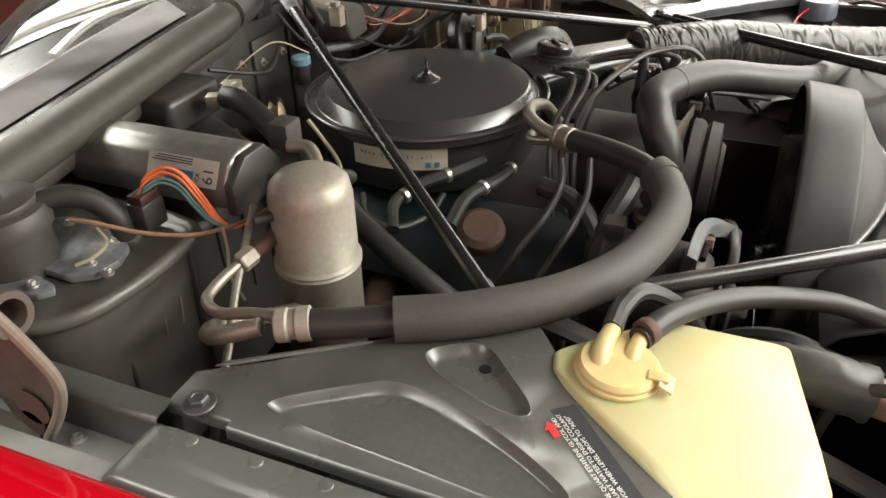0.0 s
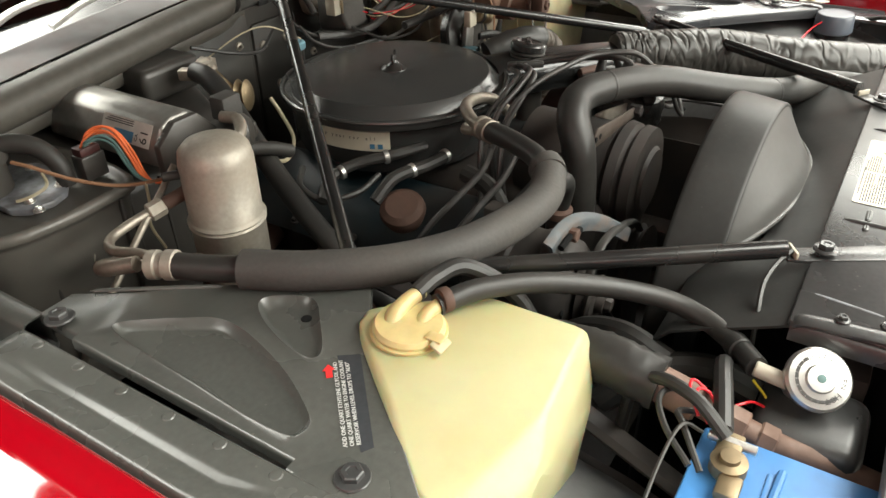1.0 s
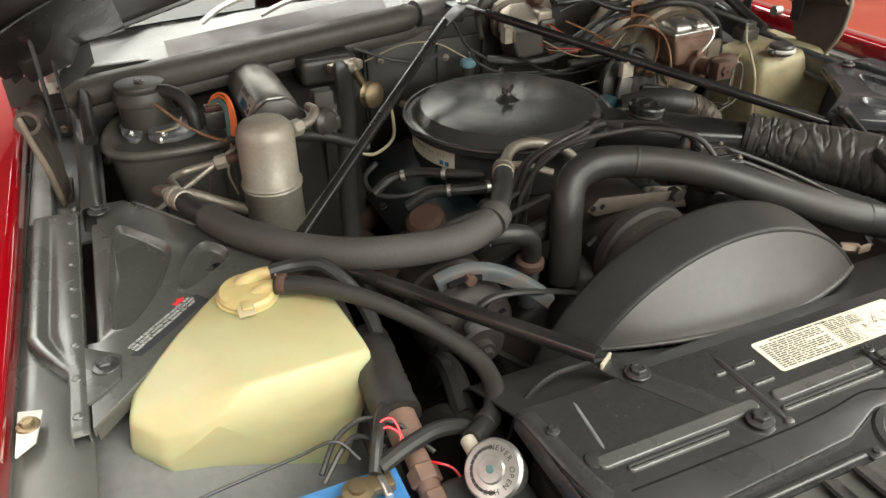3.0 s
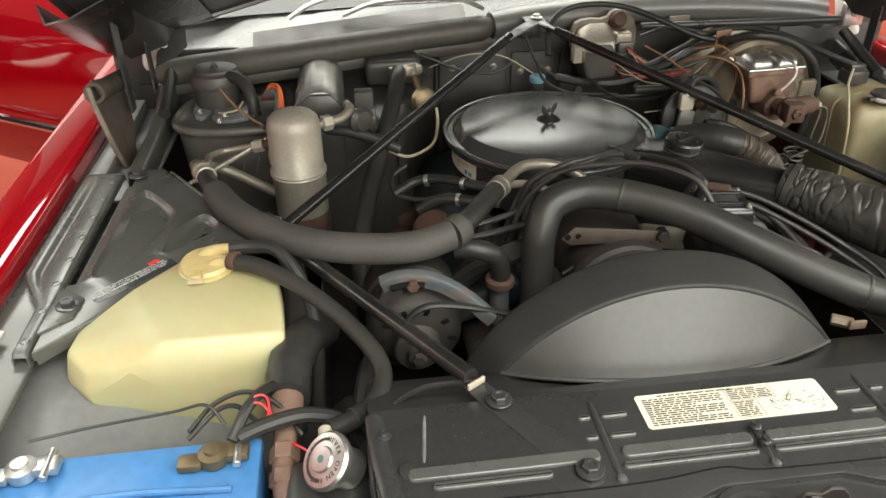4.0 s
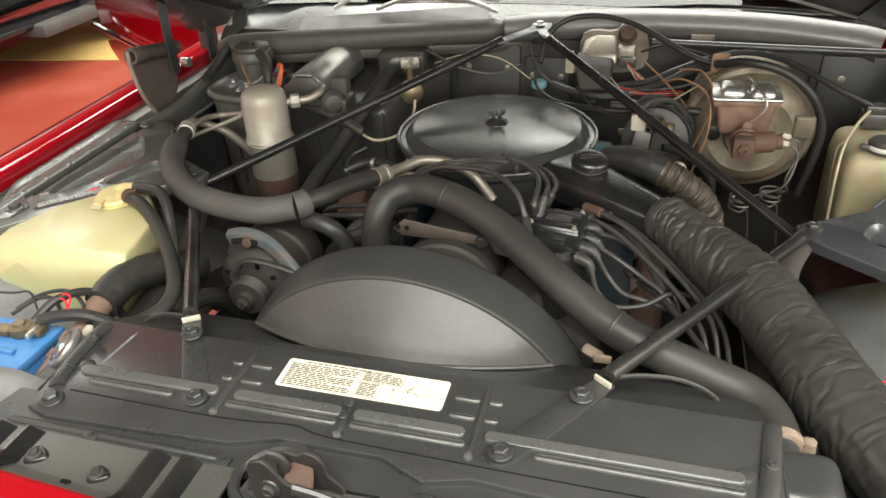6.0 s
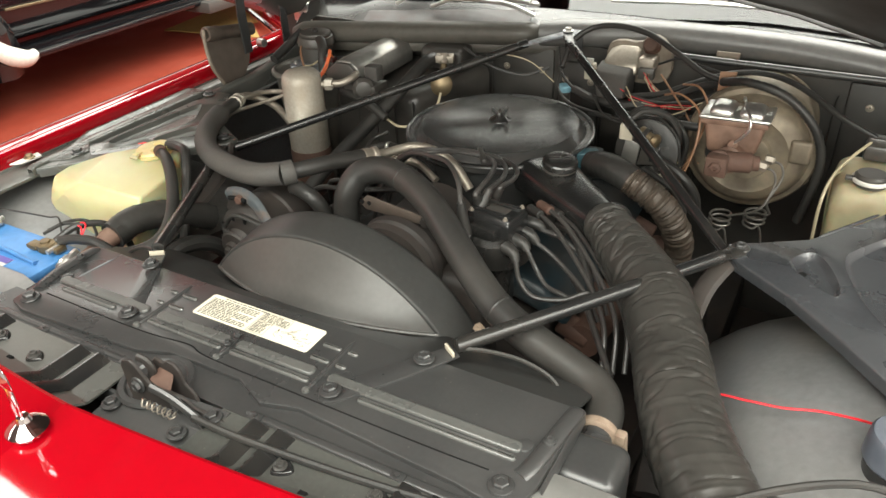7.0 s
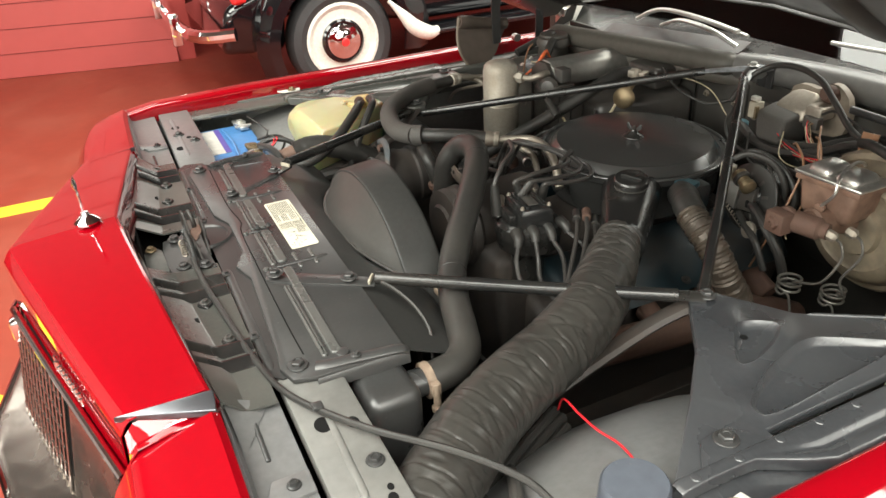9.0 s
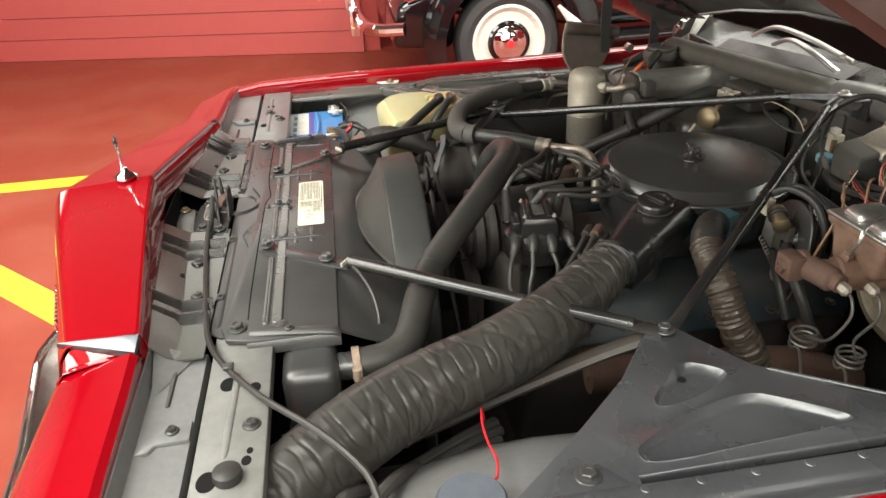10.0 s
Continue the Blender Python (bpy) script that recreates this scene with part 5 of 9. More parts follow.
def fan_shroud():
    t = thing("fan_shroud", (-0.026, 0.25, 0.6), "black plastic radiator fan shroud with a domed top", "fan shroud")
    xc, R, zc = -0.026, 0.270, 0.645
    half = math.asin(0.214 / R)
    # sloping plate behind the radiator cover
    plate = [[(x, y, z) for x in (-0.405, -0.30, -0.24, -0.15, -0.026, 0.10, 0.19, 0.30, 0.435)] for y, z in ((0.128, 0.856), (0.165, 0.838), (0.205, 0.820), (0.245, 0.800), (0.262, 0.78))]
    for row in plate:
        for k, (x, y, z) in enumerate(row):
            if abs(x - xc) < 0.18 and y > 0.19:
                row[k] = (x, 0.19 + (y - 0.19) * 0.2, z - 0.01)
    part("top_plate", sheet(plate, 0.003), M_BAND, t)
    part("rear_wall", sheet([[(x, 0.262, z) for z in (0.78, 0.62, 0.40)] for x in (-0.41, -0.30)], 0.003), M_BAND, t)
    part("rear_wall", sheet([[(x, 0.262, z) for z in (0.78, 0.62, 0.40)] for x in (0.26, 0.44)], 0.003), M_SHROUD, t)
    # domed front face, rounding over into the band above the fan
    def foot(q):
        return V(xc + 0.214 * q, 0.233 - 0.058 * (1 - q * q), 0.807 + 0.016 * (1 - q * q))

    rows = []
    for k in range(33):
        q = -1 + k / 16
        a = q * half
        low = foot(q)
        up = V(xc + (R - 0.0028) * math.sin(a), 0.2325, zc + (R - 0.0028) * math.cos(a))
        row = [low.lerp(up, j / 9) + V(0, 0.0015, -0.0015) * math.sin(math.pi * j / 9) * (1 - q * q) for j in range(10)]
        rows.append(row)
    part("dome_face", sheet(rows, 0.003), M_SHROUD, t, "smooth domed face of the shroud", 80)
    part("dome_foot", tube([foot(-1 + k / 8) for k in range(17)], 0.0035, 10, 3), M_SHROUD, t)
    rows = []
    for k in range(49):
        a = radians(-105 + 210 * k / 48)
        line = ((-0.007, 0.2335), (-0.004, 0.2318), (-0.001, 0.2318), (0.0008, 0.2335), (0.0016, 0.237), (0.0030, 0.250), (0.0050, 0.268), (0.0066, 0.284), (0.0074, 0.298), (0.0064, 0.303), (0.001, 0.304))
        rows.append([(xc + (R + dr) * math.sin(a), y, zc + (R + dr) * math.cos(a)) for dr, y in line])
    part("band", sheet(rows, 0.003), M_BAND, t, "curved band over the fan with a narrow lip", 80)
    fan = thing("cooling_fan", (xc, 0.30, 0.6), "dark steel cooling fan behind the shroud", "fan")
    part("hub", lathe([(0.05, 0), (0.06, 0.01), (0.06, 0.05), (0.03, 0.06)], aim((xc, 0.27, 0.6), (xc, 0.4, 0.6)), 20), M_SATIN, fan)
    for k in range(6):
        a = k * math.pi / 3
        q = Matrix.Translation((xc, 0.295, 0.6)) @ Matrix.Rotation(a, 4, "Y")
        bl = box((0.14, 0, 0), (0.20, 0.003, 0.07), 0.001, Matrix.Rotation(radians(28), 4, "X"))
        bmesh.ops.transform(bl, matrix=q, verts=bl.verts)
        part("blade", bl, M_SATIN, fan)


fan_shroud()


def radiator():
    t = thing("radiator", (0, 0.08, 0.3), "black radiator with side tanks and a steel filler cap", "radiator")
    part("core", box((0, 0.08, 0.56), (0.80, 0.06, 0.50), 0.004), M_GRIME, t)
    part("side_tank", hull([(x, y, z) for x in (0.425, 0.51) for y in (0.045, 0.125) for z in (0.40, 0.838)], 0.018, 4), M_BLACK, t, "glossy black side tank")
    part("side_tank", hull([(x, y, z) for x in (-0.50, -0.405) for y in (0.04, 0.14) for z in (0.40, 0.80)], 0.018, 4), M_BLACK, t)
    part("outlet", rod((0.455, 0.10, 0.806), (0.458, 0.17, 0.806), 0.021), M_BLACK, t)
    m = aim((-0.428, 0.106, 0.808), (-1.028, -0.194, 1.548))
    part("filler_neck", lathe([(0.022, 0), (0.022, 0.02), (0.026, 0.024), (0.026, 0.03)], m, 24), M_STEEL, t)
    cap = part("filler_cap", lathe([(0.0, 0.030), (0.029, 0.030), (0.0305, 0.033), (0.0305, 0.038), (0.028, 0.041), (0.014, 0.0425), (0.0125, 0.045), (0.0, 0.0455)], m, 40), M_STEEL, t, "bright steel radiator cap with warning words")
    part("dot", lathe([(0.004, 0.0452), (0.004, 0.0462), (0, 0.0464)], m, 12), M_WIRE_TEAL, cap)
    for n, ch in enumerate("NEVER OPEN HOT"):
        if ch != " ":
            a = radians(118 - n * 15)
            words(ch, 0.0075, m @ Matrix.Translation((0.0185 * math.cos(a), 0.0185 * math.sin(a), 0.0420)) @ Matrix.Rotation(a - math.pi / 2, 4, "Z"), M_INK, cap, align="CENTER")
    for n in range(12):
        a = radians(-60 - n * 16)
        part("letter_bar", box((0, 0, 0), (0.003, 0.0055, 0.0006), 0, m @ Matrix.Translation((0.021 * math.cos(a), 0.021 * math.sin(a), 0.0420)) @ Matrix.Rotation(a, 4, "Z")), M_INK, cap)
    part("overflow_stub", rod((-0.452, 0.118, 0.822), (-0.452, 0.150, 0.826), 0.008), M_TIE, t)
    return t


radiator()


def latch():
    t = thing("hood_latch", (-0.02, -0.08, 0.853), "dark greasy steel hood latch with plate, hook and bolts", "hood latch")
    part("base_plate", sheet([[(-0.10, -0.132, 0.842), (-0.03, -0.140, 0.842), (0.05, -0.128, 0.842)], [(-0.095, -0.098, 0.850), (-0.02, -0.100, 0.850), (0.065, -0.090, 0.850)], [(-0.085, -0.066, 0.858), (-0.01, -0.066, 0.858), (0.07, -0.062, 0.858)]], 0.004), M_BLACK, t)
    edge = [(-0.064, 0.852), (-0.066, 0.905), (-0.062, 0.914), (-0.050, 0.917), (-0.043, 0.910), (-0.037, 0.899), (-0.030, 0.888), (-0.020, 0.882), (0.000, 0.880), (0.012, 0.880), (0.022, 0.876), (0.030, 0.868), (0.050, 0.861), (0.078, 0.854), (0.078, 0.851)]
    part("main_plate", bevelled(loft([[(x, y + 0.12 * (x + 0.064), z) for x, z in edge] for y in (-0.094, -0.0895)]), 0.001, 1), M_GRIME, t, "upright greasy latch plate")
    edge = [(-0.050, 0.852), (-0.052, 0.890), (-0.040, 0.905), (-0.026, 0.902), (-0.018, 0.908), (-0.006, 0.906), (0.002, 0.896), (0.004, 0.880), (0.018, 0.868), (0.022, 0.852)]
    part("back_plate", bevelled(loft([[(x, y, z) for x, z in edge] for y in (-0.066, -0.0615)]), 0.001, 1), M_GRIME, t)
    part("catch", hull([(-0.036, -0.088, 0.870), (-0.004, -0.084, 0.868), (-0.034, -0.066, 0.896), (-0.006, -0.066, 0.892), (-0.036, -0.088, 0.884), (-0.010, -0.084, 0.878)], 0.003, 2), M_RUST, t, "worn brown catch")
    part("hook", tube([(-0.050, -0.080, 0.914), (-0.040, -0.078, 0.910), (-0.034, -0.076, 0.898), (-0.038, -0.076, 0.886)], 0.0042, 8, 4, flat=1.4), M_GRIME, t)
    for x, z in ((-0.046, 0.880), (0.010, 0.868)):
        part("bolt", bolt((x, -0.0935 + 0.12 * (x + 0.064), z), 0.0078, (0, -1, 0)), M_BLACK, t)
    part("lever", tube([(-0.020, -0.094, 0.888), (0.010, -0.092, 0.880), (0.040, -0.092, 0.868), (0.060, -0.094, 0.862)], 0.0045, 8, 4, flat=1.5), M_BLACK, t)
    part("spring", tube([(-0.030 + 0.0022 * k, -0.104 + 0.005 * math.cos(k * 1.6), 0.868 + 0.005 * math.sin(k * 1.6)) for k in range(26)], 0.0011, 5, 2), M_PIPE, t)
    for x, y, z in ((-0.083, -0.112, 0.850), (0.030, -0.112, 0.850), (0.056, -0.078, 0.858), (-0.072, -0.078, 0.858)):
        part("bolt", bolt((x, y, z), 0.0085), M_BLACK, t)
    part("striker_guide", sheet([[(-0.10, -0.170, 0.83), (-0.06, -0.176, 0.842), (-0.02, -0.174, 0.842), (0.02, -0.166, 0.83)], [(-0.10, -0.150, 0.835), (-0.06, -0.152, 0.852), (-0.02, -0.150, 0.852), (0.02, -0.146, 0.835)], [(-0.09, -0.138, 0.83), (-0.06, -0.138, 0.846), (-0.02, -0.136, 0.846), (0.015, -0.134, 0.83)]], 0.003), M_TIEBAR, t, "grey steel striker guide", 60)
    part("bolt", bolt((-0.055, -0.156, 0.853), 0.007), M_BRASS, t)
    cable = solo("release_cable", tube([(0.045, -0.095, 0.868), (0.12, -0.092, 0.864), (0.26, -0.078, 0.860), (0.37, -0.064, 0.860), (0.44, -0.050, 0.860), (0.50, -0.022, 0.861), (0.58, 0.03, 0.866), (0.66, 0.10, 0.868), (0.73, 0.15, 0.862), (0.80, 0.18, 0.845), (0.84, 0.30, 0.80)], 0.0045, 8, 5), M_RUBBER, "black hood release cable along the support", "cable")
    solo("cable_clip", box((0.505, -0.018, 0.866), (0.014, 0.014, 0.006), 0.002), M_BLACK, "small black cable clip on the support", "clip")


latch()

# ---- brace rods ----


def brace(s, front):
    """One half of the brace frame: the rear rod, or the front rod with its strap."""
    tip = V(s * 0.538, 0.577, 0.862)
    if front:
        t = thing("brace_rod", tip, "black steel brace rod with a flattened bolted strap", "brace rod", "brace rods")
        b1, b2 = (V(-0.266, 0.124, 0.8655), V(-0.199, 0.020, 0.8640)) if s < 0 else (V(0.235, 0.118, 0.867), V(0.162, 0.016, 0.866))
        d = (b1 - b2).normalized()
        end = b1 + d * 0.045
        root, tip = tip, V(s * 0.538, 0.575, 0.842 if s < 0 else 0.855)
        part("tube", tube([tip - (tip - end).normalized() * 0.04, tip.lerp(end, 0.5), end + V(0, 0, 0.003)], 0.0105, 14, 6), M_SATIN, t)
        part("flat_end", tube([tip, tip.lerp(end, 0.06), tip.lerp(end, 0.16)], 0.012, 10, 3, radius=lambda u, k: 0.015 - 0.004 * u, flat=0.45), M_SATIN, t)
        sd = d.cross(V(0, 0, 1)).normalized()
        m = frame_at(b2 - V(0, 0, 0.004), d, sd)
        L = (end - b2).length
        part("strap", prism([(-0.016, 0.0), (-0.012, -0.011), (0.0, -0.016), (0.012, -0.016), (L - 0.02, -0.013), (L, -0.011), (L, 0.011), (L - 0.02, 0.013), (0.012, 0.016), (0.0, 0.016), (-0.012, 0.011)], 0, 0.004, 0.001), M_BLACK, t).data.transform(Matrix.Translation(-root) @ m @ Matrix.Translation(root))
        part("bolt", bolt(b1 + V(0, 0, 0.001), 0.0095), M_BLACK, t)
        part("bolt", bolt(b2 + V(0, 0, 0.001), 0.0095), M_BLACK, t)
        tie = thing("cable_tie", end, "cream plastic cable tie round the brace strap", "cable tie", "cable ties")
        c = b1 + d * 0.036
        part("band", box(c + V(0, 0, 0.000), (0.0035, 0.024, 0.008), 0.001, frame_at((0, 0, 0), d, sd)), M_TIE, tie)
    else:
        apex = V(0.022, 1.168, 0.984)
        bend = V(-0.052, 1.098, 0.972) if s < 0 else V(0.052, 1.112, 0.975)
        low = V(s * 0.540, 0.566, 0.826)
        t = thing("brace_rod", tip, "long black steel brace rod from cowl to fender", "brace rod", "brace rods")
        part("tube", tube([low.lerp(bend, 0.04), low.lerp(bend, 0.5), bend], 0.0095, 14, 6), M_SATIN, t)
        part("flat_end", tube([low, low.lerp(bend, 0.03), low.lerp(bend, 0.09)], 0.012, 10, 3, radius=lambda u, k: 0.016 - 0.005 * u, flat=0.4), M_SATIN, t)
        part("flat_end", tube([bend.lerp(low, 0.02), bend.lerp(apex, 0.3), apex], 0.012, 10, 3, radius=lambda u, k: 0.010 + 0.006 * u, flat=0.35), M_MOTTLED if s < 0 else M_SATIN, t)


for side in (-1, 1):
    brace(side, True), brace(side, False)
APEX = thing("brace_bracket", (0.022, 1.18, 0.97), "steel bracket and bolt joining the brace rods at the cowl", "bracket")
part("plate", box((0.022, 1.188, 0.980), (0.045, 0.045, 0.005), 0.002), M_MOTTLED, APEX)
part("bolt", bolt((0.022, 1.168, 0.990), 0.009), M_STEEL, APEX)
part("foot", box((0.022, 1.212, 0.958), (0.045, 0.005, 0.05), 0.002), M_BLACK, APEX)
solo("tie_wire", tube([(-0.288, 0.155, 0.868), (-0.31, 0.165, 0.86), (-0.345, 0.17, 0.852), (-0.38, 0.165, 0.83), (-0.40, 0.16, 0.78)], 0.003, 6, 5), M_RUBBER, "thin twisted black wire hanging from the brace", "wire")
solo("tie_wire", tube([(0.265, 0.155, 0.868), (0.30, 0.17, 0.865), (0.345, 0.185, 0.853), (0.385, 0.19, 0.83), (0.41, 0.18, 0.79)], 0.003, 6, 5), M_RUBBER, "thin twisted black wire hanging from the brace", "wire")

# ---- coolant bottle, battery ----


def coolant_bottle():
    t = thing("coolant_bottle", (-0.63, 0.35, 0.60), "yellowed translucent plastic coolant bottle with amber cap", "coolant bottle")
    pts = [(-0.628, 0.498, 0.860), (-0.596, 0.506, 0.858), (-0.535, 0.440, 0.858), (-0.512, 0.405, 0.855), (-0.500, 0.305, 0.846), (-0.643, 0.284, 0.862), (-0.700, 0.405, 0.862),
           (-0.680, 0.268, 0.839), (-0.735, 0.280, 0.828), (-0.765, 0.312, 0.838), (-0.757, 0.345, 0.846),
           (-0.502, 0.292, 0.815), (-0.512, 0.430, 0.81), (-0.600, 0.508, 0.81), (-0.645, 0.270, 0.80), (-0.740, 0.272, 0.80), (-0.772, 0.305, 0.80), (-0.764, 0.350, 0.80),
           (-0.535, 0.280, 0.775), (-0.545, 0.43, 0.76), (-0.705, 0.283, 0.66), (-0.56, 0.285, 0.66), (-0.56, 0.43, 0.66), (-0.62, 0.48, 0.66), (-0.72, 0.36, 0.66)]
    part("bottle", hull(pts, 0.014, 5), M_YELLOWED, t, "", 70)
    cap = part("cap", lathe([(0.0, -0.004), (0.034, -0.004), (0.036, 0.0), (0.036, 0.008), (0.033, 0.012), (0.0, 0.014)], Matrix.Translation((-0.610, 0.446, 0.861)) @ pose(0, 0, 0, 3, 0, 0), 40), M_AMBER, t, "amber plastic cap with two hose spouts")
    part("cap_rim", lathe([(0.036, 0.0), (0.0385, 0.001), (0.0385, 0.004), (0.036, 0.005)], Matrix.Translation((-0.610, 0.446, 0.861)) @ pose(0, 0, 0, 3, 0, 0), 40), M_AMBER, cap)
    part("spout", tube([(-0.622, 0.460, 0.862), (-0.610, 0.462, 0.873), (-0.592, 0.461, 0.878), (-0.570, 0.457, 0.880)], 0.009, 16, 5, radius=lambda u, k: 0.0100 - 0.002 * u), M_AMBER, cap, "thick amber spout")
    part("spout", tube([(-0.608, 0.436, 0.865), (-0.592, 0.436, 0.873), (-0.572, 0.432, 0.875)], 0.0075, 14, 5), M_AMBER, cap)
    part("cap_tab", box((-0.619, 0.404, 0.869), (0.020, 0.014, 0.003), 0.001, Matrix.Rotation(radians(28), 4, "X")), M_WASHER, cap, "pale bent tab of the cap")
    part("cap_strap", box((-0.617, 0.411, 0.8725), (0.012, 0.018, 0.003), 0.001), M_AMBER, cap)
    return t


coolant_bottle()
OVER = thing("overflow_hose", (-0.448, 0.148, 0.824), "black rubber overflow hose from coolant bottle to radiator", "hose")
part("hose", tube([(-0.577, 0.434, 0.875), (-0.535, 0.412, 0.876), (-0.480, 0.370, 0.866), (-0.425, 0.315, 0.846), (-0.390, 0.262, 0.828), (-0.386, 0.220, 0.818), (-0.410, 0.178, 0.816), (-0.448, 0.148, 0.824)], 0.0115, 12, 6), M_RUBBER, OVER)
part("end_cuff", lathe([(0.0118, 0), (0.0130, 0.001), (0.0130, 0.016), (0.0118, 0.017)], aim((-0.410, 0.178, 0.816), (-0.448, 0.148, 0.824)), 18), M_RUBBER, OVER, "thicker end of the hose")
solo("vent_hose", tube([(-0.578, 0.459, 0.880), (-0.545, 0.456, 0.882), (-0.510, 0.440, 0.880), (-0.478, 0.400, 0.84), (-0.468, 0.370, 0.78), (-0.475, 0.34, 0.68)], 0.0095, 10, 6), M_RUBBER, "black rubber vent hose from coolant bottle", "hose")
solo("hose_clip", lathe([(0.0125, 0), (0.013, 0.001), (0.013, 0.009), (0.0125, 0.01)], aim((-0.574, 0.432, 0.879), (-0.54, 0.414, 0.878)), 16), M_RUST, "steel spring clip on a hose", "hose clip", "hose clips")


def battery():
    t = thing("battery", (-0.66, 0.11, 0.60), "blue car battery with white printed label and brass clamps", "battery")
    part("case", box((-0.662, 0.098, 0.70), (0.272, 0.146, 0.20), 0.006), M_BATTERY, t)
    part("lid", box((-0.662, 0.098, 0.803), (0.276, 0.150, 0.016), 0.004), M_BATTERY, t)
    part("seam", box((-0.655, 0.108, 0.8115), (0.20, 0.006, 0.004), 0.0015), M_BATTERY, t)
    part("grip", tube([(-0.77, 0.10, 0.814), (-0.66, 0.105, 0.817), (-0.55, 0.10, 0.814)], 0.004, 8, 4), M_BATTERY, t)
    lab = part("label", prism([(-0.785, 0.026), (-0.60, 0.026), (-0.60, 0.092), (-0.785, 0.092)], 0.8112, 0.8120), M_WHITE, t, "white label with unreadable print")
    part("label_band", prism([(-0.785, 0.078), (-0.60, 0.078), (-0.60, 0.092), (-0.785, 0.092)], 0.8118, 0.8124), material("violet print", (0.10, 0.07, 0.30), 0.5), lab)
    for k in range(4):
        part("label_mark", prism([(-0.76 + k * 0.05, 0.036), (-0.73 + k * 0.05, 0.036), (-0.73 + k * 0.05, 0.046), (-0.76 + k * 0.05, 0.046)], 0.8120, 0.8124), M_BLUEINK, lab)
    for x, y, metal in ((-0.572, 0.142, M_BRASS), (-0.770, 0.150, M_STEEL)):
        c = part("clamp", lathe([(0.0, 0), (0.013, 0), (0.016, 0.004), (0.016, 0.016), (0.009, 0.018), (0.0085, 0.022), (0, 0.023)], c=(x, y, 0.811), seg=20), metal, t, "brass battery clamp" if metal is M_BRASS else "grey steel battery clamp")
        part("jaw", box((x + 0.022, y + 0.004, 0.820), (0.030, 0.022, 0.012), 0.003), metal, c)
        part("jaw", box((x - 0.024, y - 0.006, 0.820), (0.026, 0.020, 0.010), 0.003), metal, c)
        part("clamp_bolt", rod((x + 0.026, y - 0.018, 0.823), (x + 0.026, y + 0.024, 0.823), 0.0045), M_STEEL, c)
    t.location.z -= 0.010
    return t


battery()
solo("battery_cable", tube([(-0.545, 0.155, 0.822), (-0.51, 0.165, 0.828), (-0.47, 0.175, 0.825), (-0.43, 0.18, 0.80), (-0.41, 0.18, 0.74)], 0.009, 10, 6), M_RUBBER, "thick black battery cable", "cable")
solo("battery_cable", tube([(-0.552, 0.150, 0.822), (-0.535, 0.185, 0.838), (-0.515, 0.225, 0.828), (-0.50, 0.25, 0.79), (-0.49, 0.26, 0.72)], 0.0065, 10, 6), M_RUBBER, "thick black battery cable", "cable")
solo("battery_cable", tube([(-0.56, 0.17, 0.826), (-0.58, 0.185, 0.845), (-0.62, 0.19, 0.835), (-0.70, 0.185, 0.83), (-0.765, 0.172, 0.83)], 0.0018, 6, 6), M_RUBBER, "thin black wire across the battery", "wire")
for n, pts in enumerate((((-0.548, 0.168, 0.826), (-0.538, 0.182, 0.838), (-0.524, 0.186, 0.840), (-0.514, 0.178, 0.832), (-0.520, 0.168, 0.824)), ((-0.545, 0.178, 0.828), (-0.530, 0.192, 0.843), (-0.516, 0.192, 0.842), (-0.512, 0.176, 0.828)),
                         ((-0.50, 0.165, 0.80), (-0.485, 0.150, 0.806), (-0.470, 0.138, 0.800), (-0.466, 0.112, 0.786)))):
    solo("red_wire", tube(pts, 0.0015, 6, 6), M_WIRE_RED, "thin red wire by the battery", "wire", "red wires")
for n, pts in enumerate((((-0.60, 0.17, 0.822), (-0.575, 0.20, 0.832), (-0.54, 0.215, 0.832), (-0.505, 0.20, 0.82), (-0.48, 0.17, 0.80)), ((-0.60, 0.16, 0.82), (-0.57, 0.185, 0.835), (-0.55, 0.195, 0.83), (-0.53, 0.18, 0.82)))):
    solo("battery_cable", tube(pts, 0.003, 7, 6), M_RUBBER, "thin black wire across the battery", "wire")
solo("wrapped_pipe", tube([(-0.465, 0.43, 0.75), (-0.482, 0.36, 0.79), (-0.496, 0.285, 0.812), (-0.498, 0.225, 0.806)], 0.027, 18, 12, wobble=0.10, seed=3), M_RUBBER, "pipe wrapped in dull black tape", "pipe")
PIPE = thing("refrigerant_pipe", (-0.49, 0.17, 0.79), "rusty brown refrigerant pipe with hex fittings", "pipe")
part("tube", tube([(-0.498, 0.225, 0.806), (-0.499, 0.17, 0.796), (-0.50, 0.12, 0.786), (-0.49, 0.06, 0.776), (-0.47, 0.0, 0.75)], 0.0125, 14, 5), M_RUSTPALE, PIPE)
part("sleeve", rod((-0.498, 0.228, 0.807), (-0.499, 0.185, 0.799), 0.019, 14), M_RUSTPALE, PIPE)
part("nut", lathe([(0.015, 0), (0.017, 0.002), (0.017, 0.018), (0.015, 0.02)], aim((-0.4995, 0.160, 0.794), (-0.50, 0.12, 0.786)), 6), M_RUSTPALE, PIPE)
part("nut", lathe([(0.014, 0), (0.016, 0.002), (0.016, 0.016), (0.014, 0.018)], aim((-0.50, 0.130, 0.788), (-0.50, 0.09, 0.78)), 6), M_RUSTPALE, PIPE)

# ---- refrigerant accumulator and suction hose ----


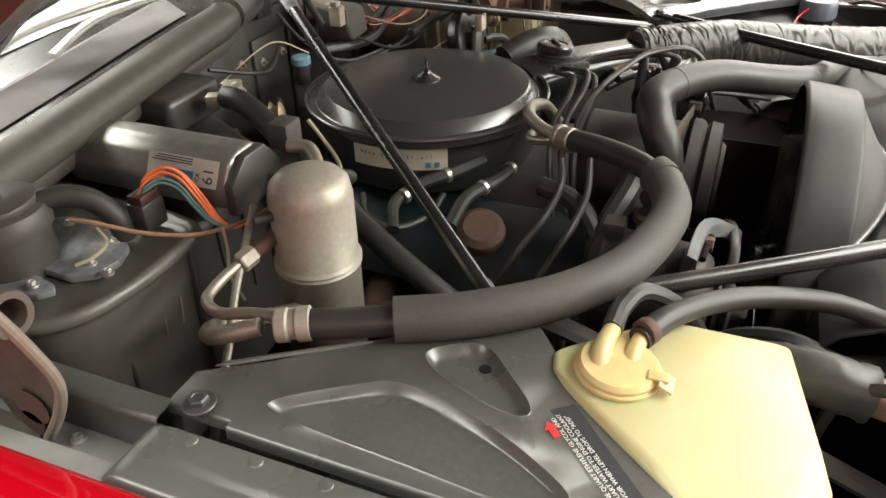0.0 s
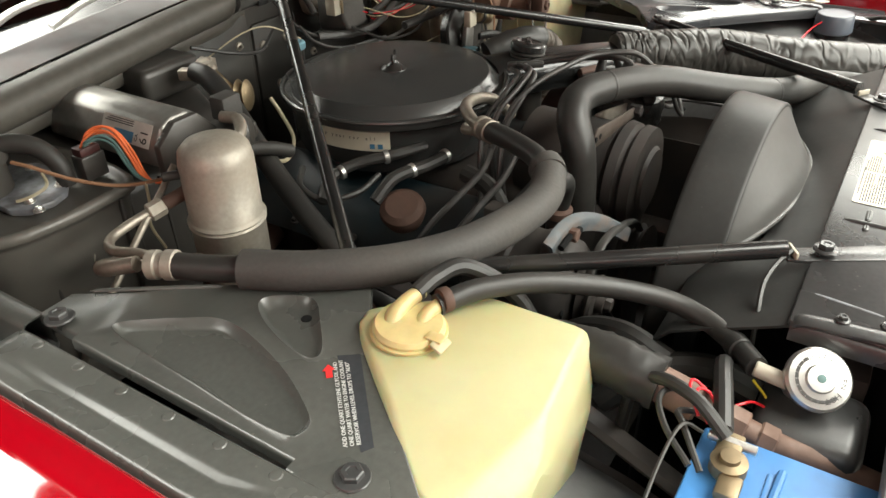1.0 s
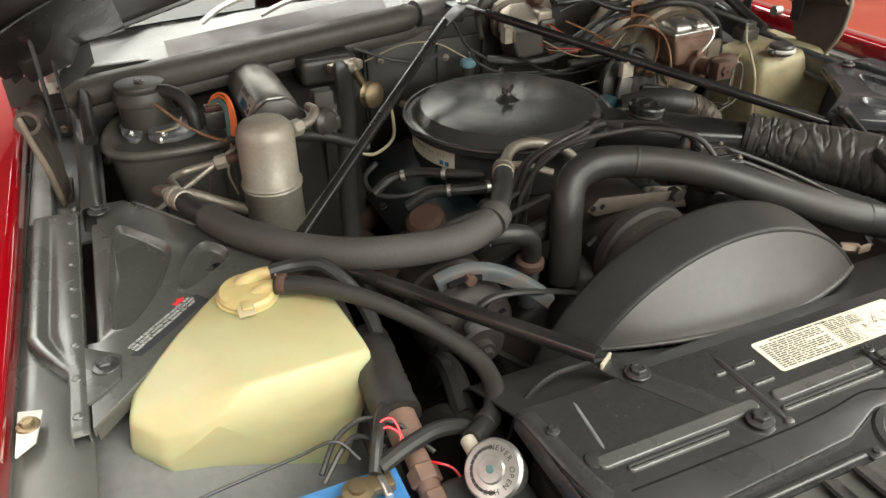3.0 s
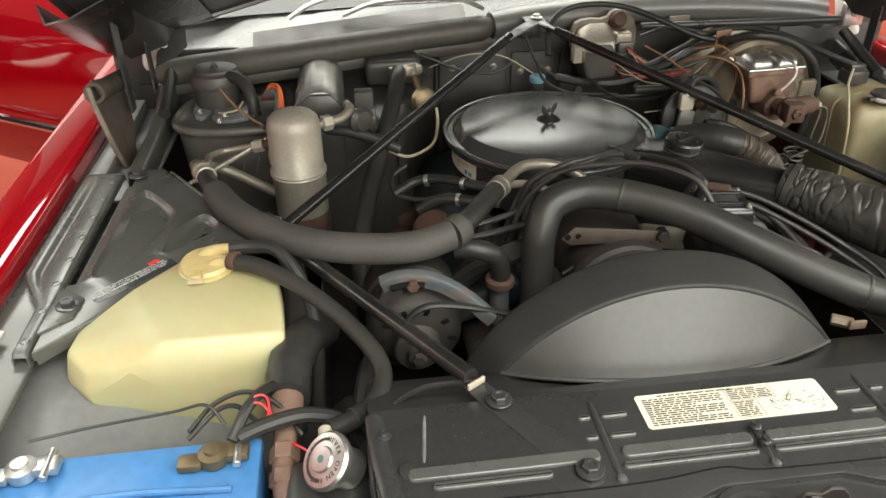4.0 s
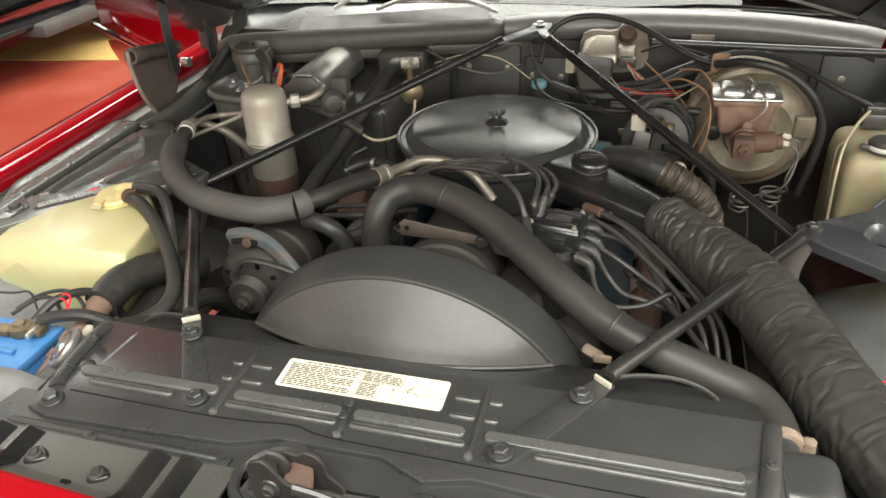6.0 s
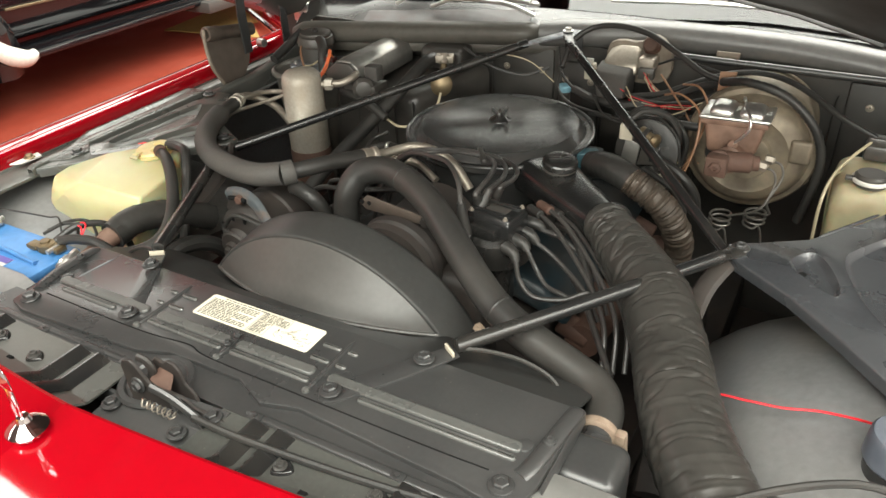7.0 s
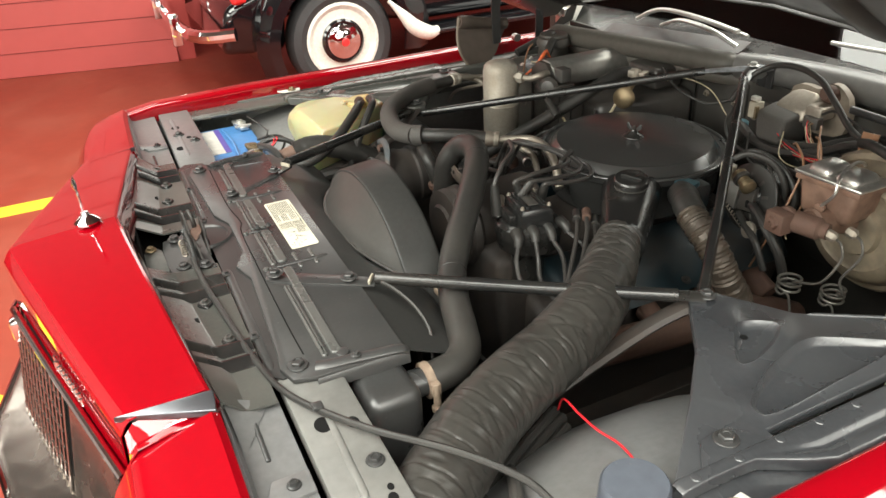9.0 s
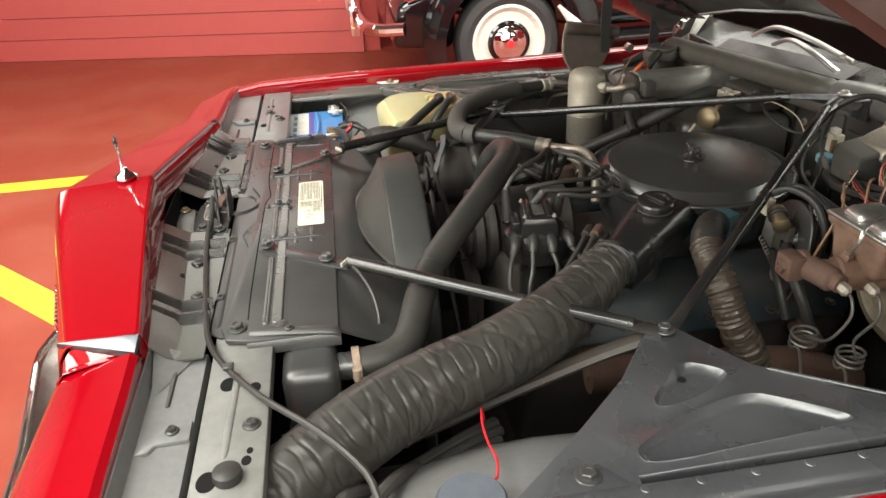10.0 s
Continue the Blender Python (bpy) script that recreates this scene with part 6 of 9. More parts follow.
def accumulator():
    t = thing("accumulator", (-0.501, 0.812, 0.70), "dull aluminium refrigerant canister with a crimped seam", "canister")
    part("shell", lathe([(0.0, 0.943), (0.020, 0.942), (0.036, 0.937), (0.0445, 0.928), (0.0475, 0.912), (0.0475, 0.836), (0.0495, 0.834), (0.0515, 0.831), (0.0490, 0.828), (0.0510, 0.825), (0.0485, 0.822), (0.0480, 0.745), (0.046, 0.738)], Matrix.Translation((-0.501, 0.812, 0)), 48), M_ALU, t, "", 60)
    part("base_band", lathe([(0.0485, 0.748), (0.0495, 0.744), (0.0495, 0.715), (0.0475, 0.712), (0.0475, 0.66), (0.0, 0.655)], Matrix.Translation((-0.501, 0.812, 0)), 40), M_RUST, t)
    part("inlet_nut", lathe([(0.012, 0), (0.0145, 0.002), (0.0145, 0.018), (0.012, 0.02)], aim((-0.452, 0.835, 0.905), (-0.43, 0.846, 0.905)), 6), M_ALU, t)
    part("inlet", tube([(-0.462, 0.83, 0.905), (-0.44, 0.842, 0.905), (-0.415, 0.855, 0.907), (-0.40, 0.875, 0.915), (-0.405, 0.90, 0.915)], 0.0085, 12, 5), M_PIPE, t)
    part("switch", rod((-0.538, 0.838, 0.90), (-0.556, 0.852, 0.90), 0.006), M_RUBBER, t)
    return t


accumulator()
LINE = thing("refrigerant_line", (-0.60, 0.78, 0.80), "bent aluminium refrigerant line with hex nut", "pipe")
part("upper_line", tube([(-0.541, 0.846, 0.870), (-0.570, 0.856, 0.862), (-0.597, 0.863, 0.857), (-0.623, 0.865, 0.853), (-0.640, 0.861, 0.852), (-0.653, 0.845, 0.854), (-0.659, 0.826, 0.857), (-0.654, 0.795, 0.862), (-0.652, 0.762, 0.866)], 0.0062, 12, 6), M_PIPE, LINE)
part("hex_nut", lathe([(0.010, 0), (0.012, 0.002), (0.012, 0.020), (0.010, 0.022)], aim((-0.562, 0.853, 0.864), (-0.592, 0.862, 0.857)), 6), M_ALU, LINE)
part("fitting", rod((-0.525, 0.840, 0.874), (-0.562, 0.853, 0.864), 0.0090, 12), M_RUST, LINE)
part("lower_line", tube([(-0.515, 0.79, 0.78), (-0.57, 0.83, 0.79), (-0.63, 0.853, 0.815), (-0.668, 0.842, 0.835), (-0.682, 0.815, 0.850), (-0.668, 0.775, 0.862)], 0.0095, 12, 6), M_PIPE, LINE)
part("ferrule", lathe([(0.0145, 0), (0.017, 0.002), (0.017, 0.012), (0.015, 0.014), (0.015, 0.020), (0.0175, 0.022), (0.0175, 0.034), (0.0145, 0.036)], aim((-0.662, 0.762, 0.862), (-0.640, 0.712, 0.865)), 24), M_ALU, LINE)
HOSE = thing("suction_hose", (-0.4, 0.5, 0.82), "thick grey foam-covered suction hose sweeping across", "hose")
HP = [(-0.652, 0.740, 0.863), (-0.638, 0.695, 0.866), (-0.622, 0.655, 0.869), (-0.590, 0.590, 0.870), (-0.535, 0.520, 0.870), (-0.465, 0.470, 0.870), (-0.385, 0.445, 0.870), (-0.320, 0.440, 0.872), (-0.270, 0.456, 0.877), (-0.235, 0.495, 0.880), (-0.205, 0.545, 0.878), (-0.172, 0.602, 0.870)]
part("foam_cover", tube(HP[2:9], 0.0225, 18, 8), M_FOAM, HOSE, "grey foam cover")
part("foam_cover", tube([HP[8], (-0.262, 0.462, 0.878), (-0.255, 0.470, 0.879)], 0.0235, 18, 3), M_FOAM, HOSE)
part("hose_end", tube(HP[:4], 0.0155, 14, 6), M_RUBBER, HOSE)
part("hose_end", tube(HP[8:], 0.0155, 14, 6), M_RUBBER, HOSE)
part("ferrule", lathe([(0.016, 0), (0.0175, 0.001), (0.0175, 0.012), (0.0165, 0.014), (0.0165, 0.02), (0.018, 0.022), (0.018, 0.03), (0.015, 0.032)], aim((-0.180, 0.590, 0.871), (-0.155, 0.632, 0.866)), 24), M_PIPE, HOSE)
part("pipe", tube([(-0.165, 0.614, 0.868), (-0.145, 0.645, 0.868), (-0.115, 0.672, 0.872), (-0.07, 0.680, 0.868), (-0.02, 0.672, 0.850), (0.02, 0.66, 0.81)], 0.0095, 12, 6), M_PIPE, HOSE)
part("pipe", tube([(-0.165, 0.622, 0.860), (-0.14, 0.660, 0.845), (-0.10, 0.668, 0.838), (-0.05, 0.65, 0.82)], 0.007, 10, 6), M_PIPE, HOSE)

# ---- air cleaner ----


def air_cleaner():
    c = Matrix.Translation((-0.018, 0.878, 0))
    t = thing("air_cleaner", (-0.018, 0.878, 0.74), "round satin black air cleaner with wing nut on its lid", "air cleaner")
    part("housing", lathe([(0.0, 0.745), (0.16, 0.745), (0.178, 0.752), (0.186, 0.77), (0.188, 0.828), (0.196, 0.832), (0.201, 0.836), (0.203, 0.842), (0.203, 0.850), (0.200, 0.850), (0.197, 0.848), (0.196, 0.842), (0.18, 0.840), (0.0, 0.840)], c, 96), M_LID, t, "", 30)
    lid = part("lid", lathe([(0.198, 0.846), (0.198, 0.8485), (0.188, 0.8485), (0.186, 0.8495), (0.172, 0.8655), (0.170, 0.8668), (0.166, 0.8674), (0.10, 0.8690), (0.045, 0.8698), (0.0, 0.8700)], c, 96), M_LID, t, "shallow satin black lid", 16)
    part("rim", lathe([(0.2015 + 0.0046 * math.cos(2 * math.pi * k / 10), 0.8500 + 0.0042 * math.sin(2 * math.pi * k / 10)) for k in range(11)], c, 96, caps=False), M_LID, t, "rolled rim")
    nut = part("wing_nut", lathe([(0.024, 0.868), (0.023, 0.871), (0.009, 0.880), (0.0065, 0.884), (0.0055, 0.886), (0.0, 0.886)], c, 24), M_SATIN, lid, "black wing nut")
    part("stud", lathe([(0.0030, 0.88), (0.0030, 0.893), (0.0, 0.894)], c, 10), M_GRIME, nut)
    for s in (-1, 1):
        w = hull([(s * x, q * 0.0022, z) for q in (-1, 1) for x, z in ((0.003, 0.880), (0.009, 0.882), (0.017, 0.889), (0.018, 0.896), (0.015, 0.900), (0.011, 0.897), (0.005, 0.888))], 0.001, 2)
        bmesh.ops.transform(w, matrix=c @ Matrix.Rotation(radians(25), 4, "Z"), verts=w.verts)
        part("wing", w, M_SATIN, nut)
    # printed label bent round the housing
    rows, r = [], 0.1885
    a0, a1 = radians(166), radians(212)
    for k in range(13):
        a = a0 + (a1 - a0) * k / 12
        rows.append([(-0.018 + r * math.cos(a), 0.878 + r * math.sin(a), z) for z in (0.795, 0.828)])
    lab = part("label", sheet(rows, 0.0006), M_PAPER, t, "small cream paper label with print")
    for word, ang in (("Keep your", 178), ("car all", 199)):
        for n, ch in enumerate(word):
            a = radians(ang - 8 + n * 2.2)
            p = V(-0.018 + (r + 0.0009) * math.cos(a), 0.878 + (r + 0.0009) * math.sin(a), 0.815)
            if ch != " ":
                words(ch, 0.008, frame_at(p, (-math.sin(a), math.cos(a), 0), (0, 0, 1)), M_INK, lab)
    for a in (203, 207):
        q = radians(a)
        part("mark", box((-0.018 + (r + 0.001) * math.cos(q), 0.878 + (r + 0.001) * math.sin(q), 0.804), (0.001, 0.008, 0.008), 0, Matrix.Rotation(q, 4, "Z")), M_BLUEINK, lab)
    # snorkel: flat top between two raised rails, narrowing to the duct
    a, b = V(0.128, 0.762, 0.0), V(0.326, 0.584, 0.0)
    d = (b - a).normalized()
    sd = d.cross(V(0, 0, 1)).normalized()
    rows = []
    for u, w in ((0, 0.060), (0.15, 0.058), (0.3, 0.055), (0.45, 0.051), (0.6, 0.047), (0.75, 0.043), (0.88, 0.039), (1, 0.037)):
        p = a.lerp(b, u)
        top = 0.858 + 0.008 * min(1.0, u * 4) - 0.004 * u
        half = [(0.30, 0.0), (0.50, 0.0006), (0.66, 0.0028), (0.80, 0.0075), (0.91, 0.0145), (0.975, 0.023), (1.0, 0.033), (0.985, 0.046), (0.93, 0.056)]
        prof = [(-k, top - dz) for k, dz in reversed(half)] + [(0.0, top)] + [(k, top - dz) for k, dz in half]
        rows.append([p + sd * (w * k) + V(0, 0, z) for k, z in prof])
    part("snorkel", sheet(rows, 0.002), M_SATIN, t, "smooth satin black intake snorkel", 60)
    part("snorkel_floor", sheet([[row[0] for row in rows], [row[-1] for row in rows]], 0.002), M_SATIN, t)
    part("snorkel_collar", lathe([(0.036, 0), (0.041, 0.002), (0.041, 0.012), (0.036, 0.014)], aim(b - d * 0.006 + V(0, 0, 0.843), b + d * 0.02 + V(0, 0, 0.843)), 32), M_SATIN, t)


air_cleaner()


def oil_cap():
    m = Matrix.Translation((0.183, 0.714, 0.852)) @ pose(0, 0, 0, 4, 6, 0)
    t = thing("oil_filler_cap", (0.18, 0.706, 0.845), "black ribbed oil filler cap on its neck", "filler cap")
    part("neck", lathe([(0.026, -0.06), (0.026, 0.012), (0.03, 0.016)], m, 28), M_BOX, t)
    for k in range(3):
        part("ring", lathe([(0.028, 0.0), (0.032, 0.002), (0.032, 0.005), (0.028, 0.007)], m @ Matrix.Translation((0, 0, k * 0.008 - 0.004)), 28), M_BOX, t)
    part("cap", lathe([(0.031, 0.018), (0.0335, 0.021), (0.0335, 0.030), (0.031, 0.033), (0.022, 0.034), (0.020, 0.0325), (0.0, 0.0325)], m, 36), M_SATIN, t)
    part("grip", box((0, 0, 0), (0.044, 0.008, 0.006), 0.002, m @ Matrix.Translation((0, 0, 0.035)) @ Matrix.Rotation(0.5, 4, "Z")), M_SATIN, t)


oil_cap()
DUCT = thing("intake_duct", (0.5, 0.3, 0.75), "creased black ribbed flexible intake duct", "duct")
DP = [(0.312, 0.590, 0.846), (0.350, 0.550, 0.842), (0.400, 0.495, 0.834), (0.450, 0.430, 0.826), (0.490, 0.350, 0.816), (0.524, 0.265, 0.809), (0.564, 0.180, 0.802), (0.614, 0.105, 0.792), (0.667, 0.035, 0.778), (0.708, -0.02, 0.758), (0.733, -0.06, 0.732)]


CABLES = ((((0.49, 0.345, 0.690), (0.514, 0.310, 0.700), (0.562, 0.225, 0.702), (0.610, 0.144, 0.700), (0.66, 0.06, 0.685)), 0.0095),
          (((0.505, 0.350, 0.688), (0.534, 0.300, 0.698), (0.578, 0.228, 0.702), (0.628, 0.150, 0.700), (0.69, 0.05, 0.685)), 0.0085),
          (((0.525, 0.345, 0.688), (0.556, 0.292, 0.696), (0.598, 0.226, 0.700), (0.648, 0.150, 0.696), (0.71, 0.05, 0.68)), 0.0075))


def crumpled_duct():
    """Soft vinyl drawn over a wire coil: uneven folds that run slantwise and break off."""
    line = curve(DP, 52)
    n = V(0, 0, 1)
    bm = bmesh.new()
    rings = []
    seg = 72
    last = len(line) - 1
    for i, p in enumerate(line):
        t = (line[min(i + 1, last)] - line[max(i - 1, 0)]).normalized()
        n = (n - t * n.dot(t)).normalized()
        sd = t.cross(n)
        u = i / last
        tight = max(0.0, 1 - u / 0.22)
        ring = []
        for k in range(seg):
            a = 2 * math.pi * k / seg
            d = n * math.cos(a) + sd * math.sin(a)
            q = p + d * 0.046
            lap = V(1.2 * math.cos(a), 1.2 * math.sin(a), 0)
            warp = noise.noise(q * 6.0) * 0.45 + noise.noise(q * 26.0) * 0.6 * tight
            f = u * (21 + 16 * tight) + warp + 0.10 * math.sin(a + u * 9)
            hoop = math.floor(f)
            f -= hoop
            strong = 0.25 + 1.3 * abs(noise.noise(V(hoop * 3.7, 1.1 * math.cos(a), 1.1 * math.sin(a) + hoop)))
            ridge = max(0.0, 1 - abs(f - 0.5) / 0.09) ** 1.2 * strong
            groove = max(0.0, 1 - abs(f - 0.72) / 0.12) * strong
            fold = abs(noise.noise(lap * 0.9 + V(u * 5, 0, u * 40)))
            crease = max(0.0, 1 - fold / 0.09) * (0.0019 + 0.0036 * tight)
            pull = max(0.0, 1 - abs(noise.noise(V(a * 0.8, u * 12, 3.0))) / 0.10) * 0.0010
            fat = 0.0355 + 0.0175 * min(1.0, u / 0.30) ** 0.8
            r = fat + (0.0015 + 0.0013 * tight) * ridge - 0.0011 * groove - crease - pull + 0.0022 * noise.noise(q * 9.0)
            ring.append(bm.verts.new(p + d * r))
        rings.append(ring)
    for a, b in zip(rings, rings[1:]):
        for k in range(seg):
            bm.faces.new((a[k], a[(k + 1) % seg], b[(k + 1) % seg], b[k]))
    bm.faces.new(rings[0]), bm.faces.new(rings[-1])
    return bm


part("ribbed_tube", crumpled_duct(), M_DUCT, DUCT, "", 70)
part("end_band", lathe([(0.038, 0), (0.040, 0.002), (0.040, 0.010), (0.038, 0.012)], aim((0.318, 0.585, 0.846), (0.345, 0.556, 0.842)), 32), M_DUCT, DUCT)
for n, (pts, r) in enumerate(CABLES):
    solo("loom_cable", tube(pts, r, 10, 6), M_RUBBER, "black sleeved cable running under the intake duct", "cable", "cables under the duct")
HOSE2 = thing("radiator_hose", (0.15, 0.35, 0.85), "thick black rubber upper radiator hose", "hose")
RP = [(-0.138, 0.462, 0.74), (-0.138, 0.464, 0.80), (-0.135, 0.472, 0.855), (-0.115, 0.492, 0.892), (-0.07, 0.500, 0.905), (-0.015, 0.482, 0.906), (0.04, 0.450, 0.902), (0.09, 0.415, 0.892), (0.15, 0.368, 0.872), (0.205, 0.325, 0.855), (0.26, 0.288, 0.840), (0.32, 0.262, 0.828), (0.385, 0.242, 0.818), (0.428, 0.225, 0.812), (0.450, 0.198, 0.808), (0.457, 0.165, 0.807), (0.458, 0.145, 0.806)]
part("hose", tube(RP, 0.0245, 20, 6), M_RUBBER, HOSE2, "", 60)
for a, b in ((RP[5], RP[6]), (RP[10], RP[11])):
    part("seam", lathe([(0.0245, 0), (0.0252, 0.001), (0.0252, 0.004), (0.0245, 0.005)], aim(a, b), 24), M_RUBBER, HOSE2)
part("clamp", lathe([(0.0255, 0), (0.027, 0.001), (0.027, 0.011), (0.0255, 0.012)], aim((0.457, 0.156, 0.8065), (0.458, 0.12, 0.806)), 28), M_TAN, HOSE2, "corroded worm clamp with a long screw")
part("clamp_screw", rod((0.488, 0.150, 0.822), (0.492, 0.150, 0.775), 0.0055), M_TAN, HOSE2)
part("clamp_screw", lathe([(0.007, 0), (0.009, 0.002), (0.009, 0.008), (0.007, 0.010)], aim((0.491, 0.150, 0.786), (0.492, 0.150, 0.77)), 8), M_TAN, HOSE2)
part("clamp_block", box((0.486, 0.150, 0.812), (0.012, 0.014, 0.02), 0.002), M_TAN, HOSE2)
BY = thing("bypass_hose", (-0.2, 0.46, 0.75), "short bent rubber hose with a rusty clamp", "hose")
part("hose", tube([(-0.262, 0.470, 0.845), (-0.235, 0.462, 0.846), (-0.208, 0.460, 0.835), (-0.195, 0.466, 0.81), (-0.193, 0.472, 0.785)], 0.015, 14, 6), M_RUBBER, BY)
part("clamp", lathe([(0.017, 0), (0.022, 0.004), (0.022, 0.014), (0.017, 0.018)], aim((-0.193, 0.474, 0.770), (-0.193, 0.472, 0.80)), 20), M_RUST, BY)
part("stub", rod((-0.192, 0.476, 0.70), (-0.193, 0.474, 0.775), 0.015), M_BLUEWORN, BY)

solo("yellow_wire", tube([(-0.439, 0.149, 0.800), (-0.454, 0.132, 0.795), (-0.463, 0.129, 0.780), (-0.463, 0.139, 0.74)], 0.0014, 6, 6), M_WIRE_YELLOW, "thin yellow wire beside the radiator cap", "wire")

# ---- engine ----


def engine():
    t = thing("engine", (0, 0.75, 0.25), "large greasy dark V8 engine with worn blue paint", "engine")
    part("block", hull([(x, y, z) for x, y, z in ((-0.24, 0.50, 0.62), (0.24, 0.50, 0.62), (-0.24, 1.12, 0.62), (0.24, 1.12, 0.62), (-0.14, 0.46, 0.25), (0.14, 0.46, 0.25), (-0.14, 1.15, 0.25), (0.14, 1.15, 0.25), (-0.10, 0.50, 0.70), (0.10, 0.50, 0.70), (-0.1, 1.1, 0.70), (0.1, 1.1, 0.70))], 0.02, 3), M_GRIME, t)
    for s in (-1, 1):
        vc = part("valve_cover", hull([(s * x, y, z) for x, y, z in ((0.15, 0.53, 0.745), (0.235, 0.53, 0.715), (0.15, 1.08, 0.745), (0.235, 1.08, 0.715), (0.13, 0.52, 0.70), (0.285, 0.52, 0.645), (0.13, 1.09, 0.70), (0.285, 1.09, 0.645))], 0.015, 3), M_BLUE, t, "grimy blue valve cover")
        for k in range(5):
            part("bolt", bolt((s * 0.272, 0.56 + k * 0.12, 0.672), 0.007, (s * 0.4, 0, 0.9)), M_GRIME, vc)
        part("exhaust_manifold", tube([(s * 0.30, 0.56, 0.60), (s * 0.31, 0.75, 0.59), (s * 0.31, 0.95, 0.57), (s * 0.30, 1.1, 0.50)], 0.035, 12, 4), M_RUST, t, "rusty exhaust manifold")
        for k in range(4):
            part("exhaust_port", rod((s * 0.25, 0.58 + k * 0.14, 0.62), (s * 0.31, 0.58 + k * 0.14, 0.595), 0.024), M_RUST, t)
    part("intake_manifold", hull([(s * x, y, z) for s in (-1, 1) for x, y, z in ((0.12, 0.55, 0.70), (0.12, 1.05, 0.70), (0.08, 0.60, 0.745), (0.08, 1.0, 0.745))], 0.02, 3), M_GRIME, t)
    part("carburettor", hull([(-0.018 + x, 0.878 + y, z) for x in (-0.08, 0.08) for y in (-0.08, 0.08) for z in (0.70, 0.76)], 0.015, 3), M_PIPE, t)
    part("front_cover", hull([(x, y, z) for x, y, z in ((-0.17, 0.44, 0.45), (0.17, 0.44, 0.45), (-0.12, 0.44, 0.75), (0.14, 0.44, 0.75), (-0.17, 0.52, 0.45), (0.17, 0.52, 0.45), (-0.12, 0.54, 0.76), (0.14, 0.54, 0.76))], 0.02, 3), M_GRIME, t)
    # crank and water pump pulleys
    for y, r, z in ((0.385, 0.085, 0.60), (0.40, 0.075, 0.44)):
        part("pulley", lathe([(r * 0.5, 0), (r, 0.0), (r * 0.9, 0.008), (r, 0.016), (r * 0.9, 0.024), (r, 0.032), (r * 0.4, 0.034)], aim((-0.03, y, z), (-0.03, y + 1, z)), 36), M_GRIME, t)
    part("belt", tube([(-0.03, 0.395, 0.685), (-0.17, 0.37, 0.78), (-0.30, 0.362, 0.824), (-0.345, 0.362, 0.80), (-0.34, 0.362, 0.765), (-0.20, 0.37, 0.62), (-0.1, 0.39, 0.45)], 0.006, 8, 6, flat=0.7), M_RUBBER, t, "black fan belt")
    # compressor ahead of the engine top
    c = part("compressor", lathe([(0.03, 0), (0.06, 0.002), (0.082, 0.004), (0.084, 0.02), (0.076, 0.026), (0.084, 0.032), (0.086, 0.046), (0.070, 0.050), (0.078, 0.055), (0.078, 0.20), (0.06, 0.21)], aim((-0.01, 0.40, 0.765), (-0.01, 1, 0.775)), 44), M_GRIME, t, "dark refrigerant compressor with grooved clutch pulley")
    part("clutch_plate", lathe([(0.0, 0), (0.05, 0.0), (0.055, 0.006), (0.03, 0.010)], aim((-0.01, 0.394, 0.765), (-0.01, 1, 0.775)), 28), M_GRIME, c)
    bracket = part("bracket_bar", hull([(-0.105, 0.462, 0.850), (-0.105, 0.466, 0.850), (-0.085, 0.462, 0.868), (-0.085, 0.466, 0.868), (0.055, 0.448, 0.858), (0.055, 0.452, 0.858), (0.055, 0.448, 0.842), (0.055, 0.452, 0.842), (-0.09, 0.462, 0.838), (-0.09, 0.466, 0.838)], 0.002, 2), M_BRACKET, t, "brown steel bracket bar with two holes")
    for x in (-0.096, -0.080):
        part("hole", lathe([(0.0045, 0), (0.0045, 0.0015), (0, 0.0015)], aim((x, 0.4612, 0.854), (x, 0.3, 0.854)), 12), M_DARK, bracket)
    part("bracket_bolt", rod((0.045, 0.440, 0.852), (0.045, 0.46, 0.852), 0.010, 6), M_GRIME, bracket)
    part("silver_bracket", hull([(0.03, 0.50, 0.80), (0.12, 0.47, 0.80), (0.03, 0.52, 0.835), (0.12, 0.49, 0.83), (0.04, 0.50, 0.845), (0.11, 0.48, 0.84)], 0.006, 2), M_PIPE, t)
    part("fuel_pump", lathe([(0.0, 0.016), (0.025, 0.015), (0.034, 0.008), (0.036, 0.0), (0.030, -0.02), (0.0, -0.025)], Matrix.Translation((-0.272, 0.692, 0.757)) @ pose(0, 0, 0, 10, -25, 0), 24), M_RUST, t, "rusty round cap low beside the engine")
    part("brass_switch", lathe([(0.0, 0.02), (0.010, 0.02), (0.012, 0.016), (0.012, 0.004), (0.016, 0.0), (0.016, -0.012), (0, -0.014)], Matrix.Translation((-0.118, 0.765, 0.772)) @ pose(0, 0, 0, 30, -35, 0), 18), M_BRASS, t)
    part("filler_tube", rod((0.18, 0.705, 0.71), (0.18, 0.706, 0.80), 0.026), M_BOX, t)
    part("blue_box", box((0.190, 0.868, 0.815), (0.055, 0.05, 0.055), 0.010), M_BLUE, t, "small worn blue box by the air cleaner")
    return t


engine()


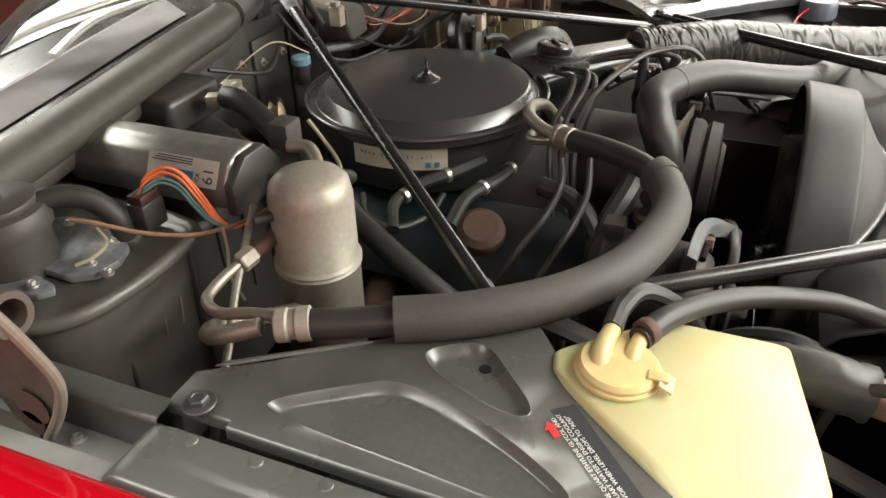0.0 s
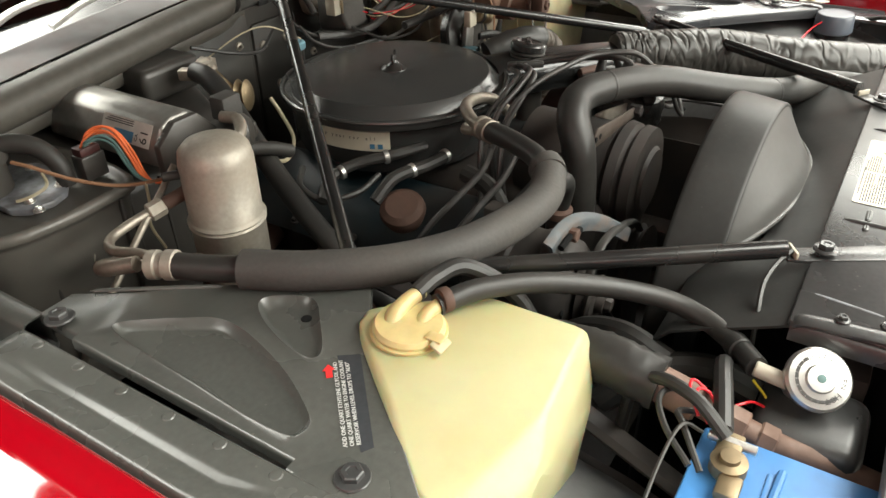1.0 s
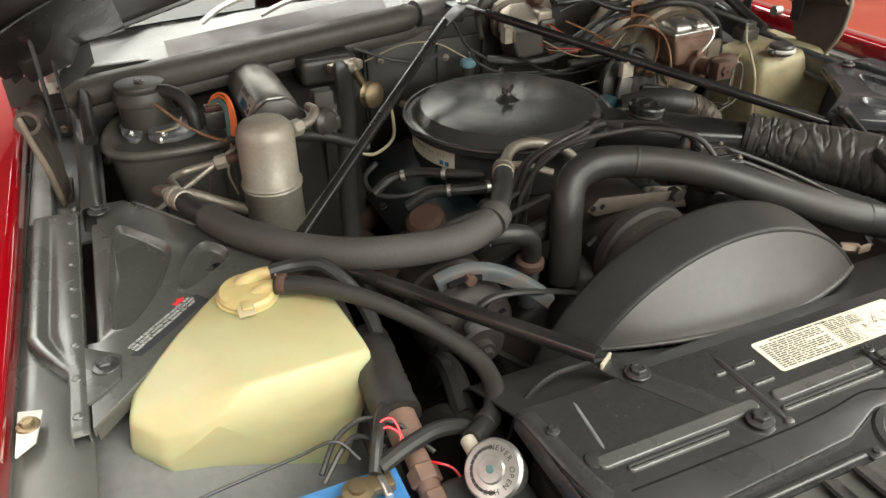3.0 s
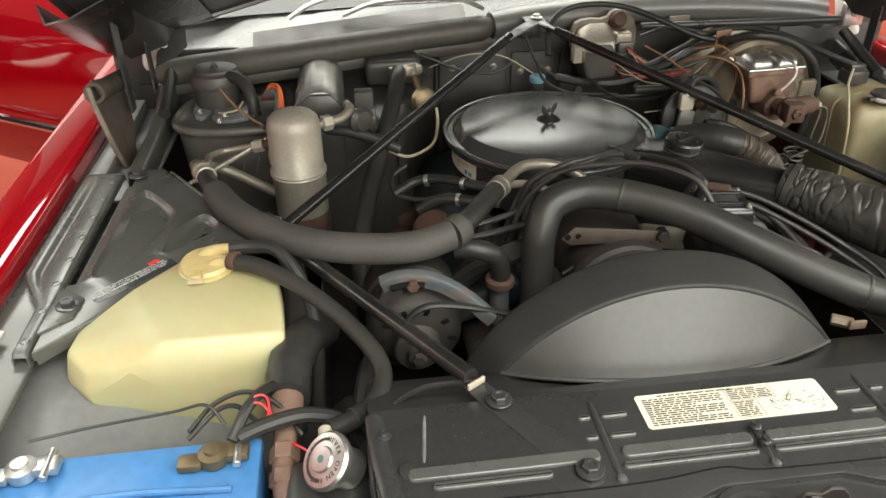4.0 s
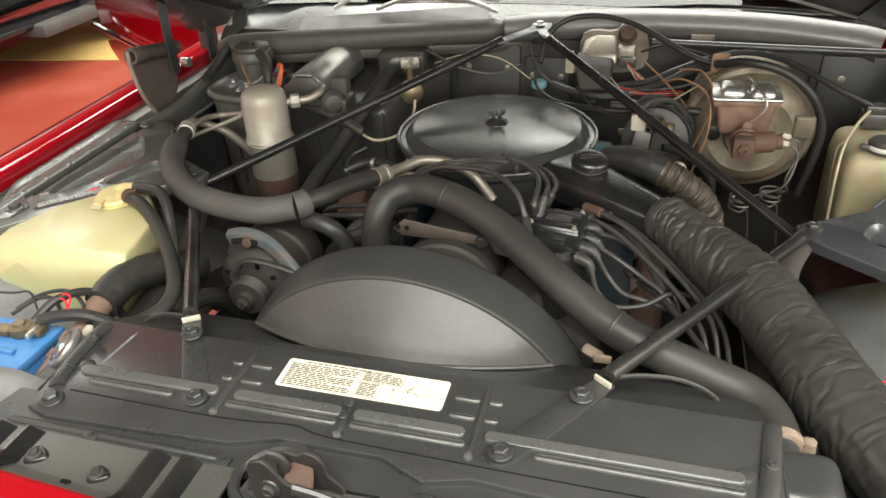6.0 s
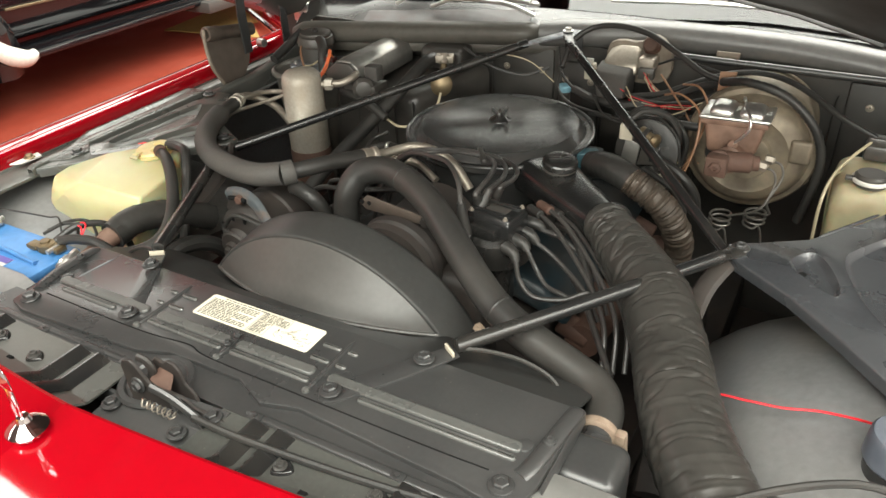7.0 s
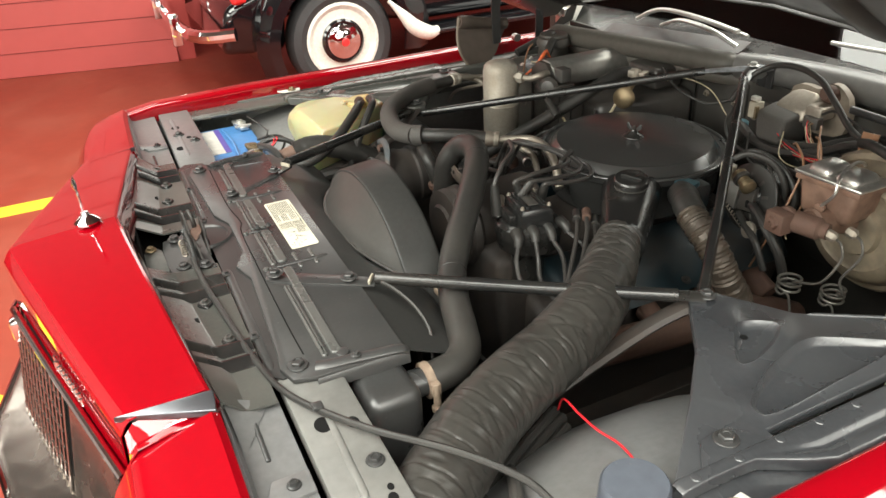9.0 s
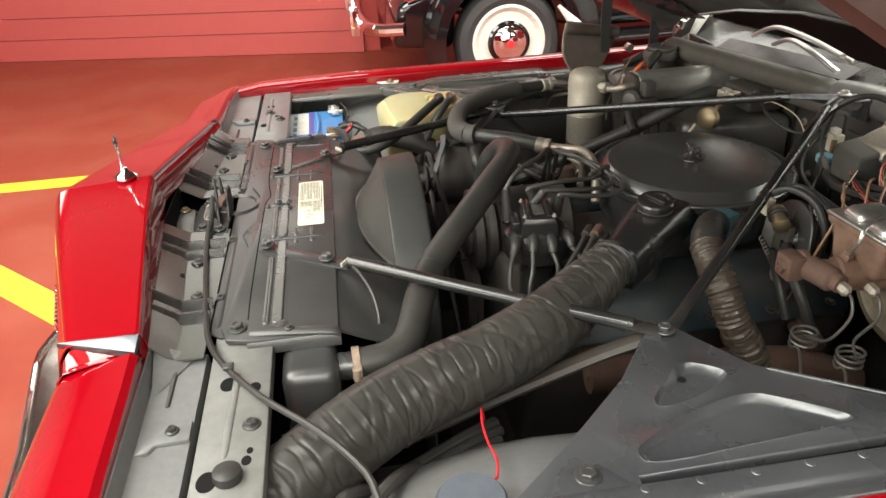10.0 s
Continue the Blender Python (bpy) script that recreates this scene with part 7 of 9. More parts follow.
def alternator():
    t = thing("alternator", (-0.33, 0.42, 0.72), "dusty dark alternator with a worn blue curved bracket", "alternator")
    ax = aim((-0.331, 0.362, 0.752), (-0.327, 1, 0.775))
    part("body", lathe([(0.0, 0.016), (0.038, 0.016), (0.056, 0.022), (0.066, 0.034), (0.069, 0.050), (0.070, 0.075), (0.066, 0.082), (0.066, 0.10), (0.070, 0.105), (0.070, 0.15), (0.05, 0.165), (0.0, 0.168)], ax, 44), M_GRIME, t)
    for k in range(10):
        w = 2 * math.pi * k / 10
        part("vent_slot", box((0, 0, 0), (0.018, 0.007, 0.003), 0.001, ax @ Matrix.Rotation(w, 4, "Z") @ Matrix.Translation((0.048, 0, 0.0185)) @ Matrix.Rotation(radians(17), 4, "Y")), M_DARK, t)
    part("pulley", lathe([(0.0, -0.020), (0.014, -0.020), (0.016, -0.010), (0.030, -0.009), (0.034, -0.005), (0.026, 0.002), (0.034, 0.010), (0.018, 0.014)], ax, 36), M_GRIME, t, "dark alternator pulley")
    part("pulley_nut", lathe([(0.0, -0.028), (0.008, -0.028), (0.010, -0.025), (0.010, -0.018)], ax, 6), M_GRIME, t)
    way = curve([(-0.374, 0.400, 0.832), (-0.348, 0.398, 0.840), (-0.318, 0.394, 0.840), (-0.288, 0.385, 0.832), (-0.258, 0.370, 0.816), (-0.228, 0.354, 0.792)], 4)
    rows = []
    for k, p in enumerate(way):
        d = (way[min(k + 1, len(way) - 1)] - way[max(k - 1, 0)]).normalized()
        n = d.cross(V(0, -1, 0)).normalized()
        n = n if n.z > 0 else -n
        rows.append([p + n * 0.010 + V(0, 0.012, 0.004), p + n * 0.0095 + V(0, 0.002, 0.001), p + n * 0.0075, p, p - n * 0.008, p - n * 0.0095 + V(0, 0.003, 0)])
    part("bracket", sheet(rows, 0.004), M_BLUEWORN, t, "curved bracket in worn blue paint", 50)
    part("slot", tube([(-0.362, 0.3955, 0.834), (-0.338, 0.3940, 0.839), (-0.316, 0.3905, 0.838)], 0.0045, 8, 4), M_DARK, t)
    part("bracket_bolt", rod((-0.332, 0.386, 0.838), (-0.332, 0.402, 0.838), 0.009, 6), M_RUST, t)
    part("mount_ear", hull([(x, y, z) for x, z in ((-0.385, 0.80), (-0.37, 0.838), (-0.345, 0.838), (-0.345, 0.80)) for y in (0.402, 0.418)], 0.004, 2), M_GRIME, t)
    part("connector", box((-0.330, 0.50, 0.838), (0.026, 0.026, 0.020), 0.003), M_BOX, t)
    return t


alternator()


def distributor():
    t = thing("distributor", (0.165, 0.505, 0.76), "black distributor cap with thick grey ignition leads", "distributor")
    m = Matrix.Translation((0.155, 0.50, 0.0)) @ Matrix.Rotation(radians(-8), 4, "Z")

    def turned(bm):
        bmesh.ops.transform(bm, matrix=m, verts=bm.verts)
        return bm

    part("body", lathe([(0.03, 0.70), (0.032, 0.775), (0.060, 0.79), (0.062, 0.812), (0.064, 0.818), (0.060, 0.834), (0.050, 0.842), (0.0, 0.843)], m, 36), M_SATIN, t)
    part("coil_cover", turned(hull([(sx * x, sy * y, z) for sx in (-1, 1) for sy in (-1, 1) for x, y, z in ((0.045, 0.033, 0.836), (0.043, 0.031, 0.868), (0.040, 0.026, 0.877))], 0.003, 2)), M_SATIN, t, "oblong black coil cover")
    for y in (-0.017, 0.017):
        part("ridge", turned(box((0, y, 0.8785), (0.074, 0.007, 0.005), 0.0015)), M_SATIN, t)
    part("plate", turned(box((0.004, 0, 0.8775), (0.040, 0.020, 0.0025), 0.001)), M_BOX, t)
    for x, y in ((-0.034, -0.026), (0.034, -0.026), (-0.034, 0.026), (0.034, 0.026)):
        part("screw", turned(bolt((x, y, 0.8765), 0.003)), M_PIPE, t)
    part("connector", turned(box((0.0, -0.040, 0.852), (0.050, 0.016, 0.020), 0.003)), M_SATIN, t)
    low = (((0.218, 0.440, 0.822), (0.228, 0.432, 0.795), (0.255, 0.428, 0.772), (0.300, 0.443, 0.770), (0.338, 0.465, 0.782), (0.375, 0.495, 0.76)),
           ((0.224, 0.474, 0.826), (0.240, 0.470, 0.800), (0.266, 0.458, 0.778), (0.302, 0.452, 0.772), (0.345, 0.462, 0.75)),
           ((0.226, 0.510, 0.822), (0.252, 0.512, 0.805), (0.292, 0.494, 0.788), (0.330, 0.468, 0.775), (0.36, 0.45, 0.74)),
           ((0.222, 0.545, 0.828), (0.250, 0.556, 0.815), (0.292, 0.552, 0.790), (0.330, 0.525, 0.770), (0.36, 0.50, 0.72)))
    for k, way in enumerate(low):
        p = V(0.196, 0.452 + 0.031 * k, 0.838)
        e = V(way[0])
        part("tower", rod(V(0.188, p.y, 0.838), p, 0.0095, 14), M_SATIN, t)
        part("boot", tube([p - V(0.004, 0, 0), p.lerp(e, 0.5) + V(0.003, 0, 0.004), e], 0.008, 14, 5, radius=lambda u, k: 0.0115 - 0.0045 * u), M_RUBBER, t, "black rubber boot")
        part("ignition_lead", tube([p.lerp(e, 0.6) + V(0.002, 0, 0.002), *way], 0.0042, 10, 8), M_WIRE_GREY, t, "grey ignition lead")
    high = (((0.112, 0.452, 0.903), (0.092, 0.480, 0.928), (0.045, 0.530, 0.930), (-0.006, 0.556, 0.922), (-0.060, 0.582, 0.905), (-0.108, 0.600, 0.872), (-0.130, 0.600, 0.80), (-0.14, 0.58, 0.70)),
            ((0.132, 0.520, 0.900), (0.128, 0.580, 0.893), (0.104, 0.645, 0.882), (0.070, 0.672, 0.883), (0.028, 0.650, 0.898), (-0.012, 0.612, 0.909), (-0.066, 0.605, 0.900), (-0.118, 0.618, 0.862), (-0.142, 0.610, 0.78), (-0.15, 0.59, 0.70)),
            ((0.120, 0.494, 0.903), (0.116, 0.560, 0.908), (0.090, 0.625, 0.897), (0.056, 0.650, 0.892), (0.014, 0.634, 0.900), (-0.026, 0.598, 0.908), (-0.080, 0.590, 0.893), (-0.124, 0.598, 0.850), (-0.155, 0.59, 0.78), (-0.17, 0.58, 0.70)),
            ((0.140, 0.548, 0.893), (0.140, 0.600, 0.884), (0.118, 0.664, 0.872), (0.076, 0.690, 0.873), (0.030, 0.668, 0.888), (-0.014, 0.632, 0.898), (-0.070, 0.626, 0.888), (-0.122, 0.636, 0.848), (-0.16, 0.62, 0.76), (-0.18, 0.60, 0.68)))
    for k, way in enumerate(high):
        e = V(way[0])
        p = V(0.118, 0.452 + 0.031 * k, 0.848)
        part("tower", rod(V(0.124, p.y, 0.838), p, 0.0095, 14), M_SATIN, t)
        part("boot", tube([p - V(-0.002, 0, 0.004), p.lerp(e, 0.55), e], 0.008, 14, 5, radius=lambda u, k: 0.0115 - 0.0045 * u), M_RUBBER, t, "black rubber boot")
        part("ignition_lead", tube([p.lerp(e, 0.7), *way], 0.0044, 10, 8), M_WIRE_GREY, t, "grey ignition lead")
    for dx, dy, dz in ((0.0, 0.0, 0.0), (0.014, 0.012, 0.006), (0.030, 0.020, -0.004)):
        way = [(0.205 + dx, 0.575 + dy, 0.838 + dz), (0.245 + dx, 0.548 + dy, 0.832 + dz), (0.300 + dx, 0.500 + dy, 0.812 + dz), (0.350 + dx, 0.452 + dy, 0.788 + dz), (0.385 + dx, 0.400 + dy, 0.765 + dz), (0.40 + dx, 0.35 + dy, 0.72)]
        part("ignition_lead", tube(way, 0.0042, 10, 6), M_WIRE_GREY, t, "grey ignition lead")
        part("boot", rod(V(way[0]) + V(-0.03, 0.02, -0.002), way[0], 0.0085, 12), M_RUST if dx == 0.014 else M_RUBBER, t)
    part("lead_holder", box((0.052, 0.652, 0.892), (0.010, 0.062, 0.012), 0.003, Matrix.Rotation(radians(35), 4, "Z")), M_RUBBER, t, "black lead clip")
    return t


distributor()
CLIP = thing("brass_fitting", (0.23, 0.262, 0.79), "small tarnished brass drain fitting by the shroud", "fitting")
part("body", rod((0.225, 0.285, 0.80), (0.248, 0.270, 0.80), 0.008, 6), M_TAN, CLIP)
part("wing", box((0.25, 0.264, 0.803), (0.024, 0.005, 0.013), 0.002), M_TAN, CLIP)

# ---- bulkhead, car's left: brakes, wiper motor, cruise unit ----


def brakes():
    t = thing("brake_booster", (0.478, 1.10, 0.70), "dusty gold zinc brake booster drum on the firewall", "brake booster")
    m = aim((0.478, 1.225, 0.835), (0.478, 0.0, 0.845))
    part("drum", lathe([(0.10, 0.0), (0.112, 0.03), (0.117, 0.175), (0.122, 0.182), (0.129, 0.186), (0.131, 0.194), (0.130, 0.205), (0.126, 0.211), (0.116, 0.213), (0.112, 0.220), (0.106, 0.236), (0.096, 0.245), (0.080, 0.250), (0.074, 0.247), (0.050, 0.248), (0.046, 0.258), (0.035, 0.260), (0.0, 0.262)], m, 72), M_ZINC, t, "", 30)
    for k in range(7):
        w = radians((8, 40, 75, 130, 205, 290, 335)[k])
        q = m @ Matrix.Rotation(w, 4, "Z")
        part("crimp", box((0, 0, 0), (0.008, 0.016, 0.016), 0.003, q @ Matrix.Translation((0.128, 0, 0.198))), M_ZINC, t)
    part("check_valve", lathe([(0.0, 0.0), (0.013, 0.0), (0.017, 0.003), (0.017, 0.012), (0.009, 0.016), (0.008, 0.035)], aim((0.405, 0.985, 0.872), (0.425, 1.06, 0.868)), 24), M_BRASS, t, "yellowed round check valve")
    part("valve_pipe", rod((0.20, 1.005, 0.872), (0.40, 0.995, 0.872), 0.0085), M_RUBBER, t)
    part("grommet", lathe([(0.012, 0.0), (0.016, 0.003), (0.016, 0.008), (0.010, 0.010)], aim((0.408, 0.985, 0.835), (0.40, 0.9, 0.84)), 20), M_RUBBER, t)
    part("pushrod_boss", hull([(0.575 + dx, 0.975 + dy, 0.86 + dz) for dx in (-0.02, 0.02) for dy in (-0.004, 0.01) for dz in (-0.024, 0.024)], 0.010, 3), M_ZINC, t)
    mc = thing("master_cylinder", (0.46, 0.92, 0.86), "rusty brown brake master cylinder with bright steel cover", "master cylinder")
    part("reservoir", hull([(x, y, z) for x, y, z in ((0.398, 0.905, 0.930), (0.512, 0.915, 0.930), (0.398, 0.985, 0.930), (0.512, 0.990, 0.930), (0.412, 0.905, 0.862), (0.500, 0.914, 0.862), (0.412, 0.985, 0.862), (0.500, 0.988, 0.862))], 0.010, 4), M_MASTER, mc)
    part("bore", lathe([(0.020, 0.0), (0.026, 0.004), (0.026, 0.15), (0.034, 0.155), (0.034, 0.17)], aim((0.458, 0.880, 0.862), (0.470, 1.04, 0.845)), 28), M_MASTER, mc)
    cover = part("cover", hull([(x, y, z) for x, y in ((0.391, 0.899), (0.518, 0.909), (0.391, 0.992), (0.518, 0.998)) for z in (0.931, 0.938)], 0.003, 3), M_STEEL, mc, "bright plated steel cover with two domes")
    part("cover_lip", hull([(x, y, z) for x, y in ((0.394, 0.902), (0.515, 0.912), (0.394, 0.989), (0.515, 0.995)) for z in (0.920, 0.932)], 0.002, 2), M_MASTER, cover)
    for x in (0.428, 0.482):
        part("dome", hull([(x + dx, 0.945 + dy, z) for dx, dy, z in ((-0.025, -0.034, 0.937), (0.025, -0.034, 0.937), (-0.025, 0.034, 0.937), (0.025, 0.034, 0.937), (-0.018, -0.024, 0.953), (0.018, -0.024, 0.953), (-0.018, 0.024, 0.953), (0.018, 0.024, 0.953))], 0.009, 4), M_STEEL, cover)
    part("bail_wire", tube([(0.455, 0.992, 0.925), (0.456, 0.994, 0.945), (0.460, 0.965, 0.957), (0.470, 0.925, 0.956), (0.482, 0.897, 0.946), (0.486, 0.890, 0.928), (0.476, 0.890, 0.910), (0.462, 0.893, 0.893)], 0.0028, 8, 6), M_STEEL, mc, "bright bent bail wire")
    part("bail_lug", lathe([(0.0, 0.0), (0.008, 0.0), (0.010, 0.003), (0.006, 0.014)], aim((0.460, 0.890, 0.890), (0.460, 0.92, 0.888)), 16), M_MASTER, mc)
    pv = thing("proportioning_valve", (0.46, 0.82, 0.87), "brown corroded brass brake valve block", "valve")
    part("block", hull([(0.449 + dx, 0.808 + dy, 0.880 + dz) for dx in (-0.019, 0.019) for dy in (-0.008, 0.020) for dz in (-0.019, 0.019)], 0.004, 2), M_RUST, pv)
    part("plug", lathe([(0.0, 0.0), (0.004, 0.0), (0.005, -0.003), (0.010, -0.002), (0.012, 0.002), (0.012, 0.008)], aim((0.449, 0.797, 0.881), (0.449, 0.9, 0.880)), 6), M_RUST, pv)
    part("rim", lathe([(0.019, 0.0), (0.022, 0.002), (0.022, 0.010), (0.018, 0.012)], aim((0.449, 0.827, 0.880), (0.450, 0.9, 0.878)), 20), M_RUST, pv)
    part("body", lathe([(0.016, 0.0), (0.019, 0.004), (0.019, 0.045), (0.014, 0.050), (0.014, 0.060)], aim((0.458, 0.836, 0.880), (0.530, 0.858, 0.878)), 20), M_RUST, pv)
    part("fitting", lathe([(0.008, 0.0), (0.009, 0.002), (0.009, 0.014), (0.005, 0.018)], aim((0.514, 0.852, 0.877), (0.55, 0.86, 0.868)), 6), M_PIPE, pv)
    part("fitting", lathe([(0.008, 0.0), (0.009, 0.002), (0.009, 0.014), (0.005, 0.018)], aim((0.522, 0.892, 0.874), (0.56, 0.895, 0.868)), 6), M_PIPE, pv)
    part("neck", rod((0.458, 0.845, 0.872), (0.458, 0.885, 0.866), 0.017), M_MASTER, pv)
    for n, (cx, cy, z0, src) in enumerate(((0.466, 0.850, 0.768, (0.530, 0.857, 0.871)), (0.524, 0.890, 0.764, (0.538, 0.894, 0.870)))):
        pts = [src, (src[0] + 0.014, src[1] - 0.004, src[2] - 0.004), (src[0] + 0.020, src[1] - 0.006, src[2] - 0.030), (src[0] + 0.004, src[1] - 0.020, src[2] - 0.075), (cx + 0.026, cy - 0.012, z0 + 0.006)]
        for k in range(25):
            w = -0.6 + k * 0.78
            pts.append((cx + 0.019 * math.cos(w), cy + 0.019 * math.sin(w), z0 - k * 0.0013))
        pts.append((cx + 0.03, cy + 0.0, 0.64))
        solo("brake_pipe", tube(pts, 0.0023, 8, 4), M_BRAKEPIPE, "thin steel brake pipe wound into a coil", "pipe", "brake pipes")


brakes()


def wiper_motor():
    t = thing("wiper_motor", (0.18, 1.16, 0.87), "grey cast wiper motor with plastic cover and wires", "wiper motor")
    back = rounded([(0.112, 0.900), (0.112, 0.962), (0.140, 0.976), (0.190, 0.972), (0.205, 0.992), (0.232, 0.992), (0.262, 0.965), (0.266, 0.900), (0.230, 0.880), (0.14, 0.880)], 1)
    part("mount_plate", loft([[(x, y, z) for x, z in back] for y in (1.208, 1.192)]), M_DUSTY, t, "dull cast mounting plate")
    part("gearbox", hull([(x, y, z) for x, y, z in ((0.122, 1.19, 0.958), (0.205, 1.19, 0.958), (0.118, 1.14, 0.935), (0.200, 1.14, 0.938), (0.120, 1.135, 0.915), (0.200, 1.135, 0.915), (0.12, 1.19, 0.90), (0.205, 1.19, 0.90), (0.150, 1.185, 0.970), (0.185, 1.185, 0.970))], 0.007, 3), M_PIPE, t, "dull silver gear cover")
    part("terminal_cover", hull([(0.215 + dx, 1.165 + dy, 0.938 + dz) for dx in (-0.016, 0.022) for dy in (-0.024, 0.02) for dz in (-0.012, 0.016)], 0.005, 3), M_PIPE, t)
    part("switch", box((0.222, 1.142, 0.922), (0.036, 0.020, 0.026), 0.004), M_BOX, t)
    part("cover", hull([(x, y, z) for x, y, z in ((0.108, 1.100, 0.925), (0.190, 1.098, 0.922), (0.110, 1.160, 0.938), (0.195, 1.160, 0.935), (0.125, 1.090, 0.868), (0.190, 1.090, 0.872), (0.120, 1.17, 0.860), (0.190, 1.17, 0.860))], 0.008, 3), M_FOAM, t, "grey plastic cover")
    part("boss", lathe([(0.0, 0.020), (0.014, 0.020), (0.017, 0.016), (0.018, 0.0), (0.022, -0.004)], aim((0.216, 1.190, 0.972), (0.216, 1.15, 0.985)), 24), M_RUST, t, "brown rubber boss")
    plug = part("connector", hull([(0.102 + dx, 1.108 + dy, 0.925 + dz) for dx in (-0.011, 0.011) for dy in (-0.012, 0.012) for dz in (-0.020, 0.016)], 0.003, 2), M_TIE, t, "cream plastic plug")
    part("plug_face", box((0.113, 1.098, 0.920), (0.006, 0.010, 0.026), 0.001), M_BRASS, plug)
    part("connector", box((0.098, 1.108, 0.946), (0.018, 0.014, 0.010), 0.002), M_WHITE, t)
    rng = random.Random(8)
    for k, mm in enumerate((M_WIRE_RED, M_WIRE_CREAM, M_WIRE_CREAM, M_RUBBER, M_WIRE_CREAM, M_WIRE_BROWN)):
        j = [rng.uniform(-0.008, 0.008) for _ in range(6)]
        part("wire", tube([(0.216 + 0.003 * k, 1.135, 0.926), (0.232 + j[0], 1.118, 0.915 + j[1]), (0.252 + j[2], 1.105, 0.900 + j[3]), (0.270 + 0.004 * k, 1.10, 0.885 + j[4]), (0.275 + 0.004 * k, 1.095, 0.862)], 0.0010, 6, 6), mm, t)
    for k, mm in enumerate((M_WIRE_RED, M_WIRE_CREAM, M_WIRE_RED)):
        part("wire", tube([(0.165 + 0.02 * k, 1.10, 0.900 - 0.01 * k), (0.205, 1.085, 0.886 - 0.006 * k), (0.25, 1.075, 0.880 - 0.004 * k), (0.30, 1.062, 0.878 + 0.004 * k), (0.345, 1.055, 0.885 + 0.004 * k)], 0.0010, 6, 6), mm, t)


wiper_motor()


def cruise_unit():
    t = thing("cruise_servo", (0.29, 0.92, 0.80), "round black cruise control servo with cream plug and brass valve", "cruise servo")
    m = aim((0.296, 0.915, 0.838), (0.290, 0.80, 0.862))
    part("drum", lathe([(0.0, -0.03), (0.050, -0.03), (0.060, -0.022), (0.062, -0.006), (0.060, 0.0), (0.056, 0.004), (0.048, 0.002), (0.044, 0.006), (0.030, 0.007), (0.024, 0.014), (0.0, 0.015)], m, 48), M_SATIN, t, "", 25)
    part("rim", lathe([(0.060, -0.004), (0.065, -0.001), (0.065, 0.005), (0.060, 0.007)], m, 48), M_RUBBER, t, "rolled rubber rim")
    for k in range(5):
        w = radians(-60 + 40 * k)
        part("slot", box((0, 0, 0), (0.016, 0.006, 0.003), 0.001, m @ Matrix.Rotation(w, 4, "Z") @ Matrix.Translation((0.040, 0, 0.006))), M_BOX, t)
    part("bracket", hull([(0.300 + dx, 0.895 + dy, 0.845 + dz) for dx, dz in ((-0.016, -0.030), (0.020, -0.024), (0.024, 0.026), (-0.008, 0.030)) for dy in (-0.004, 0.008)], 0.002, 2), M_BOX, t, "grey folded bracket")
    part("bracket", hull([(0.272 + dx, 0.892 + dy, 0.842 + dz) for dx, dz in ((-0.022, -0.018), (0.010, -0.030), (0.016, 0.020), (-0.014, 0.030)) for dy in (-0.004, 0.006)], 0.002, 2), M_CANISTER, t)
    part("slot", box((0.312, 0.889, 0.836), (0.006, 0.004, 0.014), 0.001), M_DARK, t)
    part("plug", hull([(0.262 + dx, 0.882 + dy, 0.890 + dz) for dx in (-0.015, 0.013) for dy in (-0.008, 0.008) for dz in (-0.018, 0.014)], 0.003, 2), M_TIE, t, "cream plastic plug")
    part("plug", box((0.266, 0.876, 0.905), (0.024, 0.012, 0.006), 0.002), M_WHITE, t)
    part("valve", lathe([(0.012, 0.0), (0.015, 0.003), (0.015, 0.014), (0.012, 0.016), (0.012, 0.030), (0.015, 0.033), (0.015, 0.042), (0.009, 0.046)], aim((0.284, 0.884, 0.890), (0.330, 0.874, 0.874)), 20), M_BRASS, t, "tarnished brass solenoid valve")
    part("valve_band", lathe([(0.0155, 0.0), (0.0165, 0.001), (0.0165, 0.008), (0.0155, 0.009)], aim((0.294, 0.882, 0.8865), (0.330, 0.874, 0.874)), 20), M_RUBBER, t)
    part("spring", tube([(0.262 + 0.0016 * k, 0.880 + 0.004 * math.cos(k * 1.7), 0.826 - 0.0010 * k + 0.004 * math.sin(k * 1.7)) for k in range(34)], 0.0009, 5, 2), M_PIPE, t)
    part("hose", tube([(0.262, 0.885, 0.91), (0.285, 0.905, 0.925), (0.325, 0.925, 0.915), (0.352, 0.935, 0.875), (0.345, 0.94, 0.82)], 0.006, 10, 6), M_RUBBER, t)
    part("hose", tube([(0.25, 0.90, 0.905), (0.275, 0.93, 0.922), (0.33, 0.945, 0.905), (0.365, 0.95, 0.86), (0.36, 0.95, 0.80)], 0.0055, 10, 6), M_RUBBER, t)
    part("hose", tube([(0.318, 0.895, 0.835), (0.350, 0.880, 0.832), (0.385, 0.870, 0.815), (0.410, 0.880, 0.775), (0.415, 0.90, 0.72)], 0.009, 10, 6), M_RUBBER, t)
    part("hose", tube([(0.30, 0.885, 0.812), (0.335, 0.868, 0.806), (0.372, 0.858, 0.790), (0.395, 0.865, 0.74)], 0.007, 10, 6), M_RUBBER, t)
    part("pulse_wheel", lathe([(0.012, 0.0), (0.016, 0.002), (0.016, 0.008), (0.006, 0.010)], aim((0.345, 0.872, 0.800), (0.34, 0.80, 0.82)), 20), M_PIPE, t)


cruise_unit()


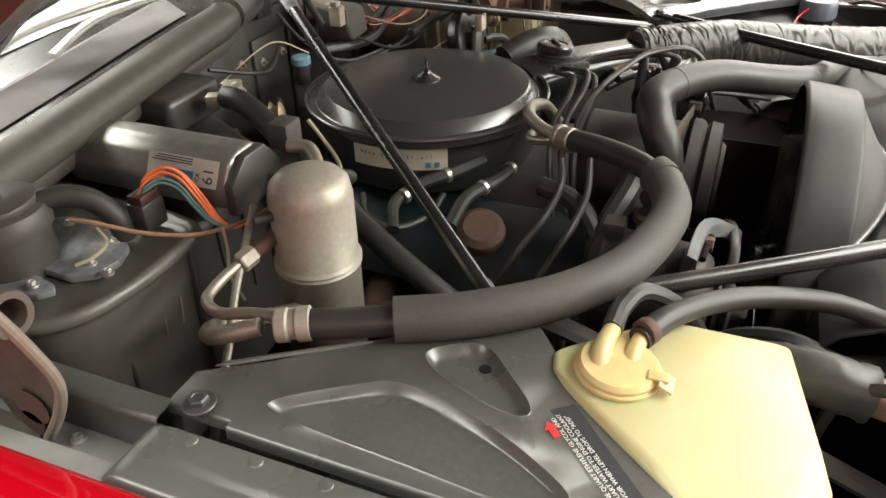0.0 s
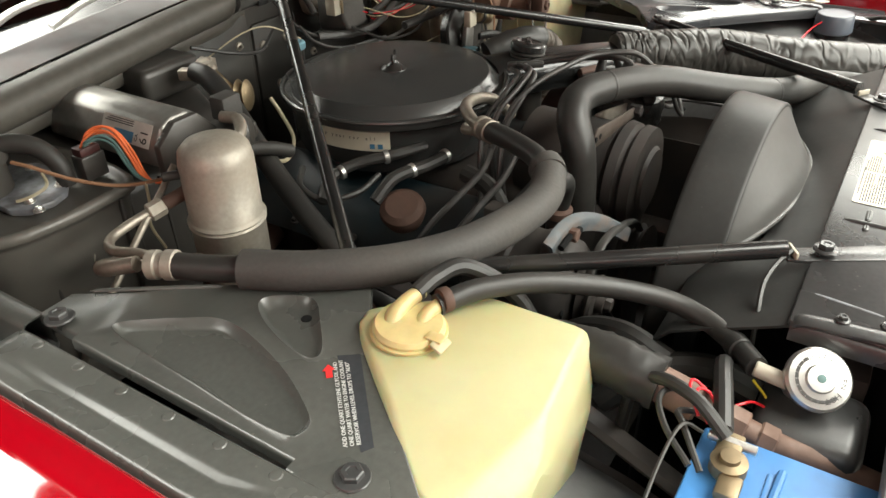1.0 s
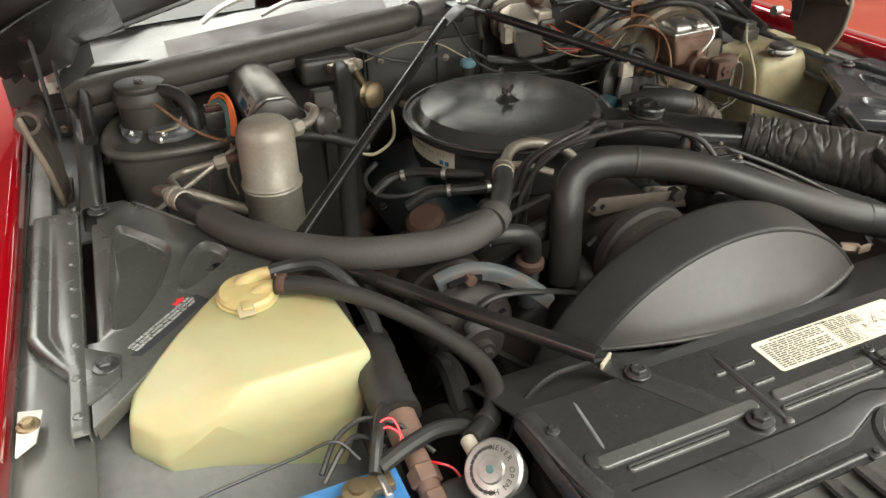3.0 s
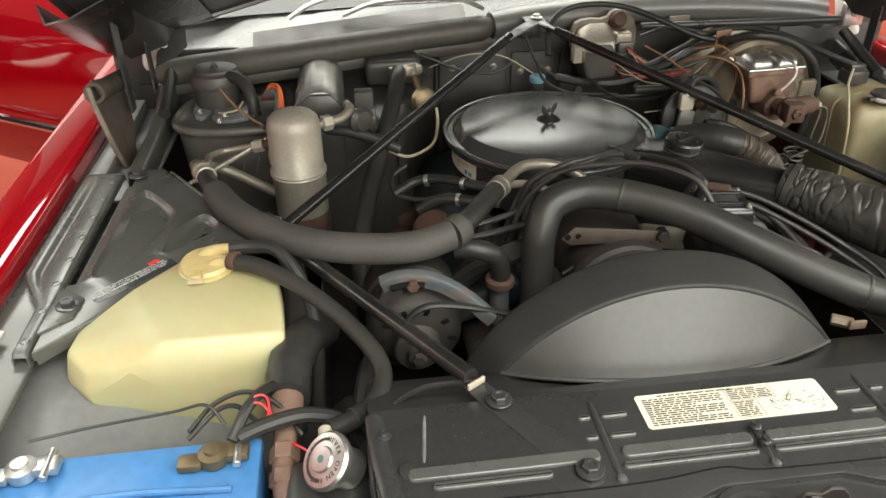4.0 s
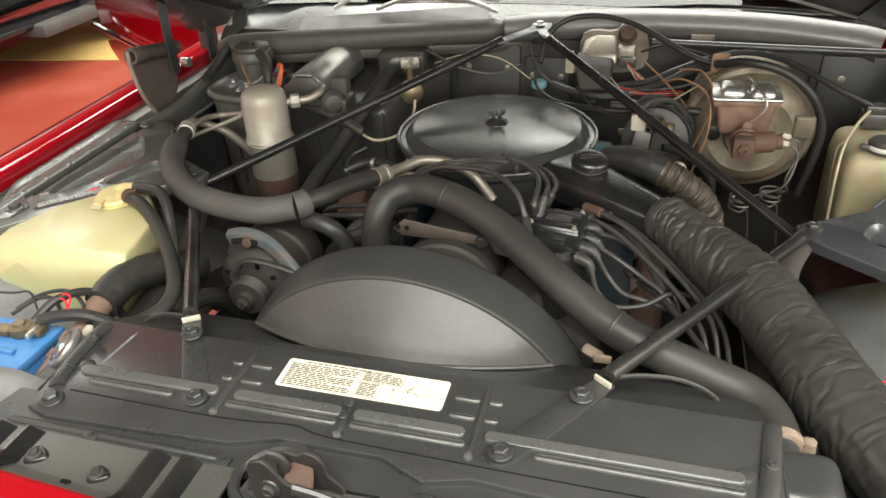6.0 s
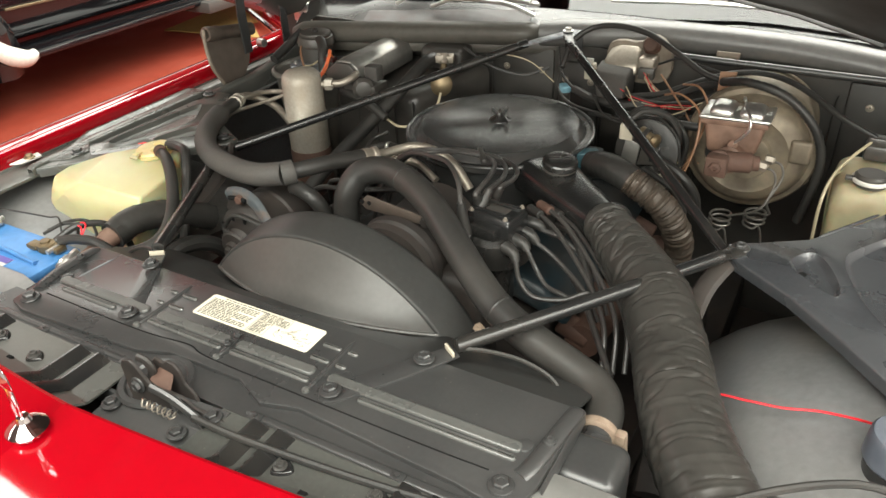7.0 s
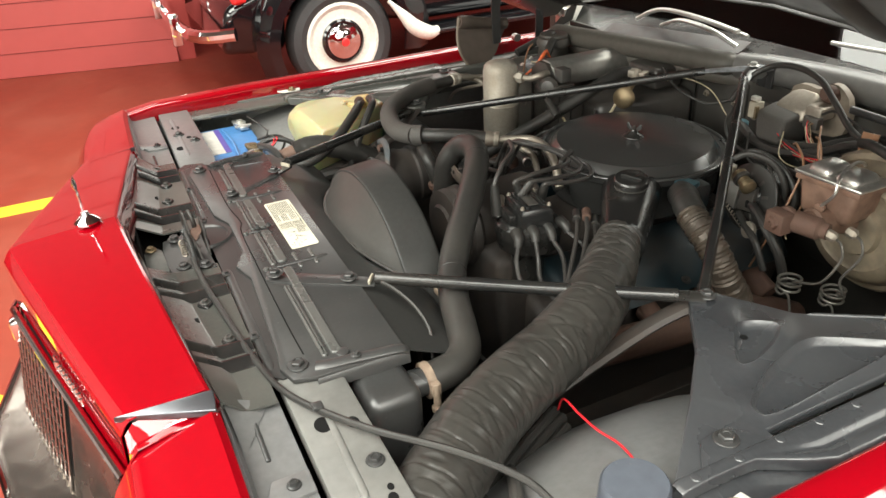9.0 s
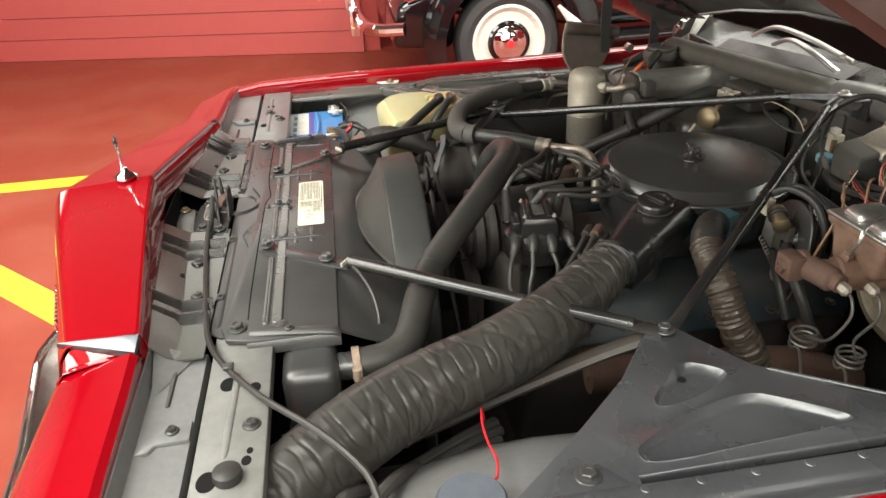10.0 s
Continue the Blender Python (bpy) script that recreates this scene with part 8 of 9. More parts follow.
def washer_bottle():
    t = thing("washer_bottle", (0.70, 0.94, 0.60), "old cream plastic washer bottle with black cap", "washer bottle")
    part("bottle", hull([(x, y, z) for x, y, z in ((0.655, 0.895, 0.850), (0.648, 1.04, 0.846), (0.84, 0.88, 0.855), (0.84, 1.06, 0.860), (0.644, 0.885, 0.815), (0.640, 1.05, 0.815), (0.86, 0.86, 0.80), (0.86, 1.08, 0.80), (0.650, 0.885, 0.62), (0.645, 1.05, 0.62), (0.84, 0.87, 0.62), (0.84, 1.06, 0.62))], 0.016, 5), M_WASHER, t, "", 60)
    part("seam", tube([(0.650, 0.965, 0.66), (0.640, 0.965, 0.80), (0.648, 0.965, 0.838), (0.70, 0.965, 0.853)], 0.0022, 8, 5), M_WASHER, t)
    part("cap", lathe([(0.0, 0.02), (0.024, 0.02), (0.028, 0.016), (0.028, 0.0), (0.024, -0.004)], c=(0.70, 0.895, 0.858), seg=28), M_BOX, t, "black screw cap")
    part("cap_tab", box((0.668, 0.888, 0.866), (0.018, 0.012, 0.008), 0.002), M_BOX, t)
    part("cap_band", lathe([(0.030, 0.004), (0.032, 0.006), (0.032, 0.010), (0.030, 0.012)], c=(0.70, 0.895, 0.858), seg=28), M_WHITE, t)
    part("pump", merge(box((0.705, 1.015, 0.872), (0.05, 0.04, 0.030), 0.005), box((0.700, 1.010, 0.894), (0.036, 0.028, 0.018), 0.004)), M_BOX, t)
    part("tube", tube([(0.690, 1.0, 0.895), (0.662, 0.965, 0.872), (0.640, 0.92, 0.850), (0.630, 0.885, 0.80), (0.634, 0.875, 0.68)], 0.003, 6, 6), M_WIRE_CREAM, t)


washer_bottle()
solo("vacuum_hose", tube([(0.695, 1.005, 0.900), (0.63, 1.02, 0.925), (0.55, 1.07, 0.955), (0.48, 1.10, 0.965), (0.41, 1.10, 0.958), (0.33, 1.10, 0.925), (0.27, 1.10, 0.895), (0.2, 1.10, 0.88)], 0.006, 10, 6), M_RUBBER, "thin black hose across the firewall", "hose", "firewall hoses")
solo("heater_hose", tube([(0.035, 1.10, 0.925), (0.045, 1.14, 0.975), (0.085, 1.165, 1.005), (0.15, 1.163, 1.015), (0.22, 1.145, 1.008), (0.29, 1.11, 0.985), (0.365, 1.076, 0.956), (0.44, 1.06, 0.950), (0.50, 1.05, 0.955)], 0.0065, 12, 6), M_RUBBER, "black rubber hose arching over the wiper motor", "hose", "firewall hoses")
solo("loom_conduit", tube([(0.40, 1.05, 0.955), (0.455, 1.01, 0.974), (0.525, 0.995, 0.962), (0.580, 0.990, 0.920), (0.608, 0.995, 0.865), (0.612, 1.0, 0.80), (0.595, 1.0, 0.70)], 0.0085, 12, 12, radius=lambda u, k: 0.0080 + 0.0011 * (k % 2)), M_RUBBER, "black ribbed wiring conduit curving round the booster", "conduit")
solo("linkage_rod", rod((0.27, 1.185, 0.955), (0.76, 1.185, 0.95), 0.008), M_BLACK, "grey steel linkage rod along the firewall", "rod")
solo("wiring_harness", tube([(0.06, 1.12, 0.87), (0.13, 1.09, 0.862), (0.20, 1.08, 0.865), (0.28, 1.09, 0.885), (0.35, 1.085, 0.925), (0.40, 1.07, 0.945)], 0.009, 10, 6, wobble=0.2), M_RUBBER, "black taped wiring bundle", "wiring")
solo("strap", sheet([[(0.392, 1.062, 0.972), (0.392, 1.058, 0.93), (0.394, 1.056, 0.905)], [(0.425, 1.062, 0.975), (0.422, 1.058, 0.93), (0.420, 1.056, 0.905)]], 0.002), M_WIRE_BROWN, "brown fibre strap hung over the hoses", "strap")
solo("fuse_tag", box((0.378, 1.222, 0.955), (0.050, 0.006, 0.020), 0.002), M_DUSTY, "dull metal tag on the cowl", "tag")
for n, pts in enumerate((((0.02, 1.13, 0.90), (0.03, 1.10, 0.87), (0.08, 1.07, 0.85), (0.18, 1.04, 0.85)), ((0.0, 1.17, 0.95), (0.02, 1.14, 0.90), (0.06, 1.12, 0.87)), ((-0.02, 1.16, 0.90), (-0.08, 1.14, 0.88), (-0.16, 1.12, 0.90), (-0.24, 1.14, 0.93)),
                         ((0.19, 1.09, 0.89), (0.26, 1.08, 0.88), (0.34, 1.06, 0.90), (0.40, 1.06, 0.93)), ((0.12, 1.06, 0.84), (0.2, 1.03, 0.85), (0.28, 1.03, 0.86), (0.34, 1.03, 0.885)))):
    solo("vacuum_line", tube(pts, 0.0035, 7, 6), M_RUBBER, "thin black vacuum line by the firewall", "hose", "vacuum lines")
VAC = thing("vacuum_valve", (0.02, 1.15, 0.83), "small black vacuum valve with a pale blue cap", "valve")
part("body", rod((0.026, 1.15, 0.815), (0.027, 1.15, 0.85), 0.014), M_BOX, VAC)
part("cap", rod((0.027, 1.15, 0.85), (0.027, 1.15, 0.866), 0.018), material("pale blue plastic", (0.20, 0.38, 0.46), 0.5), VAC)
HEAT = thing("heat_tube", (0.36, 0.80, 0.70), "crinkled foil hot air tube", "duct")
part("taped_end", tube([(0.215, 0.815, 0.835), (0.250, 0.790, 0.850), (0.285, 0.765, 0.854), (0.318, 0.750, 0.848)], 0.027, 18, 10, wobble=0.05, seed=2), M_RUBBER, HEAT, "black taped upper end", 50)
part("tube", tube([(0.308, 0.752, 0.850), (0.345, 0.748, 0.832), (0.382, 0.752, 0.800), (0.404, 0.765, 0.755), (0.408, 0.795, 0.705), (0.400, 0.82, 0.65)], 0.026, 24, 16, radius=lambda u, k: 0.0265 + 0.0009 * math.sin(k * 1.1) + 0.0011 * math.sin(k * 2.7), wobble=0.07, seed=5), M_TAPE, HEAT, "", 20)
BLUEBOX = thing("sensor_box", (0.194, 0.846, 0.80), "small blue painted box beside the air cleaner", "sensor")
part("case", box((0.194, 0.846, 0.828), (0.044, 0.034, 0.044), 0.006, Matrix.Rotation(0.35, 4, "Z")), M_TEALBOX, BLUEBOX)
part("bracket", box((0.194, 0.846, 0.795), (0.02, 0.02, 0.03), 0.002), M_BOX, BLUEBOX)

# ---- bulkhead, car's right: climate unit ----


def climate_unit():
    t = thing("climate_box", (-0.55, 1.06, 0.55), "dark moulded climate control box on the firewall", "climate box")
    part("case", hull([(x, y, z) for x, y, z in ((-0.60, 0.98, 0.84), (-0.30, 0.99, 0.84), (-0.62, 1.22, 0.87), (-0.20, 1.22, 0.87), (-0.60, 0.97, 0.55), (-0.28, 0.99, 0.55), (-0.62, 1.22, 0.55), (-0.2, 1.22, 0.55))], 0.02, 3), M_BOX, t)
    tub = rounded([(-0.52, 0.952), (-0.575, 0.944), (-0.645, 0.942), (-0.715, 0.955), (-0.752, 0.998), (-0.745, 1.085), (-0.72, 1.15), (-0.66, 1.20), (-0.52, 1.205)], 2)
    blower = part("blower_case", loft([[(x, y, z) for x, y in inset(tub, d)] for d, z in ((0.030, 0.56), (0.022, 0.60), (0.004, 0.838), (0.001, 0.846), (-0.005, 0.849), (-0.0075, 0.853), (-0.0075, 0.859), (-0.004, 0.8635), (0.003, 0.864), (0.008, 0.860), (0.012, 0.858))]), M_CASE, t, "large dusty black blower case with a rolled rim", 50)
    part("motor_plate", prism(rounded([(-0.675, 0.988), (-0.615, 0.976), (-0.572, 1.03), (-0.572, 1.12), (-0.63, 1.14), (-0.672, 1.06)], 1), 0.858, 0.868, 0.003), M_MOTTLED, blower, "mottled pale metal motor plate")
    part("motor_plate", prism(rounded([(-0.715, 1.02), (-0.69, 1.0), (-0.678, 1.06), (-0.69, 1.13), (-0.72, 1.11)], 1), 0.858, 0.866, 0.002), M_MOTTLED, blower)
    for x, y in ((-0.648, 1.002), (-0.600, 1.010), (-0.590, 1.09), (-0.70, 1.03), (-0.655, 0.972), (-0.70, 1.115)):
        part("screw", bolt((x, y, 0.867), 0.005), M_STEEL, blower)
    for x, y, h in ((-0.672, 0.962, 0.21), (-0.560, 0.950, 0.22), (-0.728, 1.020, 0.20)):
        part("case_rib", box((x, y, 0.735), (0.006, 0.010, h), 0.002), M_BOX, blower)
    part("clip_wire", tube([(-0.612, 0.955, 0.80), (-0.617, 0.951, 0.785), (-0.622, 0.949, 0.765)], 0.0012, 6, 3), M_PIPE, blower)
    part("clip_wire", tube([(-0.585, 0.953, 0.80), (-0.591, 0.949, 0.782), (-0.596, 0.947, 0.765)], 0.0012, 6, 3), M_PIPE, blower)
    part("motor", lathe([(0.046, 0.858), (0.044, 0.905), (0.050, 0.908), (0.051, 0.918), (0.046, 0.930), (0.036, 0.935), (0.0, 0.936)], Matrix.Translation((-0.668, 1.088, 0)), 32), M_BOX, blower, "black blower motor")
    part("motor_cap", prism(rounded([(-0.712, 1.075), (-0.69, 1.050), (-0.655, 1.048), (-0.625, 1.07), (-0.622, 1.10), (-0.65, 1.13), (-0.69, 1.13), (-0.712, 1.11)], 1), 0.932, 0.941, 0.003), M_BOX, blower)
    part("screw", bolt((-0.668, 1.088, 0.941), 0.006), M_SATIN, blower)
    part("cooling_pipe", tube([(-0.645, 1.070, 0.926), (-0.622, 1.052, 0.928), (-0.602, 1.030, 0.918), (-0.592, 1.012, 0.895), (-0.590, 1.006, 0.866)], 0.0125, 14, 6), M_RUBBER, blower)
    part("terminal", tube([(-0.66, 1.01, 0.872), (-0.645, 0.998, 0.876), (-0.622, 1.0, 0.880), (-0.612, 1.02, 0.888)], 0.0022, 7, 5), M_WIRE_CREAM, blower)
    # long housing with the silver top
    can = part("valve_housing", hull([(x, y, z) for y, k in ((0.925, 0.94), (0.94, 1.0), (1.16, 1.0), (1.17, 0.95)) for x, z in ((-0.455 - 0.050 * k, 0.870), (-0.455 - 0.050 * k, 0.898), (-0.455 - 0.034 * k, 0.920 + 0.006 * k), (-0.455 - 0.015 * k, 0.928 + 0.006 * k), (-0.455 + 0.012 * k, 0.928 + 0.006 * k), (-0.455 + 0.034 * k, 0.916 + 0.006 * k), (-0.455 + 0.046 * k, 0.895), (-0.455 + 0.046 * k, 0.870))], 0.006, 3), M_CANISTER, t, "worn silver topped valve housing")
    part("end_flange", hull([(-0.455 + dx, y, z) for y in (0.912, 0.926) for dx, z in ((-0.052, 0.865), (-0.052, 0.905), (-0.02, 0.930), (0.02, 0.930), (0.048, 0.90), (0.048, 0.865))], 0.003, 2), M_BOX, can)
    def on_side(y, v):
        return V(-0.5050 + 0.0165 * v - 0.0014, y, 0.8965 + 0.0285 * v + 0.0010)

    lab = part("label", sheet([[on_side(y, v) for v in (0.0, 0.5, 1.0)] for y in (0.938, 0.985, 1.040)], 0.0004), M_WHITE, can, "white and blue printed label with the number 61")
    up = (on_side(1, 1) - on_side(1, 0)).normalized()
    out = V(-0.0006, 0, 0.0003)
    part("label_band", sheet([[on_side(y, v) + out for v in (0.05, 0.5)] for y in (0.972, 1.012)], 0.0003), M_BLUEINK, lab)
    words("61", 0.021, frame_at(on_side(0.944, 0.10) + out, up, (0, 1, 0)), M_INK, lab)
    words("CA", 0.008, frame_at(on_side(0.963, 0.15) + out, up, (0, 1, 0)), M_INK, lab)
    for k in range(3):
        part("print_bar", sheet([[on_side(y, 0.72 + 0.09 * k) + out, on_side(y, 0.76 + 0.09 * k) + out] for y in (0.975, 1.034 - 0.004 * k)], 0.0002), M_INK, lab)
    # solenoids and fittings in front of it
    part("solenoid", box((-0.372, 0.925, 0.915), (0.036, 0.03, 0.036), 0.004), M_FOAM, t)
    part("solenoid_base", hull([(-0.42 + dx, 0.91 + dy, z) for dx in (-0.02, 0.07) for dy in (-0.02, 0.04) for z in (0.865, 0.892)], 0.005, 2), M_BOX, t)
    part("vacuum_pot", lathe([(0.0, 0.0), (0.022, 0.0), (0.026, 0.005), (0.026, 0.012), (0.018, 0.02), (0, 0.022)], aim((-0.385, 0.895, 0.885), (-0.36, 0.86, 0.89)), 22), M_BOX, t)
    part("rear_block", hull([(x, y, z) for x in (-0.36, -0.24) for y in (1.12, 1.21) for z in (0.87, 0.925)], 0.012, 3), M_BOX, t)
    for x, y, z in ((-0.30, 1.085, 0.912), (-0.275, 1.075, 0.918), (-0.255, 1.09, 0.915)):
        part("plug", box((x, y, z), (0.02, 0.028, 0.018), 0.003, Matrix.Rotation(0.4, 4, "Z")), M_PIPE, t)
    part("relay", box((-0.556, 1.0, 0.882), (0.035, 0.025, 0.035), 0.003), M_BOX, t)
    part("relay_plug", box((-0.556, 1.0, 0.904), (0.030, 0.02, 0.012), 0.002), material("dark maroon plastic", (0.06, 0.02, 0.018), 0.5), t)
    for k in range(6):
        part("case_rib", box((-0.58 + k * 0.055, 0.982, 0.76), (0.004, 0.006, 0.14), 0.001), M_BOX, t)
    return t


climate_unit()
for n, (mm, z, o) in enumerate(((M_WIRE_ORANGE, 0.0, 0.0), (M_WIRE_ORANGE, 0.005, 0.004), (M_WIRE_ORANGE, -0.004, 0.007), (M_WIRE_TEAL, -0.006, -0.006), (M_WIRE_TEAL, -0.010, -0.010), (M_WIRE_ORANGE, 0.003, 0.010))):
    solo("plug_wire", tube([(-0.566 + 0.004 * n, 1.0, 0.905), (-0.556 + o * 0.6, 0.993, 0.922 + z), (-0.542 + o * 0.6, 0.980, 0.930 + z), (-0.534 + o * 0.6, 0.962, 0.922 + z), (-0.535 + o * 0.8, 0.940, 0.898 + z * 0.5), (-0.540 + o * 0.6, 0.918, 0.880), (-0.535, 0.898, 0.871), (-0.515, 0.886, 0.872)], 0.0019, 7, 6), mm, "orange insulated wire to the relay plug" if mm is M_WIRE_ORANGE else "teal insulated wire to the relay plug", "wire", "relay wires")
solo("plug_wire", tube([(-0.652, 1.005, 0.925), (-0.640, 0.985, 0.918), (-0.61, 0.955, 0.895), (-0.57, 0.925, 0.876), (-0.53, 0.895, 0.874), (-0.49, 0.878, 0.876)], 0.0025, 7, 6), M_WIRE_BROWN, "brown insulated wire from the blower", "wire", "relay wires")
solo("plug_wire", tube([(-0.545, 0.905, 0.875), (-0.55, 0.90, 0.85), (-0.56, 0.895, 0.82), (-0.55, 0.89, 0.78)], 0.002, 6, 5), M_WIRE_CREAM, "cream insulated wire hanging down", "wire", "relay wires")
solo("drain_tube", tube([(-0.515, 0.88, 0.892), (-0.555, 0.868, 0.87), (-0.615, 0.845, 0.845), (-0.675, 0.815, 0.825), (-0.735, 0.79, 0.80), (-0.77, 0.78, 0.76)], 0.0045, 10, 6), M_PIPE, "greyish cream drain tube", "tube")
VALVE = thing("water_valve", (-0.238, 1.02, 0.84), "tarnished brass vacuum water valve with two discs", "valve")
part("disc", lathe([(0.0, 0.0), (0.022, 0.0), (0.027, 0.004), (0.022, 0.008), (0.018, 0.011), (0.022, 0.014), (0.026, 0.018), (0.020, 0.022), (0.0, 0.026)], aim((-0.250, 1.035, 0.868), (-0.225, 0.985, 0.872)), 28), M_BRASS, VALVE)
part("stem", rod((-0.250, 1.035, 0.868), (-0.262, 1.07, 0.905), 0.008), M_BRASS, VALVE)
part("fitting", rod((-0.262, 1.07, 0.905), (-0.268, 1.085, 0.925), 0.012), M_PIPE, VALVE)
part("line", tube([(-0.225, 0.985, 0.865), (-0.225, 0.965, 0.84), (-0.24, 0.93, 0.81), (-0.29, 0.90, 0.80), (-0.33, 0.90, 0.815)], 0.0032, 8, 6), M_WIRE_CREAM, VALVE)
solo("heater_pipe_hose", tube([(-0.292, 1.075, 0.915), (-0.298, 1.04, 0.912), (-0.312, 0.985, 0.885), (-0.335, 0.92, 0.845), (-0.362, 0.84, 0.80), (-0.385, 0.76, 0.76), (-0.40, 0.68, 0.72), (-0.40, 0.62, 0.68)], 0.0165, 14, 6), M_RUBBER, "thick black heater hose running down past the canister", "hose")
solo("conduit", tube([(-0.45, 0.90, 0.868), (-0.40, 0.885, 0.865), (-0.35, 0.875, 0.850), (-0.31, 0.87, 0.83)], 0.010, 12, 10, radius=lambda u, k: 0.0098 + 0.0012 * (k % 2)), M_RUBBER, "black ribbed wiring conduit under the canister", "conduit")
for n, (pts, r, mm) in enumerate(((((-0.33, 0.80, 0.77), (-0.285, 0.818, 0.785), (-0.24, 0.80, 0.795), (-0.19, 0.76, 0.80), (-0.14, 0.735, 0.80)), 0.009, M_RUBBER),
                         (((-0.30, 0.86, 0.80), (-0.33, 0.84, 0.785), (-0.325, 0.80, 0.77), (-0.28, 0.77, 0.77), (-0.23, 0.765, 0.78)), 0.005, M_RUBBER),
                         (((-0.29, 0.73, 0.77), (-0.25, 0.72, 0.795), (-0.20, 0.695, 0.80), (-0.15, 0.685, 0.80)), 0.010, M_RUBBER),
                         (((-0.33, 0.66, 0.70), (-0.30, 0.62, 0.77), (-0.26, 0.60, 0.80), (-0.19, 0.60, 0.81), (-0.12, 0.62, 0.82)), 0.005, M_WIRE_GREY),
                         (((-0.36, 0.62, 0.68), (-0.32, 0.58, 0.76), (-0.27, 0.56, 0.80), (-0.2, 0.56, 0.81), (-0.1, 0.58, 0.82)), 0.005, M_WIRE_GREY),
                         (((-0.19, 0.63, 0.80), (-0.20, 0.58, 0.79), (-0.23, 0.54, 0.76), (-0.26, 0.52, 0.70)), 0.014, M_RUBBER),
                         (((-0.30, 0.52, 0.66), (-0.24, 0.53, 0.75), (-0.17, 0.51, 0.80), (-0.12, 0.50, 0.82)), 0.018, M_RUBBER),
                         (((-0.10, 0.46, 0.79), (-0.075, 0.47, 0.80), (-0.06, 0.48, 0.82), (-0.045, 0.47, 0.80)), 0.003, M_RUBBER),
                         (((0.29, 0.52, 0.76), (0.33, 0.46, 0.77), (0.37, 0.40, 0.76), (0.42, 0.33, 0.74)), 0.005, M_WIRE_GREY),
                         (((0.22, 0.62, 0.80), (0.26, 0.58, 0.815), (0.29, 0.55, 0.80), (0.33, 0.50, 0.76)), 0.007, M_WIRE_GREY),
                         (((-0.38, 0.42, 0.66), (-0.39, 0.36, 0.74), (-0.40, 0.30, 0.77), (-0.41, 0.24, 0.76)), 0.016, M_RUBBER),
                         (((-0.44, 0.30, 0.70), (-0.42, 0.26, 0.745), (-0.40, 0.2, 0.76), (-0.41, 0.14, 0.76)), 0.018, M_RUBBER))):
    solo("engine_hose", tube(pts, r, 10, 6), mm, "black rubber hose low beside the engine" if mm is M_RUBBER else "grey ignition lead low beside the engine", "hose", "engine hoses")
for x, y, z, d in ((-0.27, 0.812, 0.788, (0.5, -0.2, 0.1)), (-0.205, 0.772, 0.798, (0.5, -0.4, 0.05)), (-0.225, 0.708, 0.798, (0.5, -0.2, 0.05)), (-0.16, 0.688, 0.80, (1, -0.2, 0))):
    v = V(d).normalized()
    solo("hose_clip", lathe([(0.0105, 0), (0.0115, 0.001), (0.0115, 0.007), (0.0105, 0.008)], aim(V(x, y, z), V(x, y, z) + v), 16), M_STEEL, "steel spring clip on a hose", "hose clip", "hose clips")

# ---- small things at the sides ----
HORN = thing("siren", (0.775, 0.255, 0.70), "black round alarm siren with blue grey cap and red wire", "siren")
part("body", lathe([(0.0, 0.74), (0.036, 0.74), (0.038, 0.75), (0.036, 0.815), (0.0, 0.815)], Matrix.Translation((0.778, 0.258, 0)), 36), M_SATIN, HORN)
part("cap", lathe([(0.0385, 0.812), (0.041, 0.816), (0.039, 0.848), (0.036, 0.852), (0.0, 0.853)], Matrix.Translation((0.778, 0.258, 0)), 36), material("blue grey plastic cap", (0.085, 0.095, 0.115), 0.35, speck=0.1), HORN)
part("wire", tube([(0.744, 0.279, 0.838), (0.729, 0.296, 0.824), (0.689, 0.305, 0.812), (0.648, 0.303, 0.802), (0.607, 0.304, 0.796), (0.560, 0.312, 0.782), (0.535, 0.32, 0.74)], 0.0017, 7, 8), M_WIRE_RED, HORN, "thin red wire")
for n, pts in enumerate((((0.60, 0.16, 0.70), (0.64, 0.14, 0.745), (0.67, 0.12, 0.77), (0.69, 0.11, 0.77)), ((0.57, 0.22, 0.70), (0.63, 0.19, 0.75), (0.69, 0.16, 0.78), (0.74, 0.13, 0.78)), ((0.62, 0.24, 0.70), (0.67, 0.20, 0.74), (0.73, 0.17, 0.76), (0.78, 0.12, 0.75)))):
    solo("lamp_cable", tube(pts, 0.009, 10, 6), M_FOAM, "grey sheathed cable beside the duct", "cable", "lamp cables")
solo("white_hose", tube([(0.665, 0.20, 0.70), (0.70, 0.185, 0.745), (0.72, 0.165, 0.765), (0.725, 0.13, 0.72)], 0.008, 10, 6), M_WHITE, "white plastic tube beside the duct", "tube")
for s in (-1, 1):
    br = thing("fender_bracket", (s * 0.855, 0.32, 0.85), "pale zinc bracket bolted to the fender", "bracket", "fender brackets")
    part("plate", prism([(s * x, y) for x, y in ((0.842, 0.345), (0.848, 0.300), (0.866, 0.285), (0.866, 0.352))], 0.8505, 0.8545, 0.001), M_WHITE, br)
    part("bolt", bolt((s * 0.855, 0.325, 0.8545), 0.008), M_BRASS, br)
LABEL = thing("coolant_label", (-0.70, 0.43, 0.853), "black label with white coolant instructions and red arrow", "label")
du = (V(-0.668, 0.482, 0) - V(-0.752, 0.402, 0)).normalized()
part("backing", prism([(-0.752, 0.398), (-0.742, 0.392), (-0.655, 0.472), (-0.668, 0.490)], 0.8532, 0.8536), M_GLOSSPANEL, LABEL)
